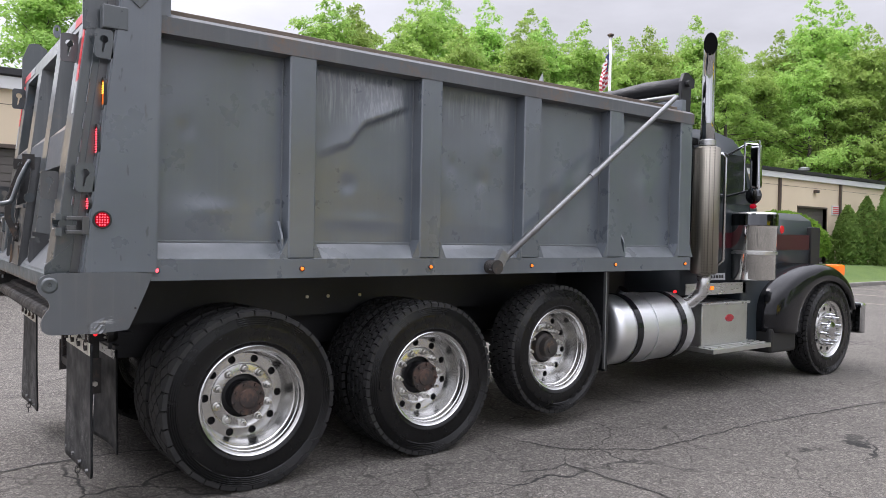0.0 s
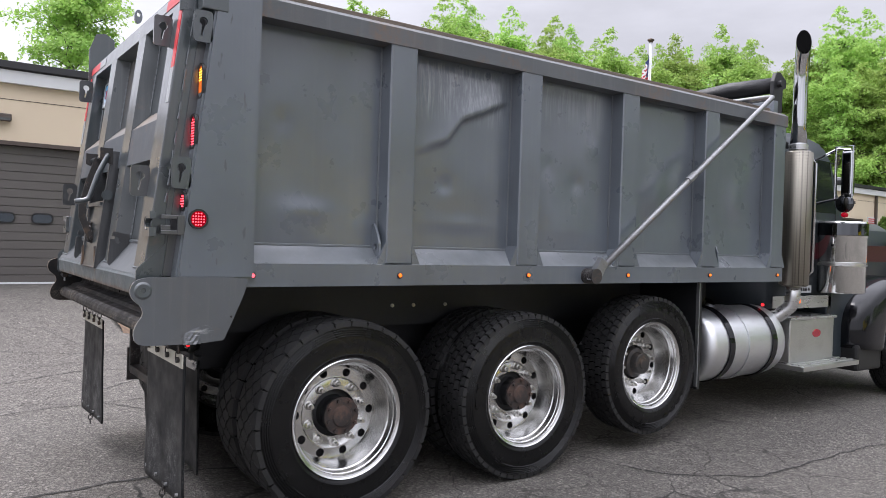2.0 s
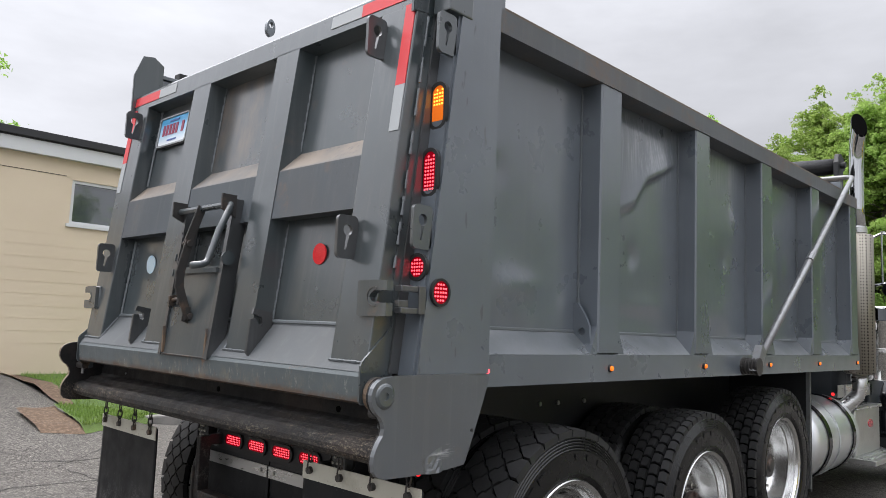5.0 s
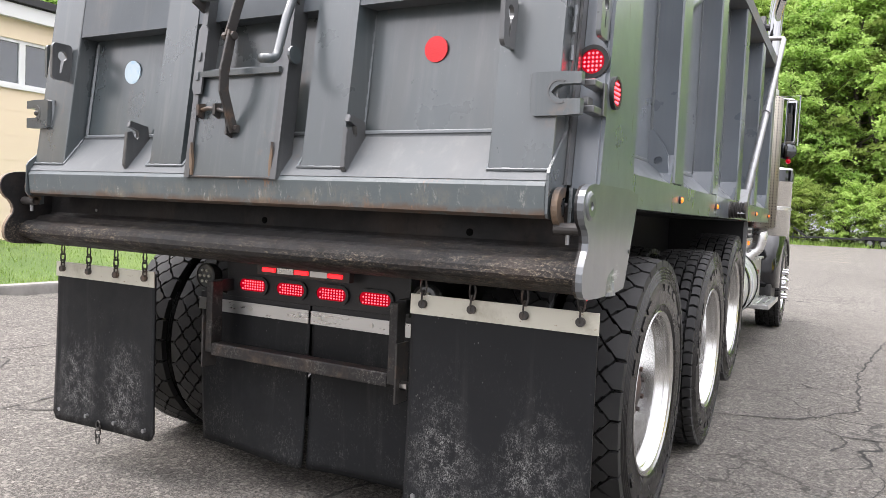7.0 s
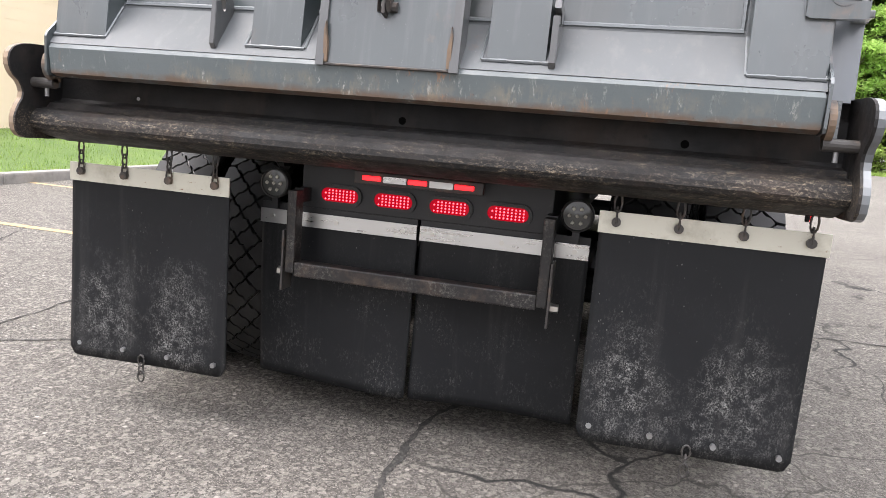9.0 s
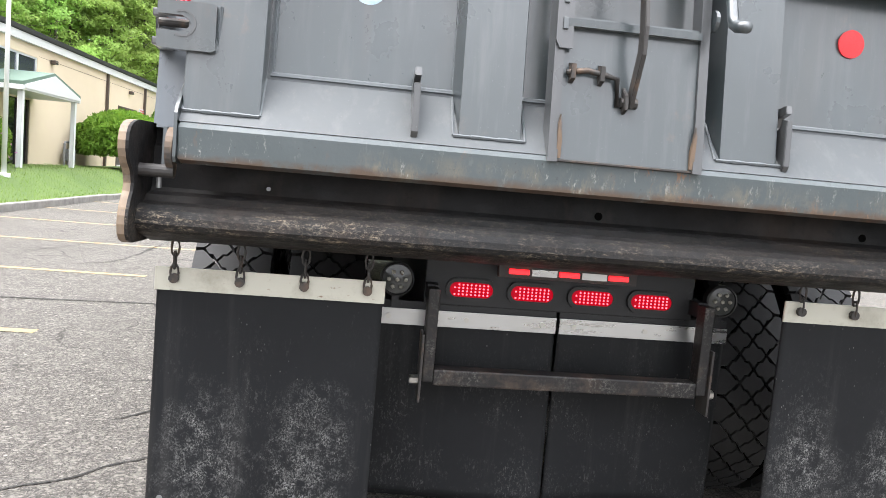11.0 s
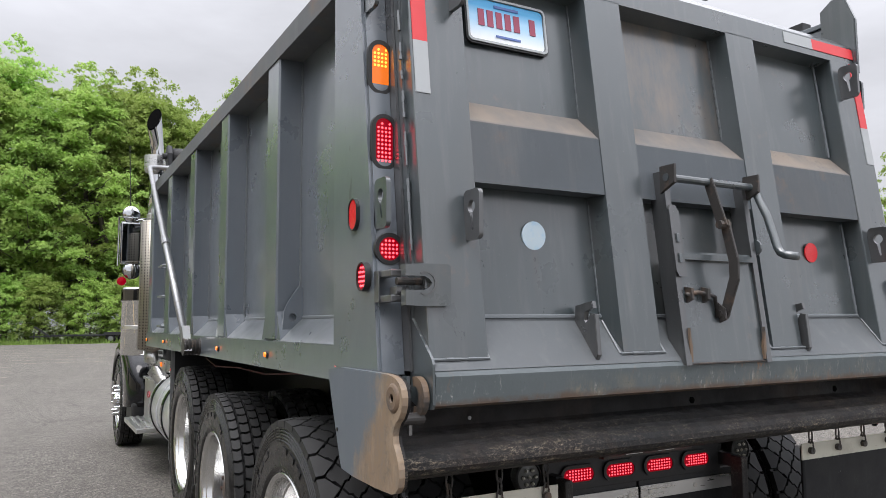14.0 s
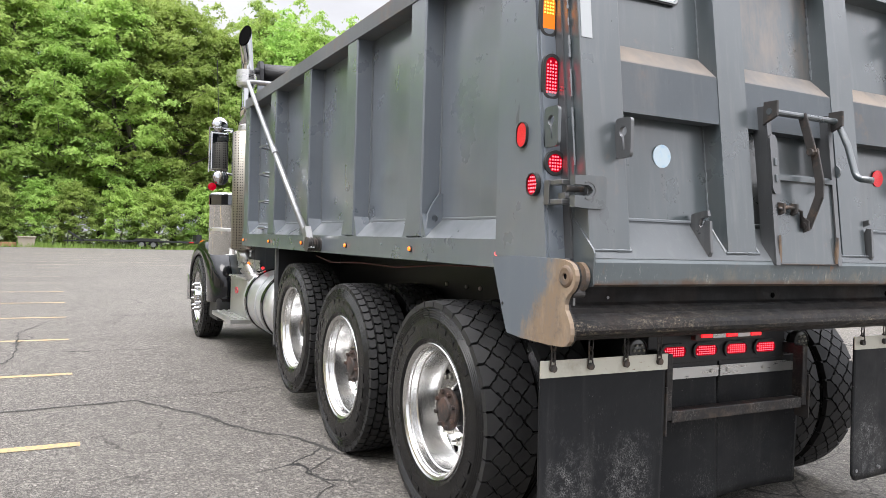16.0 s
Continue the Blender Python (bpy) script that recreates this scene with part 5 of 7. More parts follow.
def chain(p, length, parent, r=0.011):
    n = max(2, int(length / 0.028))
    ob = None
    for i in range(n):
        z = p[2] - length * (i + 0.5) / n
        h = length / n * 0.72
        pts = []
        for k in range(10):
            a = 2 * math.pi * k / 10
            u, v = r * math.cos(a), h * math.sin(a)
            pts.append((p[0] + (u if i % 2 else 0), p[1] + (0 if i % 2 else u), z + v))
        part("chain_link", pipe(pts, 0.0035, 6, True), BROWN, parent)


for s, y0, y1, zt, x in ((-1, -0.64, -1.268, 0.945, 0.20), (1, 0.607, 1.242, 0.918, 0.205)):
    fl = flap(y0, y1, zt - 0.72, zt - 0.01, x, truck, 0.012, s * 1.3, 0.0, 0.035)
    part("hanger_strip", B(x - 0.007, x - 0.001, y0 + s * -0.004, y1 + s * 0.006, zt - 0.066, zt, 0.001), STRIP, fl, "pale metal hanger strip")
    for i in range(4):
        y = y0 + (y1 - y0) * (0.075 + 0.85 * i / 3)
        part("strip_bolt", R((x - 0.022, y, zt - 0.03), (x - 0.005, y, zt - 0.03), 0.014, 10), BROWN, fl)
        chain((x - 0.012, y, 0.992), 0.992 - zt + 0.032, fl)
    for i in range(4):
        y = y0 + (y1 - y0) * (0.06 + 0.88 * i / 3)
        part("flap_stud", R((x - 0.012, y, zt - 0.672), (x + 0.002, y, zt - 0.672), 0.009, 8), GALV, fl)
    ym = (y0 + y1) / 2 + s * 0.02
    chain((x, ym, zt - 0.69), 0.09, fl, 0.013)
for s, y0, y1 in ((1, 0.622, 0.006), (-1, -0.006, -0.605)):
    fl = flap(y0, y1, 0.145, 0.80, 0.475, truck, 0.03, 0.7 + s, 0.0, 0.006)
    part("hanger_strip", B(0.462, 0.468, y0, y1, 0.742, 0.795, 0.001), INOX, fl, "bright steel hanger strip")
    for i in range(3):
        y = y0 + (y1 - y0) * (0.08 + 0.84 * i / 2)
        part("strip_bolt", R((0.455, y, 0.77), (0.464, y, 0.77), 0.009, 8), BOLT, fl)
    part("flap_hanger", B(0.472, 0.50, y0, y1, 0.79, 0.82), BLACK, fl)

# ---- chassis ----
for s in (-1, 1):
    part("frame_rail", B(0.5, 8.8, s * 0.37, s * 0.45, 0.72, 0.98), BLACK, truck)
    part("long_sill", B(0.30, 5.3, s * 0.42, s * 0.52, 0.99, 1.26), BLACK, truck)
    part("inner_shield", B(0.55, 4.25, s * 0.58, s * 0.60, 0.95, 1.26), BLACK, truck)
    for i in range(3):
        part("shield_bolt", R((1.75 + 0.12 * i * (1 + 0.4 * i), s * 0.60, 1.08), (1.75 + 0.12 * i * (1 + 0.4 * i), s * 0.612, 1.08), 0.012, 8), BOLT, truck)
for x in (0.6, 1.7, 3.0, 4.2):
    part("cross_member", B(x, x + 0.1, -0.57, 0.57, 1.16, 1.26), BLACK, truck)
for x, z in ((1.10, 0.535), (2.40, 0.535), (3.70, 0.632), (8.13, 0.53)):
    part("axle", R((x, -0.95, z), (x, 0.95, z), 0.075 if x < 3 else 0.06, 14), BLACK, truck)
for x in (1.10, 2.40):
    bm = bmesh.new()
    bmesh.ops.create_uvsphere(bm, u_segments=18, v_segments=10, radius=0.2, matrix=Matrix.Translation((x, 0, 0.53)))
    part("differential", bm, BLACK, truck, "", True)
for s in (-1, 1):
    part("walking_beam", B(1.0, 2.45, s * 0.47, s * 0.57, 0.42, 0.56, 0.02), BLACK, truck)


# ---- wheels ----
def tyre_profile(r, w, rim):
    h = w / 2
    return [(rim, -h * 0.80), (rim + 0.02, -h * 0.93), (rim + 0.035, -h * 0.97), (rim + 0.040, -h * 0.955), (rim + 0.085, -h * 1.0), *[(r - 0.092 + 0.004 * i, -h * ((0.995 if i % 3 else 0.965) - 0.004 * i)) for i in range(16)],
            (r - 0.022, -h * 0.90), (r - 0.018, -h * 0.6), (r - 0.016, 0), (r - 0.018, h * 0.6), (r - 0.022, h * 0.90), *[(r - 0.092 + 0.004 * i, h * ((0.995 if i % 3 else 0.965) - 0.004 * i)) for i in range(15, -1, -1)], (rim + 0.085, h * 1.0), (rim + 0.040, h * 0.955), (rim + 0.035, h * 0.97), (rim + 0.02, h * 0.93), (rim, h * 0.80)]


def tyre_mesh(r, w, rim, pattern):
    """The carcass and, apart from it, the tread blocks."""
    carcass = lathe(tyre_profile(r, w, rim), (0, 0, 0), 80)
    for i in range(30):                 # raised marks on both sidewalls
        if i % 15 in (3, 4, 5, 6, 9, 10, 11, 13):
            for s in (-1, 1):
                a0, a1 = 2 * math.pi * i / 30, 2 * math.pi * (i + 0.62) / 30
                ro, ri = rim + 0.118, rim + 0.092
                c = [carcass.verts.new((q * math.cos(a), s * w / 2 * k, q * math.sin(a))) for k in (1.012, 0.95) for q, a in ((ri, a0), (ro, a0), (ro, a1), (ri, a1))]
                carcass.faces.new(c[:4])
                for j in range(4):
                    carcass.faces.new((c[j], c[(j + 1) % 4], c[4 + (j + 1) % 4], c[4 + j]))
    bm = bmesh.new()
    h = w / 2
    n = 32

    def block(pts):
        """A tread block from corners given as (angle, along); lower edges sit in the carcass."""
        top, low = [], []
        cx = sum(p[0] for p in pts) / len(pts)
        cy = sum(p[1] for p in pts) / len(pts)
        for a, y in pts:
            rr = r - 0.010 * (abs(y) / h) ** 3
            aa, yy = cx + (a - cx) * 0.87, cy + (y - cy) * 0.88
            top.append(bm.verts.new((rr * math.cos(aa), yy, rr * math.sin(aa))))
            low.append(bm.verts.new(((rr - 0.026) * math.cos(cx + (a - cx) * 0.94), cy + (y - cy) * 0.94, (rr - 0.026) * math.sin(cx + (a - cx) * 0.94))))
        bm.faces.new(top)
        k = len(pts)
        for i in range(k):
            bm.faces.new((low[i], low[(i + 1) % k], top[(i + 1) % k], top[i]))
    da = 2 * math.pi / n
    if pattern == "lug":
        for i in range(n):
            a = i * da
            q, t = 0.36 * h, da * 0.10
            for c, y in ((0.0, 0.0), (0.5, q), (0.5, -q)):       # square blocks standing on their corners
                m_ = a + c * da
                cs = [(m_ - da / 2, y), (m_, y + q), (m_ + da / 2, y), (m_, y - q)]
                pts = []
                for j in range(4):                              # each edge steps once, as the one across does
                    (a0, y0), (a1, y1) = cs[j], cs[(j + 1) % 4]
                    k = 1 if j % 2 else -1
                    e = 1 if j < 2 else -1
                    for f, d in ((0.0, 0.0), (0.42, 0.7), (0.58, -0.7)):
                        pts.append((a0 + (a1 - a0) * f + d * e * da * 0.045, y0 + (y1 - y0) * f + d * e * k * q * 0.09))
                block(pts)
            for s in (-1, 1):                                   # shoulder blocks with a toothed inner edge
                block([(a - da / 2, s * h * 0.95), (a - da / 2, s * q * 2), (a, s * q), (a + da / 2, s * q * 2), (a + da / 2, s * h * 0.95)])
    else:
        n2 = 56
        da = 2 * math.pi / n2
        for i in range(n2):
            a = i * da
            for c0, c1, o in ((-0.93, -0.62, 0), (-0.56, -0.22, 0.5), (-0.16, 0.16, 0), (0.22, 0.56, 0.5), (0.62, 0.93, 0)):
                block([(a + o * da, c0 * h), (a + o * da + da * 0.90, c0 * h), (a + o * da + da * 1.02, (c0 + c1) / 2 * h), (a + o * da + da * 0.90, c1 * h), (a + o * da, c1 * h), (a + o * da + da * 0.12, (c0 + c1) / 2 * h)])
    return smooth_by_angle(finish(carcass, "tyre", RUBBER), 0.55), smooth_by_angle(finish(bm, "tread", TREAD), 0.45)


def smooth_by_angle(me, keep=0.6):
    bm = bmesh.new()
    bm.from_mesh(me)
    for f in bm.faces:
        f.smooth = True
    for e in bm.edges:
        if len(e.link_faces) == 2 and e.calc_face_angle(0) > keep:
            e.smooth = False
    bm.to_mesh(me)
    bm.free()
    return me


def hand_holed_disc(bm, y, r0, r1, rh, rc, n=10, thick=0.012):
    """A ring with n round holes, from r0 to r1, at depth y."""
    for i in range(n):
        a0, a1 = 2 * math.pi * i / n, 2 * math.pi * (i + 1) / n
        ac = (a0 + a1) / 2
        outl = []
        for k in range(6):
            outl.append((r1, a0 + (a1 - a0) * k / 6))
        for k in range(2):
            outl.append((r1 + (r0 - r1) * k / 2, a1))
        for k in range(6):
            outl.append((r0, a1 + (a0 - a1) * k / 6))
        for k in range(2):
            outl.append((r0 + (r1 - r0) * k / 2, a0))
        pts = [Vector((r * math.cos(a), 0, r * math.sin(a))) for r, a in outl]
        c = Vector((rc * math.cos(ac), 0, rc * math.sin(ac)))
        hole = []
        for p in pts:
            d = (p - c).normalized() * rh
            hole.append(c + d)
        vo = [bm.verts.new(p + Vector((0, y, 0))) for p in pts]
        vh = [bm.verts.new(p + Vector((0, y, 0))) for p in hole]
        vd = [bm.verts.new(p + Vector((0, y - thick * 2.5, 0))) for p in hole]
        m = len(pts)
        for k in range(m):
            bm.faces.new((vo[k], vo[(k + 1) % m], vh[(k + 1) % m], vh[k]))
            bm.faces.new((vh[k], vh[(k + 1) % m], vd[(k + 1) % m], vd[k]))


def rim_mesh(kind):
    """Outer face towards +y; the tyre's centre plane is y = 0."""
    if kind == "deep":
        bm = lathe([(0.300, -0.12), (0.318, 0.128), (0.326, 0.134), (0.330, 0.130), (0.333, 0.118), (0.338, 0.112)], (0, 0, 0), 64)
        b2 = lathe([(0.318, 0.128), (0.309, 0.124), (0.305, 0.116), (0.303, 0.104), (0.299, 0.100), (0.296, 0.086), (0.292, 0.070), (0.286, 0.064), (0.284, 0.040), (0.281, 0.010), (0.275, -0.018), (0.266, -0.042), (0.258, -0.054)], (0, 0, 0), 72)
        me = bpy.data.meshes.new("t")
        b2.to_mesh(me)
        b2.free()
        bm.from_mesh(me)
        bpy.data.meshes.remove(me)
        hand_holed_disc(bm, -0.055, 0.200, 0.260, 0.024, 0.231)
        b3 = lathe([(0.202, -0.055), (0.198, -0.054), (0.194, -0.047), (0.190, -0.045), (0.132, -0.045), (0.128, -0.05), (0.126, -0.08)], (0, 0, 0), 64)
        me = bpy.data.meshes.new("t")
        b3.to_mesh(me)
        b3.free()
        bm.from_mesh(me)
        bpy.data.meshes.remove(me)
    else:
        bm = lathe([(0.300, -0.12), (0.318, 0.118), (0.326, 0.126), (0.330, 0.122), (0.335, 0.108)], (0, 0, 0), 64)
        b2 = lathe([(0.318, 0.118), (0.300, 0.105), (0.292, 0.080), (0.272, 0.085)], (0, 0, 0), 64)
        me = bpy.data.meshes.new("t")
        b2.to_mesh(me)
        b2.free()
        bm.from_mesh(me)
        bpy.data.meshes.remove(me)
        hand_holed_disc(bm, 0.088, 0.200, 0.274, 0.024, 0.240)
        b3 = lathe([(0.202, 0.088), (0.195, 0.115), (0.10, 0.125), (0.10, 0.06)], (0, 0, 0), 64)
        me = bpy.data.meshes.new("t")
        b3.to_mesh(me)
        b3.free()
        bm.from_mesh(me)
        bpy.data.meshes.remove(me)
    return smooth_by_angle(finish(bm, "wheel", ALU), 0.5)


def nut_mesh(kind):
    if kind == "deep":
        bm = lathe([(0.026, 0.0), (0.026, 0.007), (0.020, 0.010), (0.019, 0.034), (0.012, 0.037), (0.011, 0.058), (0.0, 0.059)], (0, 0, 0), 8)
    else:
        bm = lathe([(0.022, 0.0), (0.022, 0.006), (0.018, 0.012), (0.017, 0.055), (0.010, 0.068), (0.0, 0.07)], (0, 0, 0), 10)
    return smooth_by_angle(finish(bm, "lug_nut", BOLT if kind == "deep" else CHROME), 0.6)


def hub_mesh(kind):
    if kind == "drive":
        bm = lathe([(0.090, 0.040), (0.100, 0.048), (0.104, 0.054), (0.104, 0.066), (0.102, 0.070), (0.062, 0.074), (0.055, 0.084), (0.03, 0.088), (0.0, 0.088)], (0, 0, 0), 36)
        for i in range(8):
            a = 2 * math.pi * i / 8
            rod(bm, (0.088 * math.cos(a), 0.072, 0.088 * math.sin(a)), (0.088 * math.cos(a), 0.088, 0.088 * math.sin(a)), 0.011, 6)
        return smooth_by_angle(finish(bm, "hub", HUB), 0.5)
    if kind == "lift":
        bm = lathe([(0.12, -0.06), (0.11, 0.0), (0.085, 0.01), (0.080, 0.06), (0.075, 0.066), (0.045, 0.068), (0.04, 0.08), (0.0, 0.082)], (0, 0, 0), 32)
        return smooth_by_angle(finish(bm, "hub", BROWN), 0.5)
    bm = lathe([(0.10, 0.05), (0.095, 0.14), (0.085, 0.165), (0.05, 0.175), (0.0, 0.178)], (0, 0, 0), 32)
    return smooth_by_angle(finish(bm, "hub", CHROME), 0.5)


T_LUG = tyre_mesh(0.54, 0.285, 0.318, "lug")
T_RIB = tyre_mesh(0.538, 0.285, 0.318, "rib")
T_LIFT = tyre_mesh(0.522, 0.30, 0.318, "rib")
# Black disc in the drum's place, added to keep the hand holes dark.
DRUM = finish(lathe([(0.0, -0.10), (0.262, -0.10), (0.262, -0.13), (0.0, -0.13)], (0, 0, 0), 40), "drum_backing", BLACK)
RIM_D, RIM_F = rim_mesh("deep"), rim_mesh("front")
NUT_D, NUT_F = nut_mesh("deep"), nut_mesh("front")
# Barrel in black: the shadow ring around the hub is put into its colour.
BARREL = smooth_by_angle(finish(lathe([(0.130, -0.06), (0.100, -0.05), (0.088, -0.03), (0.086, 0.046)], (0, 0, 0), 32), "hub_barrel", BLACK), 0.5)
HUBS = {k: hub_mesh(k) for k in ("drive", "lift", "front")}


def place(name, me, m, parent, label=""):
    ob = new(name, me)
    ob.parent = parent
    ob.matrix_basis = m
    if label:
        tagged(ob, label)
    return ob


def wheel(x, y, z, s, tyre, rim, nut, hub, turn, label, nut_y, steer=0.0):
    m = pose(x, y, z, 0, 0, (0 if s > 0 else 180) + steer) @ pose(0, 0, 0, 0, turn, 0)
    w = place("wheel", rim, m, truck, label)
    place("tyre", tyre[0], Matrix(), w, "black rubber tyre")
    place("tread", tyre[1], Matrix(), w)["kind"] = "stuff"
    place("drum_backing", DRUM, Matrix(), w)
    if hub:
        place("hub", HUBS[hub], Matrix.Translation((0, -0.02, 0)) if hub != "front" else Matrix(), w)
        if hub == "drive":
            place("hub_barrel", BARREL, Matrix.Translation((0, -0.02, 0)), w)
        for i in range(10):
            a = 2 * math.pi * i / 10
            place("lug_nut", nut, Matrix.Translation((0.168 * math.cos(a), nut_y, 0.168 * math.sin(a))), w)


for s in (-1, 1):
    wheel(1.10, s * 1.116, 0.535, s, T_LUG, RIM_D, NUT_D, "drive", 17, "polished aluminium wheel with ten hand holes", -0.048)
    wheel(1.10, s * 0.785, 0.535, -s, T_LUG, RIM_D, NUT_D, None, 5, "inner dual wheel in shadow", 0)
    wheel(2.40, s * 1.118, 0.535, s, T_RIB, RIM_D, NUT_D, "drive", 40, "polished aluminium wheel with ten hand holes", -0.048)
    wheel(2.40, s * 0.787, 0.535, -s, T_RIB, RIM_D, NUT_D, None, 30, "inner dual wheel in shadow", 0)
    wheel(3.70, s * 1.06, 0.632, s, T_LIFT, RIM_D, NUT_D, "lift", 8, "raised lift axle wheel in polished aluminium", -0.048)
    wheel(8.13, s * 1.07, 0.53, s, T_RIB, RIM_F, NUT_F, "front", 12, "polished front wheel with tall chrome nut covers", 0.118)

# ---- tanks, steps and cab ----
for s in (-1, 1):
    tk = part("fuel_tank", lathe([(0.0, 4.475), (0.20, 4.475), (0.29, 4.49), (0.315, 4.52), (0.32, 4.56), (0.32, 5.52), (0.315, 5.56), (0.29, 5.59), (0.0, 5.605)], (0, s * 0.86, 0.70), 48, "x"), TANK, truck, "polished cylindrical fuel tank", True)
    for x in (4.74, 5.02, 5.38):
        w = 0.035
        part("tank_strap", lathe([(0.322, x - w), (0.331, x - w), (0.331, x + w), (0.322, x + w)], (0, s * 0.86, 0.70), 48, "x"), GLOSS if x != 5.02 else TANK, tk)
    part("filler_cap", R((4.9, s * 0.80, 1.0), (4.9, s * 0.84, 1.06), 0.05, 18), CHROME, tk)
    part("tank_shield", B(4.26, 4.29, s * 0.55, s * 1.19, 0.40, 1.255, 0.004), BLACK, truck)
    part("shield_edge", B(4.25, 4.262, s * 1.165, s * 1.192, 0.42, 1.25), GALV, truck)
    bx = part("step_box", B(5.80, 6.60, s * 0.62, s * 1.085, 0.485, 0.885, 0.012), DIAMOND, truck, "bright tread-plate step box")
    part("box_lid", B(5.78, 6.62, s * 0.62, s * 1.105, 0.885, 0.91, 0.006), INOX, bx)
    ov = lathe([(0.0, 0.0), (0.075, 0.0), (0.07, 0.006), (0, 0.008)], (0, 0, 0), 24, "y", s)
    ov.transform(Matrix.Translation((6.27, s * 1.085, 0.745)) @ Matrix.Diagonal((1, 1, 0.52, 1)))
    part("oval_badge", ov, BADGE, bx, "small red oval badge")
    st = part("step_tread", B(5.75, 6.78, s * 0.88, s * 1.255, 0.43, 0.475, 0.006), DIAMOND, bx)
    for i in range(5):
        part("tread_bar", B(5.78, 6.75, s * (0.92 + 0.065 * i), s * (0.945 + 0.065 * i), 0.475, 0.485), INOX, bx)
    # stack
    mx, my = 5.72, s * 1.145
    mf = part("muffler_shield", lathe([(0.0, 1.205), (0.10, 1.205), (0.128, 1.225), (0.128, 2.425), (0.10, 2.44), (0.0, 2.44)], (mx, my, 0), 40, "z"), PERF, truck, "perforated steel muffler shield", True)
    pts, rad = [], []
    for z in (2.44, 2.7, 2.9, 3.02, 3.12, 3.22, 3.42):
        k = max(0.0, z - 2.9)
        pts.append((mx - 0.20 * k * k, my + s * 0.17 * k * k, z))
        rad.append(0.064 if z > 2.5 else 0.075)
    bm = pipe(pts, rad, 24)
    bm.verts.ensure_lookup_table()
    top = bm.verts[-24:]
    mid = sum((v.co for v in top), Vector()) / 24
    for v in top:                       # the tip is cut on the slant, open towards the rear and outwards
        v.co.z -= 1.75 * ((v.co.x - mid.x) * -0.82 + (v.co.y - mid.y) * s * 0.57)
    ring = [v.co.copy() for v in top]
    bmesh.ops.delete(bm, geom=[max(bm.faces, key=lambda f: f.calc_center_median().z if len(f.verts) > 4 else -9)], context="FACES_ONLY")
    part("exhaust_pipe", bm, CHROME, mf, "chrome exhaust stack with a slant-cut tip", True)
    # Black face set in the opening stands for the pipe's dark inside.
    bm = bmesh.new()
    bm.faces.new([bm.verts.new(mid + (c - mid) * 0.96 + Vector((-0.82 * 0.008, s * 0.57 * 0.008, 0.006))) for c in ring])
    part("pipe_mouth", bm, HOLEBLACK, mf, "flat black face for the dark pipe mouth")
    part("pipe_clamp", lathe([(0.066, 2.455), (0.082, 2.455), (0.082, 2.50), (0.066, 2.50)], (mx, my, 0), 24, "z"), INOX, mf)
    part("exhaust_elbow", pipe([(mx, my, 1.22), (mx, my, 1.10), (mx - 0.01, my - s * 0.02, 1.02), (mx - 0.06, my - s * 0.10, 0.93), (mx - 0.16, my - s * 0.22, 0.87), (mx - 0.3, my - s * 0.34, 0.84)], 0.062, 16), INOX, mf, "bent exhaust elbow", True)
    part("stack_bracket", B(5.60, 5.70, s * 1.0, s * 1.06, 2.47, 2.53), BLACK, mf)
    # air cleaner
    ac = part("air_cleaner", lathe([(0.0, 1.13), (0.215, 1.13), (0.232, 1.145), (0.232, 1.68), (0.240, 1.69), (0.240, 1.815), (0.228, 1.835), (0.0, 1.845)], (6.64, s * 1.10, 0), 40, "z"), MIRRORSTEEL, truck, "polished air cleaner canister", True)
    # Dark ring paints the reflection along the canister's top.
    part("reflection_band", lathe([(0.2405, 1.695), (0.2425, 1.70), (0.2425, 1.81), (0.2405, 1.815)], (6.64, s * 1.10, 0), 40, "z"), MIRRORDARK, ac, "dark painted reflection band round the canister")
    part("canister_band", lathe([(0.234, 1.40), (0.241, 1.40), (0.241, 1.43), (0.234, 1.43)], (6.64, s * 1.10, 0), 40, "z"), INOX, ac)
    # grab rail and mirrors
    part("grab_rail", pipe([(6.02, s * 1.0, 2.40), (6.06, s * 1.10, 2.41), (6.06, s * 1.13, 2.36), (6.06, s * 1.13, 1.34), (6.03, s * 1.08, 1.28), (6.0, s * 0.99, 1.28)], 0.016, 10), CHROME, truck, "chrome grab rail", True)
    mw = 0.0 if s > 0 else 0.045
    mr = part("mirror", B(6.30, 6.36, s * (1.20 + mw), s * (1.40 - mw), 2.06, 2.50, 0.025), CHROME, truck, "tall chrome door mirror")
    part("mirror_glass", B(6.288, 6.302, s * (1.218 + mw), s * (1.382 - mw), 2.09, 2.47, 0.003), MIRRORDARK, mr)
    part("mirror_frame", pipe([(6.26, s * (1.17 + mw), 2.04), (6.26, s * (1.17 + mw), 2.53), (6.26, s * (1.42 - mw), 2.53), (6.26, s * (1.42 - mw), 2.04)], 0.009, 8), CHROME, mr)
    part("mirror_arm", pipe([(6.33, s * 0.97, 2.42), (6.33, s * 1.2, 2.52), (6.33, s * 1.32, 2.50)], 0.013, 8), CHROME, mr)
    part("mirror_arm", pipe([(6.33, s * 0.99, 2.0), (6.33, s * 1.2, 2.04), (6.33, s * 1.32, 2.06)], 0.013, 8), CHROME, mr)
    for z, y in ((1.995, 1.28), (2.575, 1.30))[:1 if s < 0 else 2]:
        rd = part("round_mirror", lathe([(0.0, 0.05), (0.06, 0.045), (0.088, 0.0), (0.085, -0.008), (0, -0.022)], (6.33, s * y, z), 26, "x", 1), RUBBERBLACK, mr, "small round convex mirror")
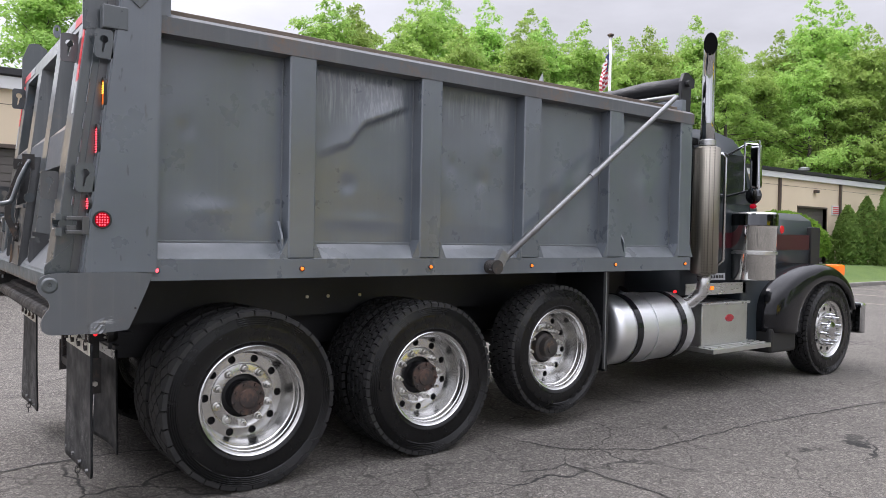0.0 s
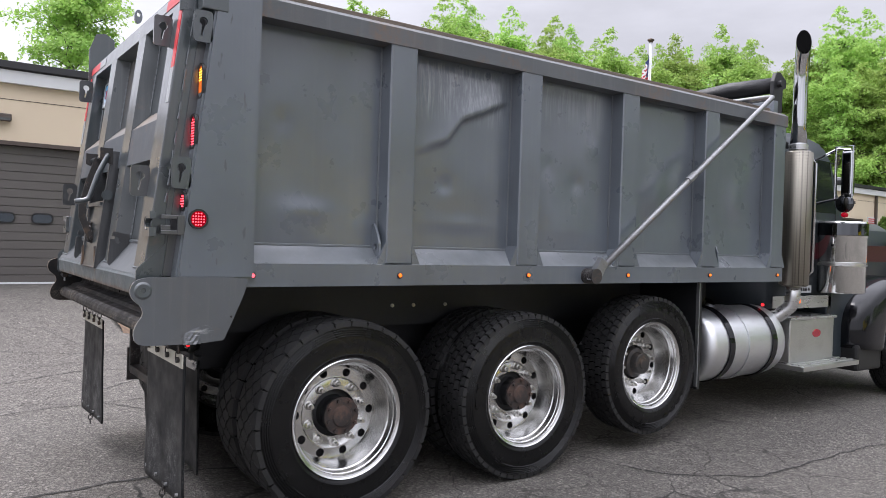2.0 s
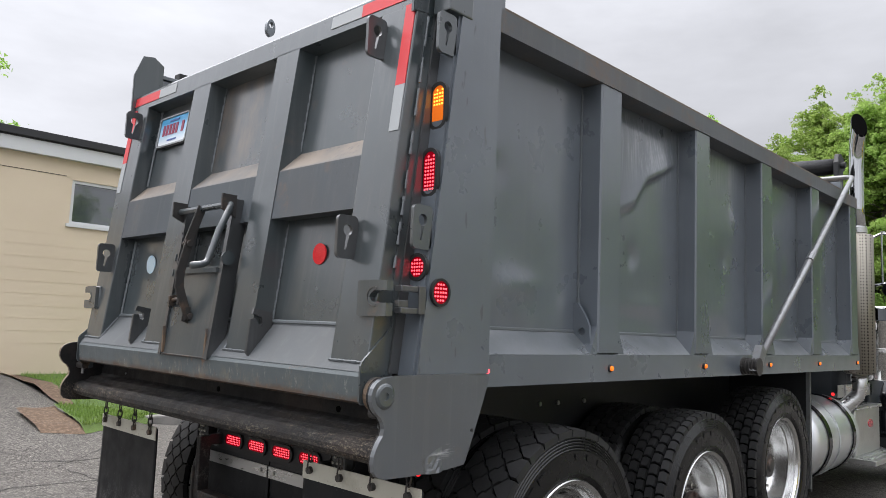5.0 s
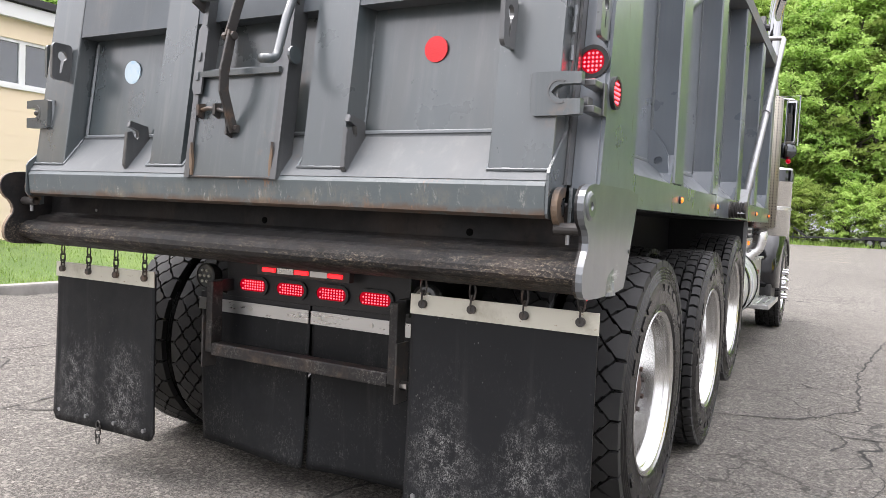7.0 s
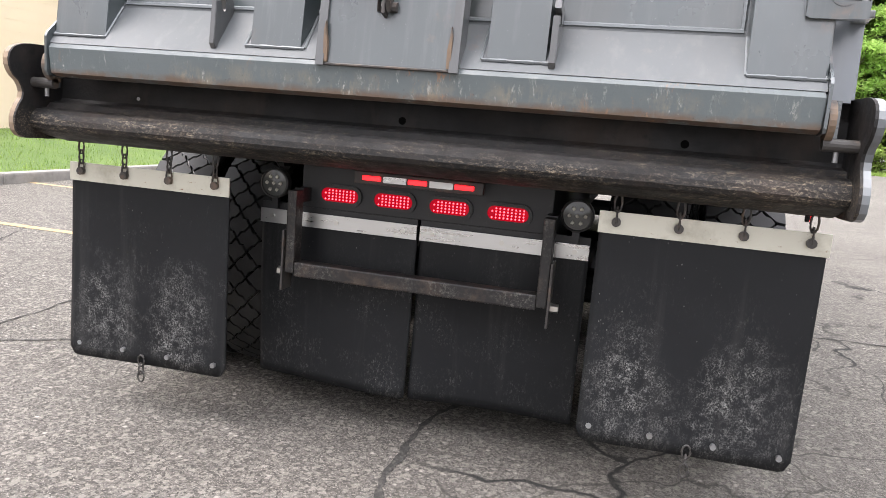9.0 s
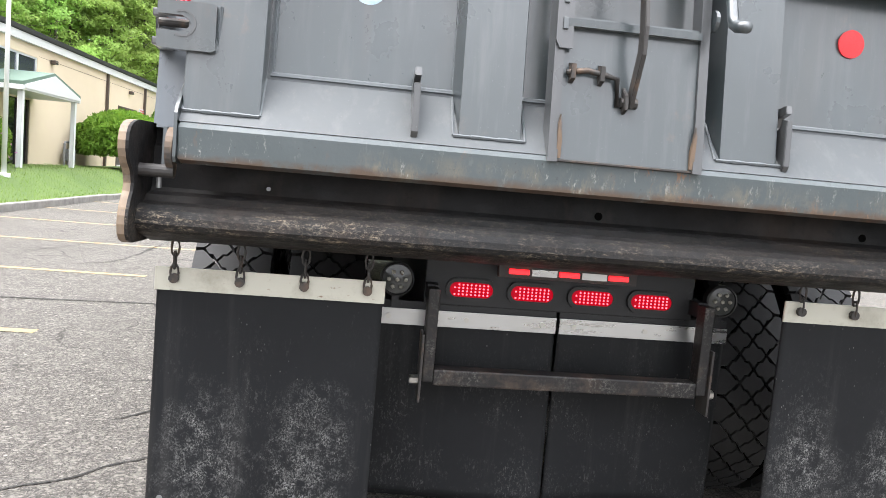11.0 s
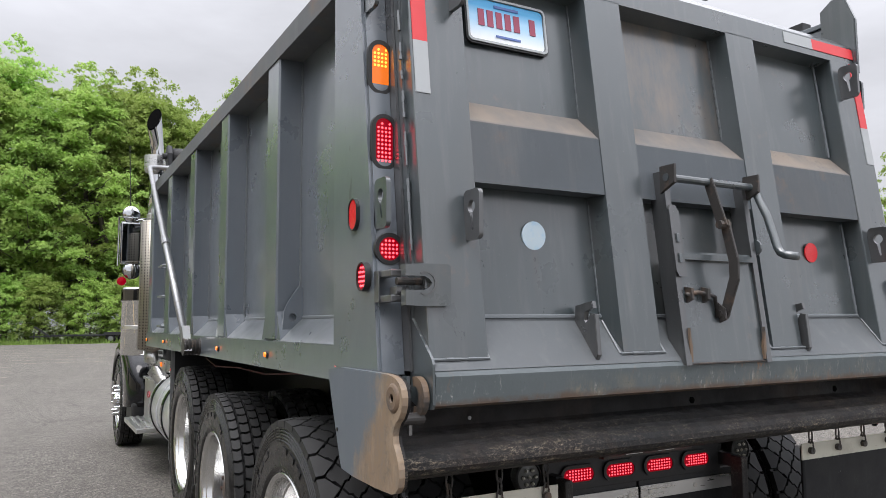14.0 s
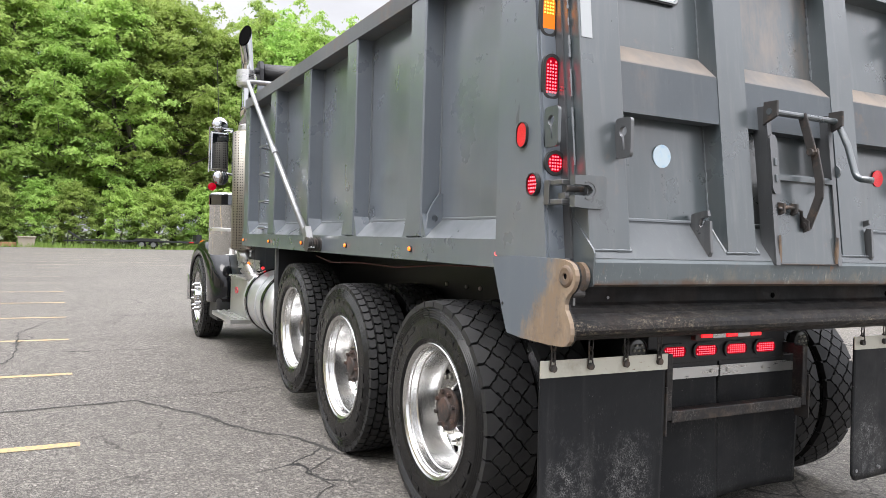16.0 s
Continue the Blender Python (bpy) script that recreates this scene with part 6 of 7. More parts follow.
        part("mirror_glass", lathe([(0.082, 0.009), (0.07, 0.016), (0.045, 0.023), (0.02, 0.027), (0.0, 0.028)], (6.33, s * y, z), 26, "x", -1), MIRRORDARK if s < 0 else CHROME, mr, "", True)
    ml = 1.0 if s > 0 else 0.55
    part("mirror_lamp", lathe([(0.0, -0.03), (0.04 * ml, -0.03), (0.045 * ml, 0.0), (0.04 * ml, 0.022), (0, 0.03)], (6.29, s * (1.375 if s > 0 else 1.30), 1.885), 20, "x", -1), REDLENS, mr, "round red lamp below the mirror")
    # front fender
    outer = [(6.92, 0.56), (6.91, 0.82), (6.99, 1.0), (7.28, 1.16), (7.62, 1.255), (7.95, 1.295), (8.28, 1.265), (8.55, 1.13), (8.72, 0.96), (8.80, 0.72)]
    opening = [(7.46, 0.52), (7.50, 0.72), (7.61, 0.90), (7.79, 1.04), (8.06, 1.10), (8.35, 1.05), (8.55, 0.93), (8.66, 0.74)]
    rim_o, rim_i = [[(np.interp(t, np.linspace(0, 1, len(c)), [q[0] for q in c]), np.interp(t, np.linspace(0, 1, len(c)), [q[1] for q in c])) for t in np.linspace(0, 1, 37)] for c in (outer, opening)]
    for _ in range(3):
        rim_o, rim_i = [[c[0]] + [((a[0] + 2 * b[0] + d[0]) / 4, (a[1] + 2 * b[1] + d[1]) / 4) for a, b, d in zip(c, c[1:], c[2:])] + [c[-1]] for c in (rim_o, rim_i)]
    rows_ = ((0.0, 1.190), (0.03, 1.212), (0.25, 1.222), (0.55, 1.218), (0.78, 1.200), (0.91, 1.165), (0.98, 1.115), (1.0, 1.05), (1.0, 0.62))
    bm = bmesh.new()
    vs = [[bm.verts.new((i[0] + (o[0] - i[0]) * f, s * y, i[1] + (o[1] - i[1]) * f)) for f, y in rows_] for o, i in zip(rim_o, rim_i)]
    for a, b in zip(vs, vs[1:]):
        for j in range(len(rows_) - 1):
            bm.faces.new((a[j], a[j + 1], b[j + 1], b[j]))
    fd = part("front_fender", bm, GLOSS, truck, "glossy black rounded front fender", True)
    fd.modifiers.new("thickness", "SOLIDIFY").thickness = 0.012
    part("cab_skirt", B(6.62, 7.24, s * 0.60, s * 1.0, 0.45, 1.12, 0.02), CAB, truck)
    part("front_flap", B(6.93, 7.44, s * 0.74, s * 1.17, 0.33, 0.60, 0.03), RUBBERBLACK, truck)
    part("turn_lamp", B(8.50, 8.70, s * 0.93, s * 1.10, 1.13, 1.27, 0.03), AMBLENS, truck, "amber turn lamp on the fender")
    part("tank_lamp", R((5.49, s * 0.99, 1.03), (5.465, s * 1.0, 1.03), 0.014, 12), REDBAR, truck, "small lit red lamp behind the tank")
    part("side_lamp", B(6.05, 6.10, s * 1.0, s * 1.012, 1.03, 1.07, 0.005), MARKER, truck)
    part("sill_plate", B(5.85, 6.7, s * 0.97, s * 1.0, 0.98, 1.10, 0.004), INOX, truck)
    part("lettering_panel", B(5.98, 6.30, s * 1.0, s * 1.004, 1.13, 1.2), WHITETAPE, truck)
    for i in range(6):
        part("lettering_bar", B(6.0 + 0.047 * i, 6.03 + 0.047 * i, s * 1.004, s * 1.007, 1.150, 1.180), RUBBERBLACK, truck)
cab = part("cab", prism([(5.62, 0.98), (6.95, 0.98), (6.95, 1.80), (6.86, 1.86), (6.66, 2.47), (6.50, 2.60), (6.1, 2.665), (5.72, 2.64), (5.62, 2.56)], "y", -0.98, 0.98, 0.05), CAB, truck, "dark blue-grey truck cab", True)
for s in (-1, 1):
    part("door_window", prism([(5.98, 1.92), (6.76, 1.92), (6.60, 2.43), (5.98, 2.45)], "y", s * 0.979, s * 0.986), GLASS, cab)
    part("door_seam", disc_with_hole(rounded(6.34, 1.72, 0.84, 1.42, 0.05), rounded(6.34, 1.72, 0.825, 1.405, 0.05), "y", s * 0.978, s * 0.984), RUBBERBLACK, cab)
    part("red_stripe", B(5.64, 6.94, s * 0.98, s * 0.984, 1.46, 1.62), MAROONPAINT, cab, "dark red stripe along the cab")
    part("cab_skirt_panel", B(5.66, 6.9, s * 0.98, s * 0.986, 0.99, 1.10), INOX, cab)
part("windshield", prism([(6.905, 1.86), (6.915, 1.86), (6.70, 2.46), (6.69, 2.46)], "y", -0.86, 0.86), GLASS, cab)
hood = part("hood", prism([(-0.72, 0.95), (0.72, 0.95), (0.74, 1.45), (0.64, 1.80), (0.50, 1.89), (0.0, 1.91), (-0.50, 1.89), (-0.64, 1.80), (-0.74, 1.45)], "x", 6.92, 8.75, 0.03), CAB, truck, "long dark blue-grey hood", True)
part("grille_shell", prism([(-0.60, 0.75), (0.60, 0.75), (0.60, 1.70), (0.45, 1.86), (-0.45, 1.86), (-0.60, 1.70)], "x", 8.75, 8.86, 0.02), CHROME, hood)
for s in (-1, 1):
    part("hood_stripe", B(7.0, 8.5, s * 0.735, s * 0.745, 1.44, 1.62), MAROONPAINT, hood)
    part("side_vent", B(8.52, 8.74, s * 0.70, s * 0.76, 1.22, 1.72, 0.01), RUBBERBLACK, hood)
    part("oval_badge", lathe([(0.0, 0.0), (0.05, 0.0), (0.045, 0.006), (0, 0.008)], (7.9, s * 0.72, 1.68), 20, "y", s), REDFLEX, hood)
part("bumper", B(8.95, 9.05, -1.2, 1.2, 0.42, 0.80, 0.03), CHROME, truck)
part("antenna", R((6.4, 1.30, 2.6), (6.4, 1.33, 3.30), 0.004, 6), RUBBERBLACK, truck)
# Plain bright cylinder by the stack; it gives no light.
part("stack_cylinder", lathe([(0, 0), (0.09, 0.0), (0.10, 0.03), (0.10, 0.16), (0, 0.17)], (5.66, 1.17, 2.90), 20, "z", 1), INOX, truck, "bright steel cylinder beside the stack")


# ---- building ----
FY = 10.1            # street face of the building
BX0, BX1, BY1 = -14.0, 41.5, 24.0
WZ = 4.02
GAR = ((-8.2, -4.8), (-1.95, 1.70))
SHOP = (28.7, 31.0)
WIN = (3.0, 21.2)
PORCH = (16.9, 20.8)
bld = thing("building", (14, FY, 0.4), "long single-storey tan block building with flat dark-edged roof", "building")


def wall_piece(x0, x1, z0, z1):
    if x1 - x0 > 0.01:
        part("wall", B(x0, x1, FY, FY + 0.25, z0, z1), TAN, bld)


cuts = [(*g, 0.50, 2.96) for g in GAR] + [(*WIN, 2.95, 3.70), (*SHOP, 0.62, 2.92)]
wall_piece(BX0, GAR[0][0], 0, WZ)
wall_piece(GAR[0][0], GAR[0][1], 2.96, WZ)
wall_piece(GAR[0][1], GAR[1][0], 0, WZ)
wall_piece(GAR[1][0], GAR[1][1], 2.96, WZ)
wall_piece(GAR[1][1], WIN[0], 0, WZ)
wall_piece(WIN[0], WIN[1], 3.70, WZ)
wall_piece(WIN[0], PORCH[0], 0, 2.95)
wall_piece(PORCH[0], PORCH[1], 2.45, 2.95)
wall_piece(PORCH[1], WIN[1], 0, 2.95)
wall_piece(WIN[1], SHOP[0], 0, WZ)
wall_piece(SHOP[0], SHOP[1], 2.92, WZ)
wall_piece(SHOP[1], BX1, 0, WZ)
for a, b in ((17.5, 17.85), (18.9, 19.3), (20.1, 20.35)):
    wall_piece(a, b, 0, 2.45)
part("end_wall", B(BX1 - 0.25, BX1, FY + 0.25, BY1, 0, WZ), TAN, bld)
part("end_wall", B(BX0, BX0 + 0.25, FY + 0.25, BY1, 0, WZ), TAN, bld)
part("back_wall", B(BX0 + 0.25, BX1 - 0.25, BY1 - 0.25, BY1, 0, WZ), TAN, bld)
part("roof", B(BX0 - 0.1, BX1 + 0.1, FY - 0.12, BY1 + 0.1, 4.24, 4.36), DARKEDGE, bld)
part("roof_edge", B(BX0 - 0.2, BX1 + 0.2, FY - 0.16, FY - 0.12, 4.262, 4.39, 0.01), DARKEDGE, bld)
part("fascia", B(BX0 - 0.1, BX1 + 0.1, FY - 0.11, FY + 0.2, 4.02, 4.24), WHITEPAINT, bld)
part("wall_joint", B(BX0, WIN[0] - 0.1, FY - 0.006, FY, 3.745, 3.755), BROWNTRIM, bld)
part("wall_joint", B(WIN[1] + 0.1, BX1, FY - 0.006, FY, 3.745, 3.755), BROWNTRIM, bld)
for i in range(14):
    z = 0.55 + 0.2 * i
    for a, b in ((GAR[1][1] + 0.12, WIN[0]), (WIN[0], 16.9)):
        if z < 2.9:
            part("course_joint", B(a, b, FY - 0.003, FY, z, z + 0.006), TAN, bld)
for x in (16.3, 27.2, 32.1):
    part("downspout", B(x - 0.06, x + 0.06, FY - 0.10, FY - 0.01, 0.5, 4.20, 0.01), BROWNTRIM, bld)
part("roof_vent", lathe([(0.0, 4.36), (0.14, 4.36), (0.14, 4.62), (0.24, 4.64), (0.24, 4.74), (0.0, 4.80)], (31.2, 11.2, 0), 20, "z"), GALV, bld, "small galvanised roof vent")

# roll-up doors
for (x0, x1), z0, z1 in ((GAR[0], 0.53, 2.96), (GAR[1], 0.53, 2.96), (SHOP, 0.64, 2.92)):
    dr = part("roll_door", B(x0, x1, FY + 0.14, FY + 0.18, z0, z1), ROLLDOOR, bld, "brown sectional garage door")
    n = 16
    for i in range(n):
        za = z0 + (z1 - z0) * i / n
        part("slat", B(x0 + 0.02, x1 - 0.02, FY + 0.125, FY + 0.14, za + 0.012, za + (z1 - z0) / n - 0.004, 0.004), ROLLDOOR, dr)
    part("bottom_seal", B(x0, x1, FY + 0.10, FY + 0.15, z0 - 0.03, z0 + 0.03), WHITEPAINT, dr)
    for a, b in ((x0 - 0.07, x0), (x1, x1 + 0.07)):
        part("door_jamb", B(a, b, FY - 0.02, FY + 0.2, z0 - 0.05, z1 + 0.07), BROWNTRIM, dr)
    part("door_head", B(x0, x1, FY - 0.02, FY + 0.2, z1, z1 + 0.07), BROWNTRIM, dr)
    if x0 < 5:
        for i in range(5):
            xc = x1 - 0.70 - 0.60 * i
            if xc - 0.2 > x0:
                part("door_window", disc_with_hole(rounded(xc, 1.70, 0.36, 0.20, 0.09), rounded(xc, 1.70, 0.31, 0.15, 0.07), "y", FY + 0.105, FY + 0.13), RUBBERBLACK, dr)
                part("window_pane", prism(rounded(xc, 1.70, 0.32, 0.16, 0.07), "y", FY + 0.11, FY + 0.118), OFFICEGLASS, dr)
part("yellow_guard", B(1.76, 1.94, FY - 0.03, FY + 0.0, 0.35, 1.38, 0.01), YELLOW, bld, "yellow painted guard beside the garage door")
for x, z in ((0.35, 3.42), (30.0, 3.62), (22.2, 3.72)):
    lp = part("wall_lamp", B(x - 0.11, x + 0.11, FY - 0.16, FY, z - 0.06, z + 0.06, 0.02), BROWNTRIM, bld, "dark wall lamp")
    part("lamp_glass", B(x - 0.09, x + 0.09, FY - 0.165, FY - 0.14, z - 0.055, z - 0.01), CLEAR, lp)
sg = part("wall_sign", B(31.45, 32.35, FY - 0.03, FY, 2.70, 3.10), WHITEPAINT, bld, "white sign with red lettering")
for i in range(4):
    part("lettering_bar", B(31.52, 32.28 - 0.1 * (i % 2), FY - 0.034, FY - 0.03, 2.75 + 0.085 * i, 2.79 + 0.085 * i), REDTAPE, sg)
# window band
xs = steps(WIN[0], WIN[1], 15)
for a, b in zip(xs, xs[1:]):
    w = part("window", disc_with_hole(rounded((a + b) / 2, 3.325, b - a, 0.75, 0.004), rounded((a + b) / 2, 3.325, b - a - 0.10, 0.65, 0.004), "y", FY + 0.02, FY + 0.10), WHITEPAINT, bld, "office window in a white frame")
    part("pane", B(a + 0.05, b - 0.05, FY + 0.05, FY + 0.06, 3.0, 3.65), OFFICEGLASS, w)
    for i in range(4):
        part("blind_slat", B(a + 0.06, b - 0.06, FY + 0.10, FY + 0.12, 3.06 + 0.15 * i, 3.10 + 0.15 * i), DARKEDGE, w)
part("window_sill", B(WIN[0] - 0.05, WIN[1] + 0.05, FY - 0.04, FY + 0.1, 2.90, 2.955), WHITEPAINT, bld)
# entrance
for a, b in ((16.95, 17.5), (17.85, 18.9), (19.3, 20.1), (20.35, 20.8)):
    d = part("entrance_pane", B(a, b, FY + 0.06, FY + 0.10, 0.5, 2.45), GLASS, bld, "dark glazed entrance pane")
    for c0, c1 in ((a, a + 0.05), (b - 0.05, b)):
        part("frame", B(c0, c1, FY + 0.02, FY + 0.12, 0.5, 2.45), BROWNTRIM, d)
pc = part("porch_roof", prism([(17.2, 2.62), (21.0, 2.62), (21.0, 2.70), (19.1, 3.12), (17.2, 2.70)], "y", FY - 1.3, FY), GREENROOF, bld, "small gabled porch with green shingles")
part("porch_gable", prism([(17.3, 2.55), (20.9, 2.55), (20.9, 2.63), (19.1, 3.04), (17.3, 2.63)], "y", FY - 1.33, FY - 1.3), WHITEPAINT, pc)
part("porch_beam", B(17.2, 21.0, FY - 1.3, FY, 2.50, 2.62), WHITEPAINT, pc)
for x in (17.4, 20.8):
    part("porch_post", B(x - 0.06, x + 0.06, FY - 1.25, FY - 1.13, 0.5, 2.5), WHITEPAINT, pc)
gm = thing("gas_meter", (23.3, 9.9, 0.6), "grey gas meter with bent pipes against the wall", "gas meter")
part("meter_body", B(23.0, 23.5, 9.75, 10.0, 0.75, 1.15, 0.05), GALV, gm)
part("meter_pipe", pipe([(22.9, 9.9, 0.6), (22.9, 9.9, 1.32), (22.95, 9.9, 1.36), (24.2, 9.9, 1.36), (24.25, 9.9, 1.3), (24.25, 9.9, 1.1)], 0.035, 8), GALV, gm)
part("meter_stand", R((23.2, 9.87, 0.5), (23.2, 9.87, 0.78), 0.05, 10), GALV, gm)

# ---- lawn, kerb, markings ----
xs = steps(2.42, 24, 44) + steps(25, 60, 30)
bm = grid(xs, steps(6.85, 10.12, 14), lambda x, y: max(lawn_z(x, y), drive_z(x, y) + 0.03))
tagged(part("lawn", bm, LAWN, smooth=True), "bright green lawn rising to the building", "lawn", kind="structure")
bm = grid(steps(41.6, 60, 10), steps(10.12, 30, 10), lambda x, y: lawn_z(x, 10.1))
tagged(part("lawn", bm, LAWN, smooth=True), "green lawn beyond the building", "lawn", kind="structure")
bm = grid(steps(2.18, 2.44, 4), steps(6.95, 10.12, 14), lambda x, y: max(lawn_z(x, y), drive_z(x, y) + 0.03) if y > 7 else 0.10)
tagged(part("mulch_bed", bm, MULCH, smooth=True), "brown mulch and leaf litter at the lawn corner", "mulch", kind="structure")
random.seed(5)
n = 26
kb = thing("kerb", (18, 6.9, 0), "low weathered concrete kerb along the lawn", "kerb", kind="structure")
xk = 2.9
while xk < 45:
    L = 2.4
    dz = random.uniform(-0.012, 0.012)
    bm = B(xk + 0.006, xk + L - 0.006, 6.71, 6.88, -0.05, 0.13 + dz, 0.025)
    part("kerb_stone", bm, KERB, kb)
    xk += L


def corner_patch(x0, x1, lift):
    """The worn corner where the grass runs out over the tarmac between the kerb's end and the drive."""
    bm = bmesh.new()
    vs = []
    for i in range(13):
        x = x0 + (x1 - x0) * i / 12
        near = 5.98 + 0.62 * max(0.0, x - 1.95) + 0.05 * noise.noise((x * 5, 0.0, 3.0)) + 0.5 * max(0.0, 1.95 - x)
        col = []
        for j in range(15):
            f = j / 14
            y = near + (7.1 - near) * f
            col.append(bm.verts.new((x, y, drive_z(x, y) + 0.004 + (lift + 0.015 * noise.noise((x * 6, y * 6, 1.0))) * min(1.0, 5 * f))))
        vs.append(col)
    for a, b in zip(vs, vs[1:]):
        for j in range(14):
            bm.faces.new((a[j], b[j], b[j + 1], a[j + 1]))
    return bm


tagged(part("lawn", corner_patch(1.98, 3.05, 0.085), LAWN, smooth=True), "ragged green lawn corner spilling onto the asphalt", "lawn", kind="structure")
tagged(part("mulch_bed", corner_patch(1.55, 2.0, 0.05), MULCH, smooth=True), "brown leaf litter beside the lawn corner", "mulch", kind="structure")
for i, x in enumerate((3.13, 5.72, 8.2, 10.85, 13.45, 16.2, 19.2, 22.3, 25.2, 28.1)):
    bm = grid(steps(x - 0.05, x + 0.05, 1), steps(2.72, 6.8, 20), lambda a, b: 0.004)
    tagged(part("parking_line", bm, LINE if i < 6 else LINE2), "worn yellow painted parking line on asphalt", "parking line", "parking lines", "structure")
for i in range(9):
    x = 30.5 + 2.9 * i
    bm = grid(steps(x - 0.05, x + 0.05, 1), steps(-2, 5.5, 6), lambda a, b: 0.004)
    tagged(part("parking_line", bm, LINE2), "worn pale painted parking line on asphalt", "parking line", "parking lines", "structure")


def crack(pts, w, seed, name="crack"):
    """A wandering open crack: a dark strip of uneven width."""
    rnd = random.Random(seed)
    line = []
    for (x0, y0), (x1, y1) in zip(pts, pts[1:]):
        L = math.hypot(x1 - x0, y1 - y0)
        k = max(2, int(L / 0.035))
        for i in range(k):
            line.append((x0 + (x1 - x0) * i / k, y0 + (y1 - y0) * i / k))
    line.append(pts[-1])
    bm = bmesh.new()
    prev = None
    for i, (x, y) in enumerate(line):
        x2, y2 = line[min(i + 1, len(line) - 1)]
        x1, y1 = line[max(i - 1, 0)]
        L = math.hypot(x2 - x1, y2 - y1) or 1
        nx, ny = -(y2 - y1) / L, (x2 - x1) / L
        o = 0.030 * noise.noise((x * 5, y * 5, seed)) + 0.012 * noise.noise((x * 17, y * 17, seed))
        f = w * 1.25 * rnd.uniform(0.30, 1.0) * min(1, 6 * min(i + 1, len(line) - i) / len(line))
        z = 0.004 + drive_z(x, y)
        pair = [bm.verts.new((x + nx * (o + k * f), y + ny * (o + k * f), z)) for k in (-0.5, 0.5)]
        if prev:
            bm.faces.new((prev[0], prev[1], pair[1], pair[0]))
        prev = pair
    return tagged(part(name, bm, CRACK), "dark open crack in the asphalt", "crack", "asphalt cracks", "structure")


CRACKS = (
    ([(-2.6, -0.2), (-1.2, -0.12), (-0.03, -0.07), (0.17, -0.05), (0.58, -0.04), (0.75, -0.08), (1.6, -0.3)], 0.030),
    ([(4.15, 4.4), (4.23, 3.22), (4.26, 2.82), (4.33, 2.3), (3.62, 1.88), (3.1, 1.69), (2.75, 1.39), (2.31, 1.28), (1.9, 0.8)], 0.040),
    ([(2.6, -0.6), (3.04, -0.94), (3.29, -1.68), (3.82, -2.02), (5.24, -2.02), (7.13, -2.24), (9.5, -2.6)], 0.020),
    ([(3.29, -1.68), (3.05, -1.91), (3.09, -2.71), (3.3, -3.6), (2.9, -4.8)], 0.022),
    ([(-0.6, -1.6), (0.2, -1.75), (1.2, -1.95), (2.3, -2.1), (2.9, -1.95)], 0.014),
    ([(7.13, -2.24), (8.2, -4.0), (8.8, -6.5)], 0.018),
    ([(10.6, 3.0), (11.2, 1.2), (12.4, -0.5), (16.0, -1.4), (22, -1.8)], 0.03),
    ([(6.2, 4.6), (8.4, 4.0), (12.0, 4.3), (15.0, 3.2)], 0.022),
    ([(9.0, 2.2), (9.6, 3.4), (9.2, 5.2), (9.6, 6.8)], 0.02),
    ([(-1.6, 6.3), (0.2, 5.4), (1.4, 4.8), (2.5, 4.9)], 0.022),
    ([(-2.2, 3.4), (-0.6, 3.2), (0.6, 3.9), (2.0, 3.7), (3.4, 4.4)], 0.020),
    ([(0.4, 2.6), (1.3, 3.4), (1.2, 4.6)], 0.018),
    ([(-0.9, 1.9), (0.2, 2.2), (1.6, 2.3), (2.3, 2.9)], 0.014),
    ([(5.6, -1.9), (6.2, -3.4), (6.9, -3.9), (7.2, -5.4)], 0.016),
    ([(1.2, -1.95), (1.0, -3.0), (1.6, -4.2), (1.2, -6.0)], 0.012),
    ([(-1.6, -1.3), (-1.1, -2.4), (-0.2, -2.9), (0.4, -4.0)], 0.012),
    ([(-1.8, 4.6), (0.3, 4.4), (1.2, 4.6), (2.2, 5.6), (2.0, 6.9)], 0.016),
    ([(-0.4, 7.4), (0.6, 6.6), (1.0, 5.4), (2.0, 3.7)], 0.014),
    ([(4.33, 2.3), (4.4, 1.91), (4.41, 1.54), (4.6, 1.0)], 0.022),
    ([(2.31, 1.28), (2.05, 1.55), (1.75, 1.5), (1.5, 1.75)], 0.022),
    ([(5.9, 3.9), (6.6, 3.3), (7.6, 3.25), (9.0, 3.3), (10.5, 2.9)], 0.03),
    ([(0.52, 2.22), (0.69, 1.96), (0.84, 1.73), (1.01, 1.56), (1.2, 1.3)], 0.02),
    ([(2.67, -1.87), (2.93, -1.95), (3.05, -1.91)], 0.026),
    ([(15, -3.0), (18, -5.2), (21, -5.6), (26, -8)], 0.03),
    ([(12.4, -0.5), (12.0, -4.0), (13.5, -8.0)], 0.026),
)
for i, (pts, w) in enumerate(CRACKS):
    crack(pts, w if i < 4 or 9 <= i <= 12 else w * 0.7, i + 3)


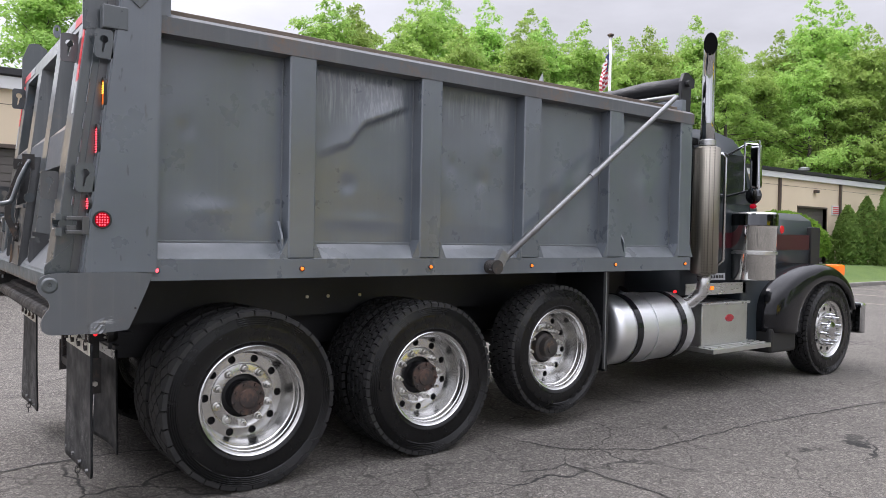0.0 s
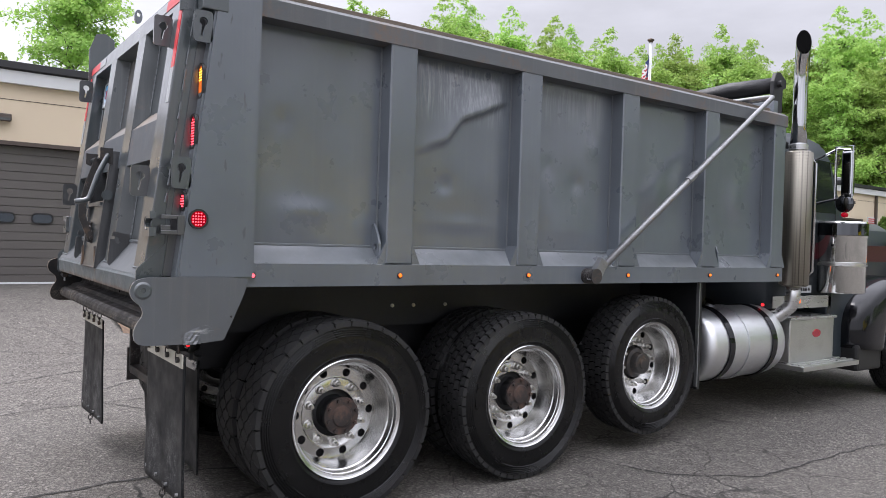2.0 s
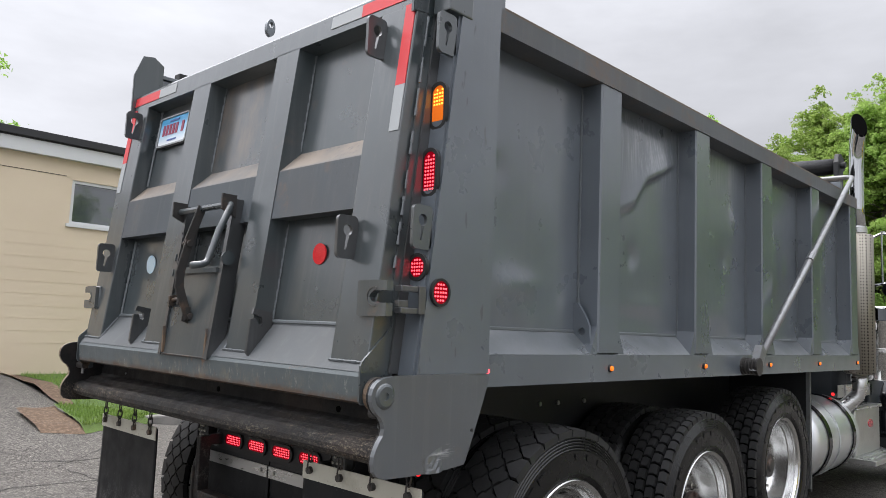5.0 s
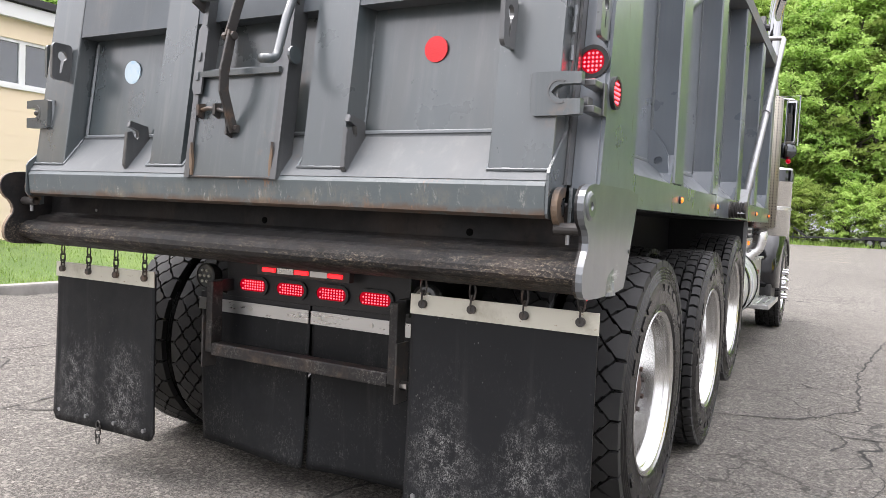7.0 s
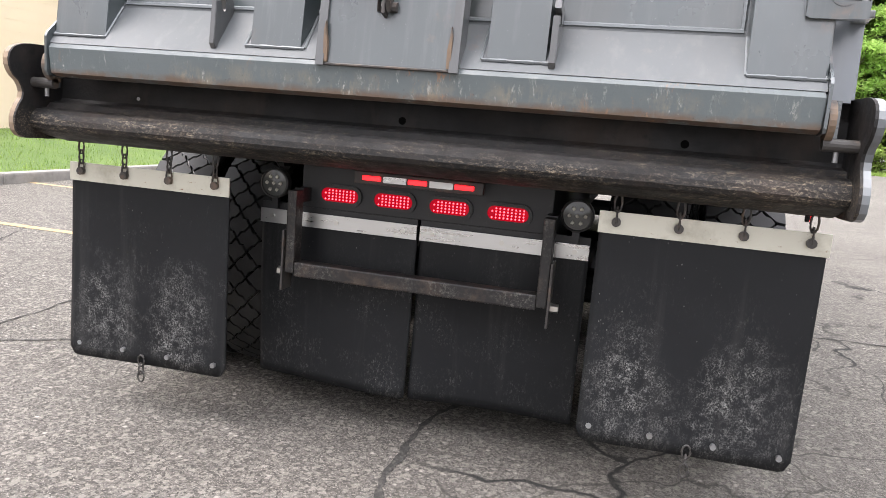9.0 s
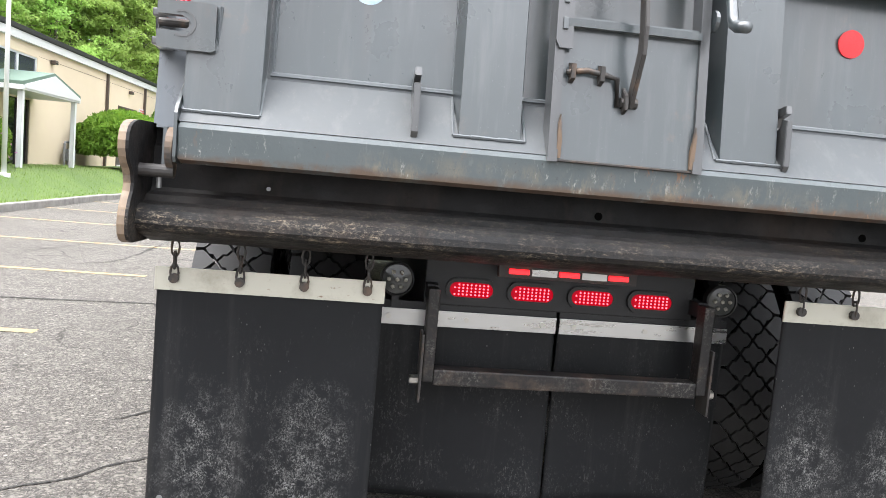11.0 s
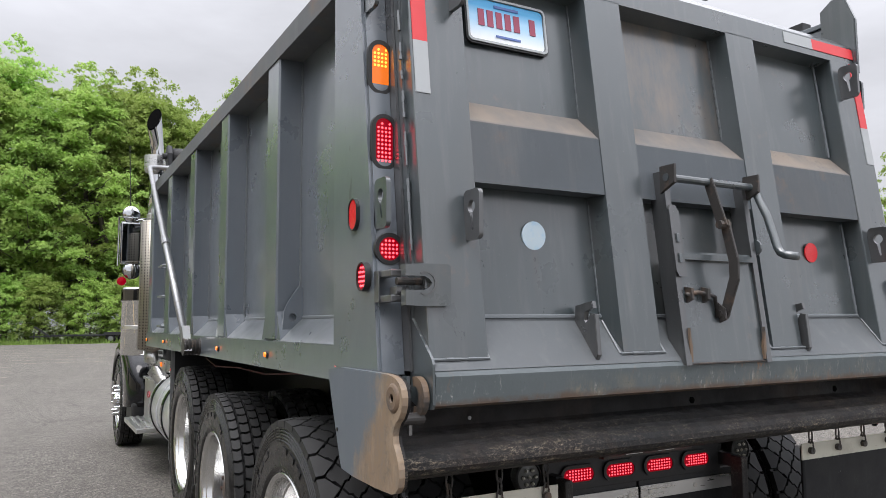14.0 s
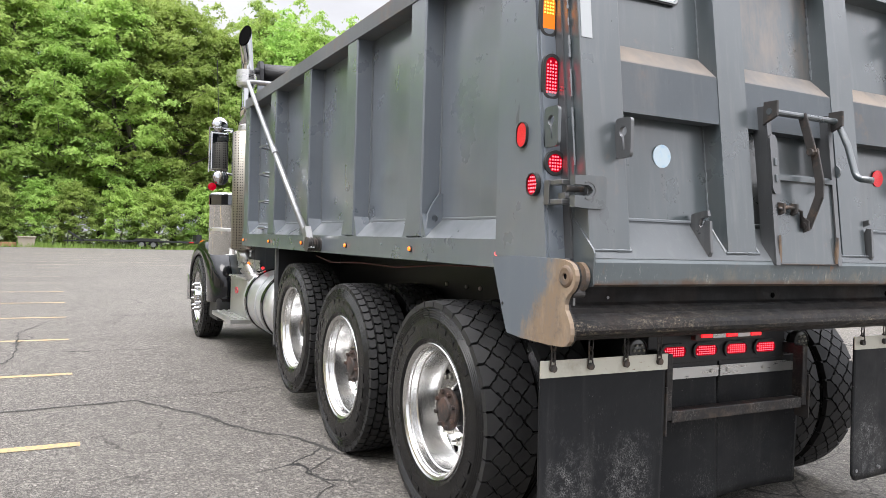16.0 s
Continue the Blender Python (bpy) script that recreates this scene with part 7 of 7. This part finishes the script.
# ---- plants ----
def leaf_cloud(bm, points, size, rnd, up=0.35, face=None):
    """Small bent leaf sprays, two triangles each, at the points given; face holds the way each looks, roughly."""
    for i, p in enumerate(points):
        p = Vector(p)
        nrm = Vector((rnd.gauss(0, 1), rnd.gauss(0, 1), rnd.gauss(0, 1) + up * 2))
        if face:
            nrm = nrm * 0.75 + face[i]
        nrm.normalize()
        t = nrm.orthogonal().normalized()
        t.rotate(Matrix.Rotation(rnd.uniform(0, 6.28), 3, nrm))
        u = nrm.cross(t)
        k = size * rnd.uniform(0.6, 1.3)
        a = bm.verts.new(p - t * k)
        if face:                        # far off, one pointed leaf shape is enough
            bm.faces.new((a, bm.verts.new(p + t * k * 0.7 + u * k * 0.55), bm.verts.new(p + t * k * 0.7 - u * k * 0.55)))
            continue
        b = bm.verts.new(p + u * k * 0.46 - nrm * k * 0.12)
        c = bm.verts.new(p + t * k)
        d = bm.verts.new(p - u * k * 0.46 - nrm * k * 0.12)
        bm.faces.new((a, b, c))
        bm.faces.new((a, c, d))


def leaf_sheet(name, pts, face, size, seed, mat):
    """A crown of loose pointed leaf sprays: one triangle each, at pts, turned roughly the way face says."""
    rg = np.random.default_rng(seed)
    p, f = np.array(pts), np.array(face)
    n = len(p)
    nrm = rg.normal(size=(n, 3)) * 0.55 + f
    nrm /= np.linalg.norm(nrm, axis=1)[:, None]
    t = np.cross(nrm, rg.normal(size=(n, 3)))
    t /= np.linalg.norm(t, axis=1)[:, None] + 1e-6
    u = np.cross(nrm, t)
    k = size * rg.uniform(0.55, 1.35, size=(n, 1))
    co = np.stack((p - t * k, p + t * k * 0.7 + u * k * 0.6, p + t * k * 0.7 - u * k * 0.6), axis=1).reshape(-1, 3)
    me = bpy.data.meshes.new(name)
    me.from_pydata(co.tolist(), [], np.arange(3 * n).reshape(-1, 3).tolist())
    me.materials.append(mat)
    return me


def tree_meshes(seed, height, width, count, size, low=0.22, mat=None, sparse=0.0):
    """The trunk with its limbs, and the crown: domed tiers of leaf sprays round the branches, with gaps between."""
    rnd = random.Random(seed)
    trunk = bmesh.new()

    def limb(p, q, r0, r1, n=7):
        pts = []
        for i in range(6):
            f = i / 5
            w = 0.06 * (q - p).length * math.sin(f * 3.1)
            pts.append(p.lerp(q, f) + Vector((rnd.uniform(-w, w), rnd.uniform(-w, w), 0)))
        b = pipe(pts, [r0 + (r1 - r0) * i / 5 for i in range(6)], n)
        me = bpy.data.meshes.new("t")
        b.to_mesh(me)
        b.free()
        trunk.from_mesh(me)
        bpy.data.meshes.remove(me)
    limb(Vector((0, 0, -0.1)), Vector((rnd.uniform(-0.4, 0.4), rnd.uniform(-0.4, 0.4), height * 0.86)), height * 0.014, height * 0.003, 9)
    tiers = []
    nb = 56
    for i in range(nb):
        f = low + (0.96 - low) * (i / nb)
        a = i * 2.399 + rnd.uniform(-0.5, 0.5)
        g = (f - low) / (1.0 - low)
        reach = width * (0.66 + 0.34 * math.sin(math.pi * min(1.0, g + 0.22))) * (1.0 if g < 0.55 else max(0.16, 1 - (g - 0.55) * 1.9)) * rnd.uniform(0.66, 1.12)
        p = Vector((0, 0, height * f * 0.90))
        q = p + Vector((reach * math.cos(a), reach * math.sin(a), reach * rnd.uniform(0.05, 0.50)))
        limb(p, q, height * 0.0042 * (1.2 - f), 0.010, 5)
        for k in range(6):
            c = p.lerp(q, 0.36 + 0.68 * (k + rnd.random() * 0.8) / 6)
            tiers.append((c + Vector((rnd.gauss(0, 0.42), rnd.gauss(0, 0.42), rnd.gauss(0, 0.30))), width * rnd.uniform(0.08, 0.19)))
    for i in range(26):
        g = i / 26
        tiers.append((Vector((rnd.gauss(0, 0.30), rnd.gauss(0, 0.30), 0)) * width * (1 - g) + Vector((0, 0, height * (0.74 + 0.25 * g))), width * rnd.uniform(0.07, 0.15) * (1.1 - 0.5 * g)))
    tiers = [c for c in tiers if rnd.random() >= sparse]
    weight = sum(r * r for c, r in tiers)
    pts, face = [], []
    for c, r in tiers:
        lean = Vector((c.x, c.y, 0)) * (0.9 / width)
        bend = rnd.uniform(0, 6.28)
        for i in range(int(count * r * r / weight)):
            a, q = rnd.uniform(0, 6.283), math.sqrt(rnd.random())
            q *= 1 + 0.35 * math.sin(3 * a + bend) + 0.2 * math.sin(7 * a - bend)
            d = Vector((q * math.cos(a), q * math.sin(a), 0.42 * (1 - q * q) + rnd.gauss(-0.06, 0.16)))
            face.append(tuple(lean * 0.7 + Vector((0.5 * d.x, 0.5 * d.y, 0.75))))
            pts.append(tuple(c + d * r))
    return finish(trunk, "trunk", BARK, True), leaf_sheet("crown", pts, face, size, seed, mat or LEAF)


def finish_leaves(bm, name, mat):
    me = bpy.data.meshes.new(name)
    bm.to_mesh(me)
    bm.free()
    me.materials.append(mat)
    return me


def plant_tree(meshes, place_, label, group="", turn=0.0, scale=1.0, name="tree", category="tree"):
    ob = new(name)
    ob.empty_display_size = 0.3
    for nm, me in zip(("trunk", "crown"), meshes):
        c = new(nm, me)
        c.parent = ob
    ob.matrix_basis = Matrix.Translation(place_) @ Matrix.Rotation(turn, 4, "Z") @ Matrix.Diagonal((scale, scale, scale, 1))
    return tagged(ob, label, category, group)


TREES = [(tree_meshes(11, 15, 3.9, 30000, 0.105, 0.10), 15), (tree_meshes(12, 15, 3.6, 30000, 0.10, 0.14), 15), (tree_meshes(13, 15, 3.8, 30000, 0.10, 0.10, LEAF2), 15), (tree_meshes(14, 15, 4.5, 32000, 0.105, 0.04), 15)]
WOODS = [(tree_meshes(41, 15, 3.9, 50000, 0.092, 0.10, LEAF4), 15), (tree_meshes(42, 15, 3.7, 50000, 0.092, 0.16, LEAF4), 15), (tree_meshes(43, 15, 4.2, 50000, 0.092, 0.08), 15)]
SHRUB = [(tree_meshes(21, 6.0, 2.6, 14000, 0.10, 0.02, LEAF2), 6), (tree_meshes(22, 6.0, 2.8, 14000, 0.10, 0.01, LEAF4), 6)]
THIN = tree_meshes(31, 13, 2.6, 9000, 0.10, 0.20, LEAF2, 0.25)
rnd = random.Random(77)


def row(x0, y0, x1, y1, n, jitter, kinds, label, group, h0=12.0, h1=15.0):
    """Trees along a line, h0 high at its start and h1 at its end, give or take a twelfth."""
    for i in range(n):
        f = (i + 0.5) / n
        p = (x0 + (x1 - x0) * f + rnd.uniform(-jitter, jitter), y0 + (y1 - y0) * f + rnd.uniform(-jitter, jitter), -0.05)
        meshes, tall = rnd.choice(kinds)
        plant_tree(meshes, p, label, group, rnd.uniform(0, 6.28), (h0 + (h1 - h0) * f) * rnd.uniform(0.92, 1.08) / tall)


G = "leafy spring tree with bright green crown at the wood's edge"
row(15, 29, 42, 27, 10, 0.8, TREES, G, "trees behind the building", 13.2, 15.4)
row(20, 35, 50, 34, 9, 1.5, TREES, G, "trees behind the building", 16.4, 19.4)
row(43, 25, 62, 17, 7, 1.0, TREES, G, "trees behind the building", 14.8, 17.8)
row(48, 34, 68, 26, 6, 1.5, TREES, G, "trees behind the building", 18.2, 22.5)
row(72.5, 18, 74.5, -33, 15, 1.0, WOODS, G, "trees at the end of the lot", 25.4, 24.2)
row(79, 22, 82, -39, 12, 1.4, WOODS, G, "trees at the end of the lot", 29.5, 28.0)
row(66.2, 18, 67.5, -31, 16, 0.5, SHRUB, "dense green shrub under the trees", "undergrowth", 5.0, 6.5)
row(40, -36, 72, -34, 6, 2.5, TREES, G, "trees beyond the lot", 13.0, 16.0)
for p, sc in (((22, -42, 0), 1.0), ((25.5, -41, 0), 0.95), ((29, -44, 0), 1.1), ((17, -46, 0), 0.9), ((20, -44, 0), 1.05), ((34, -41, 0), 0.9), ((14, -43, 0), 0.95)):
    plant_tree(THIN, p, "slender tree with thin new leaves", "trees beyond the lot", sc * 3, sc)
row(10, -54, 44, -50, 8, 2.0, TREES, G, "trees beyond the lot", 11.0, 12.5)
for p, h, i in (((4.0, 26.3, 0), 12.6, 3), ((-0.6, 27.5, 0), 12.0, 1)):
    plant_tree(TREES[i][0], p, G, "trees behind the building", 2.0 * i, h / 15)


def shell_plant(name, place_, rx, ry, z0, z1, count, size, mat, label, category, shape, extra=None, trunk=None, seed=1):
    rnd2 = random.Random(seed)
    ob = thing(name, place_, label, category)
    bm = bmesh.new()
    pts = []
    while len(pts) < count:
        a, f = rnd2.uniform(0, 6.283), rnd2.random()
        r = shape(f) * (0.72 + 0.28 * rnd2.random() ** 0.5) * (1 + 0.10 * noise.noise((3 * math.cos(a), 3 * math.sin(a), f * 4 + seed)))
        pts.append((place_[0] + rx * r * math.cos(a), place_[1] + ry * r * math.sin(a), z0 + (z1 - z0) * f))
    leaf_cloud(bm, pts, size, rnd2, 0.15)
    part("foliage", finish_leaves(bm, "foliage", mat), None, ob)
    core = bmesh.new()
    bmesh.ops.create_icosphere(core, subdivisions=3, radius=1, matrix=Matrix.Translation((place_[0], place_[1], (z0 + z1) / 2)) @ Matrix.Diagonal((rx * 0.62, ry * 0.62, (z1 - z0) * 0.40, 1)))
    part("inner_core", core, mat, ob)
    if trunk:
        part("trunk", R((place_[0], place_[1], place_[2] - 0.1), (place_[0], place_[1], z0 + 0.4), trunk, 10), BARK, ob)
    if extra:
        extra(ob, pts, rnd2)
    return ob


def blossoms(ob, pts, rnd2):
    bm = bmesh.new()
    for p in rnd2.sample(pts, 26):
        leaf_cloud(bm, [tuple(Vector(p) + Vector((rnd2.gauss(0, 0.05), rnd2.gauss(0, 0.05), rnd2.gauss(0.02, 0.05)))) for i in range(26)], 0.05, rnd2)
    part("blossoms", finish_leaves(bm, "blossoms", PETAL), None, ob, "pink blossom clusters")


shell_plant("rhododendron", (15.9, 9.35, 0.5), 1.2, 0.75, 0.5, 1.95, 4200, 0.07, LEAF3, "flowering rhododendron bush with pink blossoms by the wall", "bush", lambda f: math.sqrt(max(0.02, 1 - (2 * f - 0.9) ** 2 * 0.82)), blossoms, None, 5)
shell_plant("weeping_tree", (24.6, 8.6, 0.6), 2.0, 1.75, 1.05, 2.56, 9000, 0.11, LEAF3, "mushroom-shaped weeping tree clipped low on the lawn", "tree", lambda f: math.sqrt(max(0.03, 1 - f ** 2.2)) * (0.86 + 0.14 * f), None, 0.10, 7)
for i, (x, y, h) in enumerate(((31.2, 9.3, 2.6), (32.2, 9.0, 3.0), (33.4, 8.6, 3.7), (34.5, 8.2, 3.8), (35.7, 7.8, 3.7), (36.9, 7.4, 3.8), (38.2, 7.0, 3.6), (39.4, 6.6, 3.5))):
    ob = shell_plant("arborvitae", (x, y, 0.45), 0.72, 0.72, 0.45, 0.45 + h, 2200, 0.10, CEDAR, "tall narrow clipped arborvitae of the hedge", "evergreen", lambda f: (1 - f ** 2.6) * 0.95 + 0.04, None, None, 40 + i)
    ob["group"] = "arborvitae hedge"
bm = B(30.5, 41, 6.25, 6.45, 0, 0.36, 0.03)
tagged(part("retaining_kerb", bm, KERB), "low stone edging under the hedge", "edging", kind="structure")

# grass blades near the kerb, mostly hidden further up
random.seed(9)
bm = bmesh.new()
for i in range(16000):
    x = 2.45 + 22 * random.random() ** 1.6
    y = 6.9 + 3.1 * random.random() ** 1.3
    z = max(lawn_z(x, y), drive_z(x, y) + 0.03)
    if i < 2500:
        x = random.uniform(2.0, 3.0)
        y = random.uniform(6.05 + 0.62 * (x - 1.95), 7.1)
        z = drive_z(x, y) + 0.085
    a, h = random.uniform(0, 6.28), random.uniform(0.03, 0.075)
    w = 0.006
    p = [(x - w * math.cos(a), y - w * math.sin(a), z - 0.01), (x + w * math.cos(a), y + w * math.sin(a), z - 0.01), (x + random.uniform(-0.03, 0.03), y + random.uniform(-0.03, 0.03), z + h)]
    bm.faces.new([bm.verts.new(c) for c in p])
tagged(part("grass", finish_leaves(bm, "grass", GRASS), None), "short mown green grass blades", "grass", kind="stuff")
bm = bmesh.new()
for i in range(9000):
    x, y = 61.2 + 5.5 * random.random(), random.uniform(-34, 18)
    a, h = random.uniform(0, 6.28), random.uniform(0.15, 0.5)
    w = 0.03
    p = [(x - w * math.cos(a), y - w * math.sin(a), -0.06), (x + w * math.cos(a), y + w * math.sin(a), -0.06), (x + random.uniform(-0.15, 0.15), y + random.uniform(-0.15, 0.15), h)]
    bm.faces.new([bm.verts.new(c) for c in p])
tagged(part("tall_grass", finish_leaves(bm, "tall_grass", GRASS), None), "rough grass verge at the lot's far edge", "grass", kind="stuff")

# ---- flagpole ----
fp = thing("flagpole", (15.02, 8.2, 0.5), "white flagpole with a limp striped flag on the lawn", "flagpole")
part("pole", R((15.02, 8.2, 0.4), (15.02, 8.2, 7.0), 0.055, 16, 0.035), WHITEPAINT, fp, "", True)
part("finial", lathe([(0.0, 7.0), (0.05, 7.0), (0.06, 7.03), (0.09, 7.05), (0.09, 7.08), (0.03, 7.11), (0, 7.12)], (15.02, 8.2, 0), 16, "z"), RUST, fp)
part("pole_foot", R((15.02, 8.2, 0.42), (15.02, 8.2, 0.55), 0.13, 18), WHITEPAINT, fp)
k = Mat("striped_cloth", (0.62, 0.60, 0.60), 0.8)
wv = k.n.new("ShaderNodeTexWave")
wv.inputs["Scale"].default_value = 1.0
uvn = k.n.new("ShaderNodeUVMap")
sepu = k.n.new("ShaderNodeSeparateXYZ")
k.l.new(uvn.outputs[0], sepu.inputs[0])
k.mix(k.ramp(k.times(k.times(sepu.outputs[1], 6.5), 1.0, "MODULO"), 0.49, 0.51), (0.42, 0.035, 0.05))
k.mix(k.times(k.ramp(sepu.outputs[0], 0.41, 0.39), k.ramp(sepu.outputs[1], 0.46, 0.47)), (0.03, 0.045, 0.14))
CLOTH = k.m
bm = bmesh.new()
uvl = bm.loops.layers.uv.new("UVMap")
vs, n, m = [], 30, 26
for i in range(n + 1):
    r = []
    u = i / n
    for j in range(m + 1):
        v = j / m
        fold = 0.09 * math.sin(u * 17 + 2 * v) * (0.3 + 0.7 * u)
        x = 15.02 - 0.05 - 0.30 * u - 0.06 * math.sin(v * 5) * u
        y = 8.2 + fold
        z = 6.72 - 0.95 * (1 - v) - 0.62 * u ** 0.8 * (0.55 + 0.45 * v)
        r.append(bm.verts.new((x, y, z)))
    vs.append(r)
for i in range(n):
    for j in range(m):
        f = bm.faces.new((vs[i][j], vs[i + 1][j], vs[i + 1][j + 1], vs[i][j + 1]))
        for lp, (a, b) in zip(f.loops, ((i, j), (i + 1, j), (i + 1, j + 1), (i, j + 1))):
            lp[uvl].uv = (a / n, b / m)
part("flag", bm, CLOTH, fp, "red and white striped flag with a dark blue corner", True)

# ---- far end of the lot: trailer, planter ----
tr = thing("flatbed_trailer", (63, -3.5, 0), "low black flatbed utility trailer parked at the far edge", "trailer")
part("deck", B(62.2, 64.2, -7.5, 1.0, 0.55, 0.68, 0.01), BLACK, tr)
part("tongue", prism([(62.9, 1.0), (63.5, 1.0), (63.25, 2.4), (63.15, 2.4)], "z", 0.5, 0.6), BLACK, tr)
part("jack", R((63.2, 2.1, 0.0), (63.2, 2.1, 0.95), 0.05, 10), BLACK, tr)
part("ramp", B(62.3, 64.1, -7.9, -7.5, 0.5, 1.25), BLACK, tr)
for y in (-3.2, -4.1):
    w = part("wheel", lathe([(0.0, 0.1), (0.18, 0.1), (0.2, 0.06), (0.2, 0.0)], (62.2, y, 0.36), 20, "x", -1), GALV, tr)
    part("tyre", lathe([(0.2, -0.1), (0.33, -0.1), (0.37, -0.05), (0.37, 0.06), (0.33, 0.1), (0.2, 0.1)], (62.2, y, 0.36), 24, "x", -1), RUBBER, w)
part("wheel_fender", prism([(-4.62, 0.62), (-4.62, 0.80), (-4.4, 0.86), (-2.9, 0.86), (-2.68, 0.80), (-2.68, 0.62)], "x", 62.0, 62.35), BLACK, tr)
part("gooseneck", prism([(1.0, 0.6), (1.2, 0.6), (2.2, 1.3), (2.0, 1.35)], "x", 63.1, 63.3), BLACK, tr)
part("tail_reflector", B(62.18, 62.2, -7.3, -6.9, 0.56, 0.64), REDFLEX, tr)
pb = thing("planter", (62.6, 4.9, 0), "square pale concrete planter at the lot's edge", "planter")
part("planter_wall", prism([(4.40, 0), (5.40, 0), (5.5, 0.72), (4.3, 0.72)], "x", 62.0, 63.1), PLANTERMAT, pb)
part("planter_rim", B(61.9, 63.2, 4.25, 5.55, 0.72, 0.80, 0.02), PLANTERMAT, pb)
lg = thing("log", (62.6, 8.5, 0), "fallen brown timber beam beside the planter", "log")
part("timber", B(62.4, 62.8, 5.6, 11.5, 0.0, 0.34, 0.04), LOGWOOD, lg)

# ---- yellow lorry across the lot ----
yt = thing("yellow_truck", (12.0, -18.5, 0), "bright yellow semi tractor with roof fairing parked across the lot", "truck")
YM = pose(12.0, -18.5, 0, 0, 0, 50) @ Matrix.Diagonal((1.08, 1.08, 1.08, 1))
k = Mat("yellow_cab_paint", (0.78, 0.62, 0.03), 0.2)
k.mix(k.ramp(k.noise(1.2, 4), 0.4, 0.8, 0, 0.3), (0.70, 0.55, 0.03))
YEL = k.m


def yp(name, bm, mat, parent=yt, label=""):
    bm.transform(YM)
    return part(name, bm, mat, parent, label)


ycab = yp("cab_body", prism([(-3.2, 1.0), (1.3, 1.0), (1.3, 1.9), (0.75, 2.0), (0.35, 2.9), (0.1, 3.05), (-3.2, 3.05)], "y", -1.15, 1.15, 0.06), YEL)
yp("roof_fairing", prism([(-3.2, 3.05), (0.1, 3.05), (-0.4, 3.35), (-1.6, 3.9), (-2.4, 4.05), (-3.2, 4.05)], "y", -1.1, 1.1, 0.1), YEL, yt, "swept yellow roof fairing")
yp("hood", prism([(1.3, 0.9), (3.0, 0.85), (3.1, 1.4), (2.8, 1.75), (1.3, 2.0)], "y", -0.95, 0.95, 0.08), YEL)
yp("visor", prism([(0.08, 2.95), (0.62, 2.72), (0.66, 2.82), (0.12, 3.1)], "y", -1.12, 1.12, 0.02), WHITEPAINT)
yp("windshield", prism([(0.72, 2.05), (0.78, 2.05), (0.44, 2.85), (0.38, 2.85)], "y", -1.0, 1.0), GLASS, ycab)
for s in (-1, 1):
    yp("side_window", prism([(-0.75, 2.0), (0.5, 2.0), (0.22, 2.75), (-0.75, 2.75)], "y", s * 1.15, s * 1.165), GLASS, ycab)
    yp("fender", prism([(-0.35, 1.0), (-0.25, 1.15), (0.2, 1.35), (1.4, 1.35), (2.9, 1.2), (2.9, 0.7), (1.45, 0.7), (1.35, 1.0), (1.05, 1.16), (0.45, 1.16), (0.15, 1.0)], "y", s * 0.95, s * 1.25, 0.06), YEL)
    yp("fuel_tank", lathe([(0.0, -2.6), (0.3, -2.6), (0.32, -2.55), (0.32, -1.0), (0.3, -0.95), (0, -0.95)], (0, s * 0.85, 0.75), 24, "x"), TANK)
    yp("mirror", B(0.55, 0.65, s * 1.3, s * 1.5, 2.0, 2.6, 0.03), RUBBERBLACK)
    yp("door_handle", B(-0.6, -0.4, s * 1.15, s * 1.18, 1.75, 1.8), RUBBERBLACK)
    for x in (0.75, -4.0, -5.3):
        w = yp("wheel", lathe([(0.0, 0.10), (0.15, 0.12), (0.28, 0.08), (0.32, 0.12), (0.33, 0.0)], (x, s * 1.05, 0.52), 28, "y", s), ALU)
        yp("tyre", lathe([(0.32, -0.13), (0.46, -0.14), (0.52, -0.10), (0.52, 0.10), (0.46, 0.14), (0.32, 0.12)], (x, s * 1.05, 0.52), 32, "y", s), RUBBER, w)
yp("frame", B(-6.0, 2.5, -0.45, 0.45, 0.7, 0.95), BLACK)
yp("bumper", B(2.95, 3.15, -1.2, 1.2, 0.4, 0.75, 0.04), CHROME)

# ---- dark ribbed trailer behind the yellow lorry ----
dt = thing("box_trailer", (20.5, -24.5, 0), "dark grey ribbed trailer parked behind the yellow lorry", "trailer")
DM = pose(20.5, -24.5, 0, 0, 0, 50)


def dp(name, bm, mat, parent=dt):
    bm.transform(DM)
    return part(name, bm, mat, parent)


dbody = dp("body", B(-9.0, 1.0, -1.25, 1.25, 1.0, 4.05, 0.03), BLACK)
for i in range(14):
    z = 1.15 + 0.205 * i
    dp("rib", B(-9.02, 1.02, 1.25, 1.30, z, z + 0.10, 0.015), RUBBERBLACK, dbody)
    dp("rib", B(1.0, 1.05, -1.2, 1.2, z, z + 0.10, 0.015), RUBBERBLACK, dbody)
for x in (-7.6, -6.4):
    for s in (-1, 1):
        w = dp("wheel", lathe([(0.0, 0.10), (0.15, 0.12), (0.28, 0.08), (0.32, 0.12), (0.33, 0.0)], (x, s * 1.05, 0.52), 24, "y", s), GALV)
        dp("tyre", lathe([(0.32, -0.13), (0.46, -0.14), (0.52, -0.10), (0.52, 0.10), (0.46, 0.14), (0.32, 0.12)], (x, s * 1.05, 0.52), 28, "y", s), RUBBER, w)
dp("landing_leg", B(-0.6, -0.45, -0.9, -0.75, 0.0, 1.0, 0.01), BLACK)
dp("landing_leg", B(-0.6, -0.45, 0.75, 0.9, 0.0, 1.0, 0.01), BLACK)
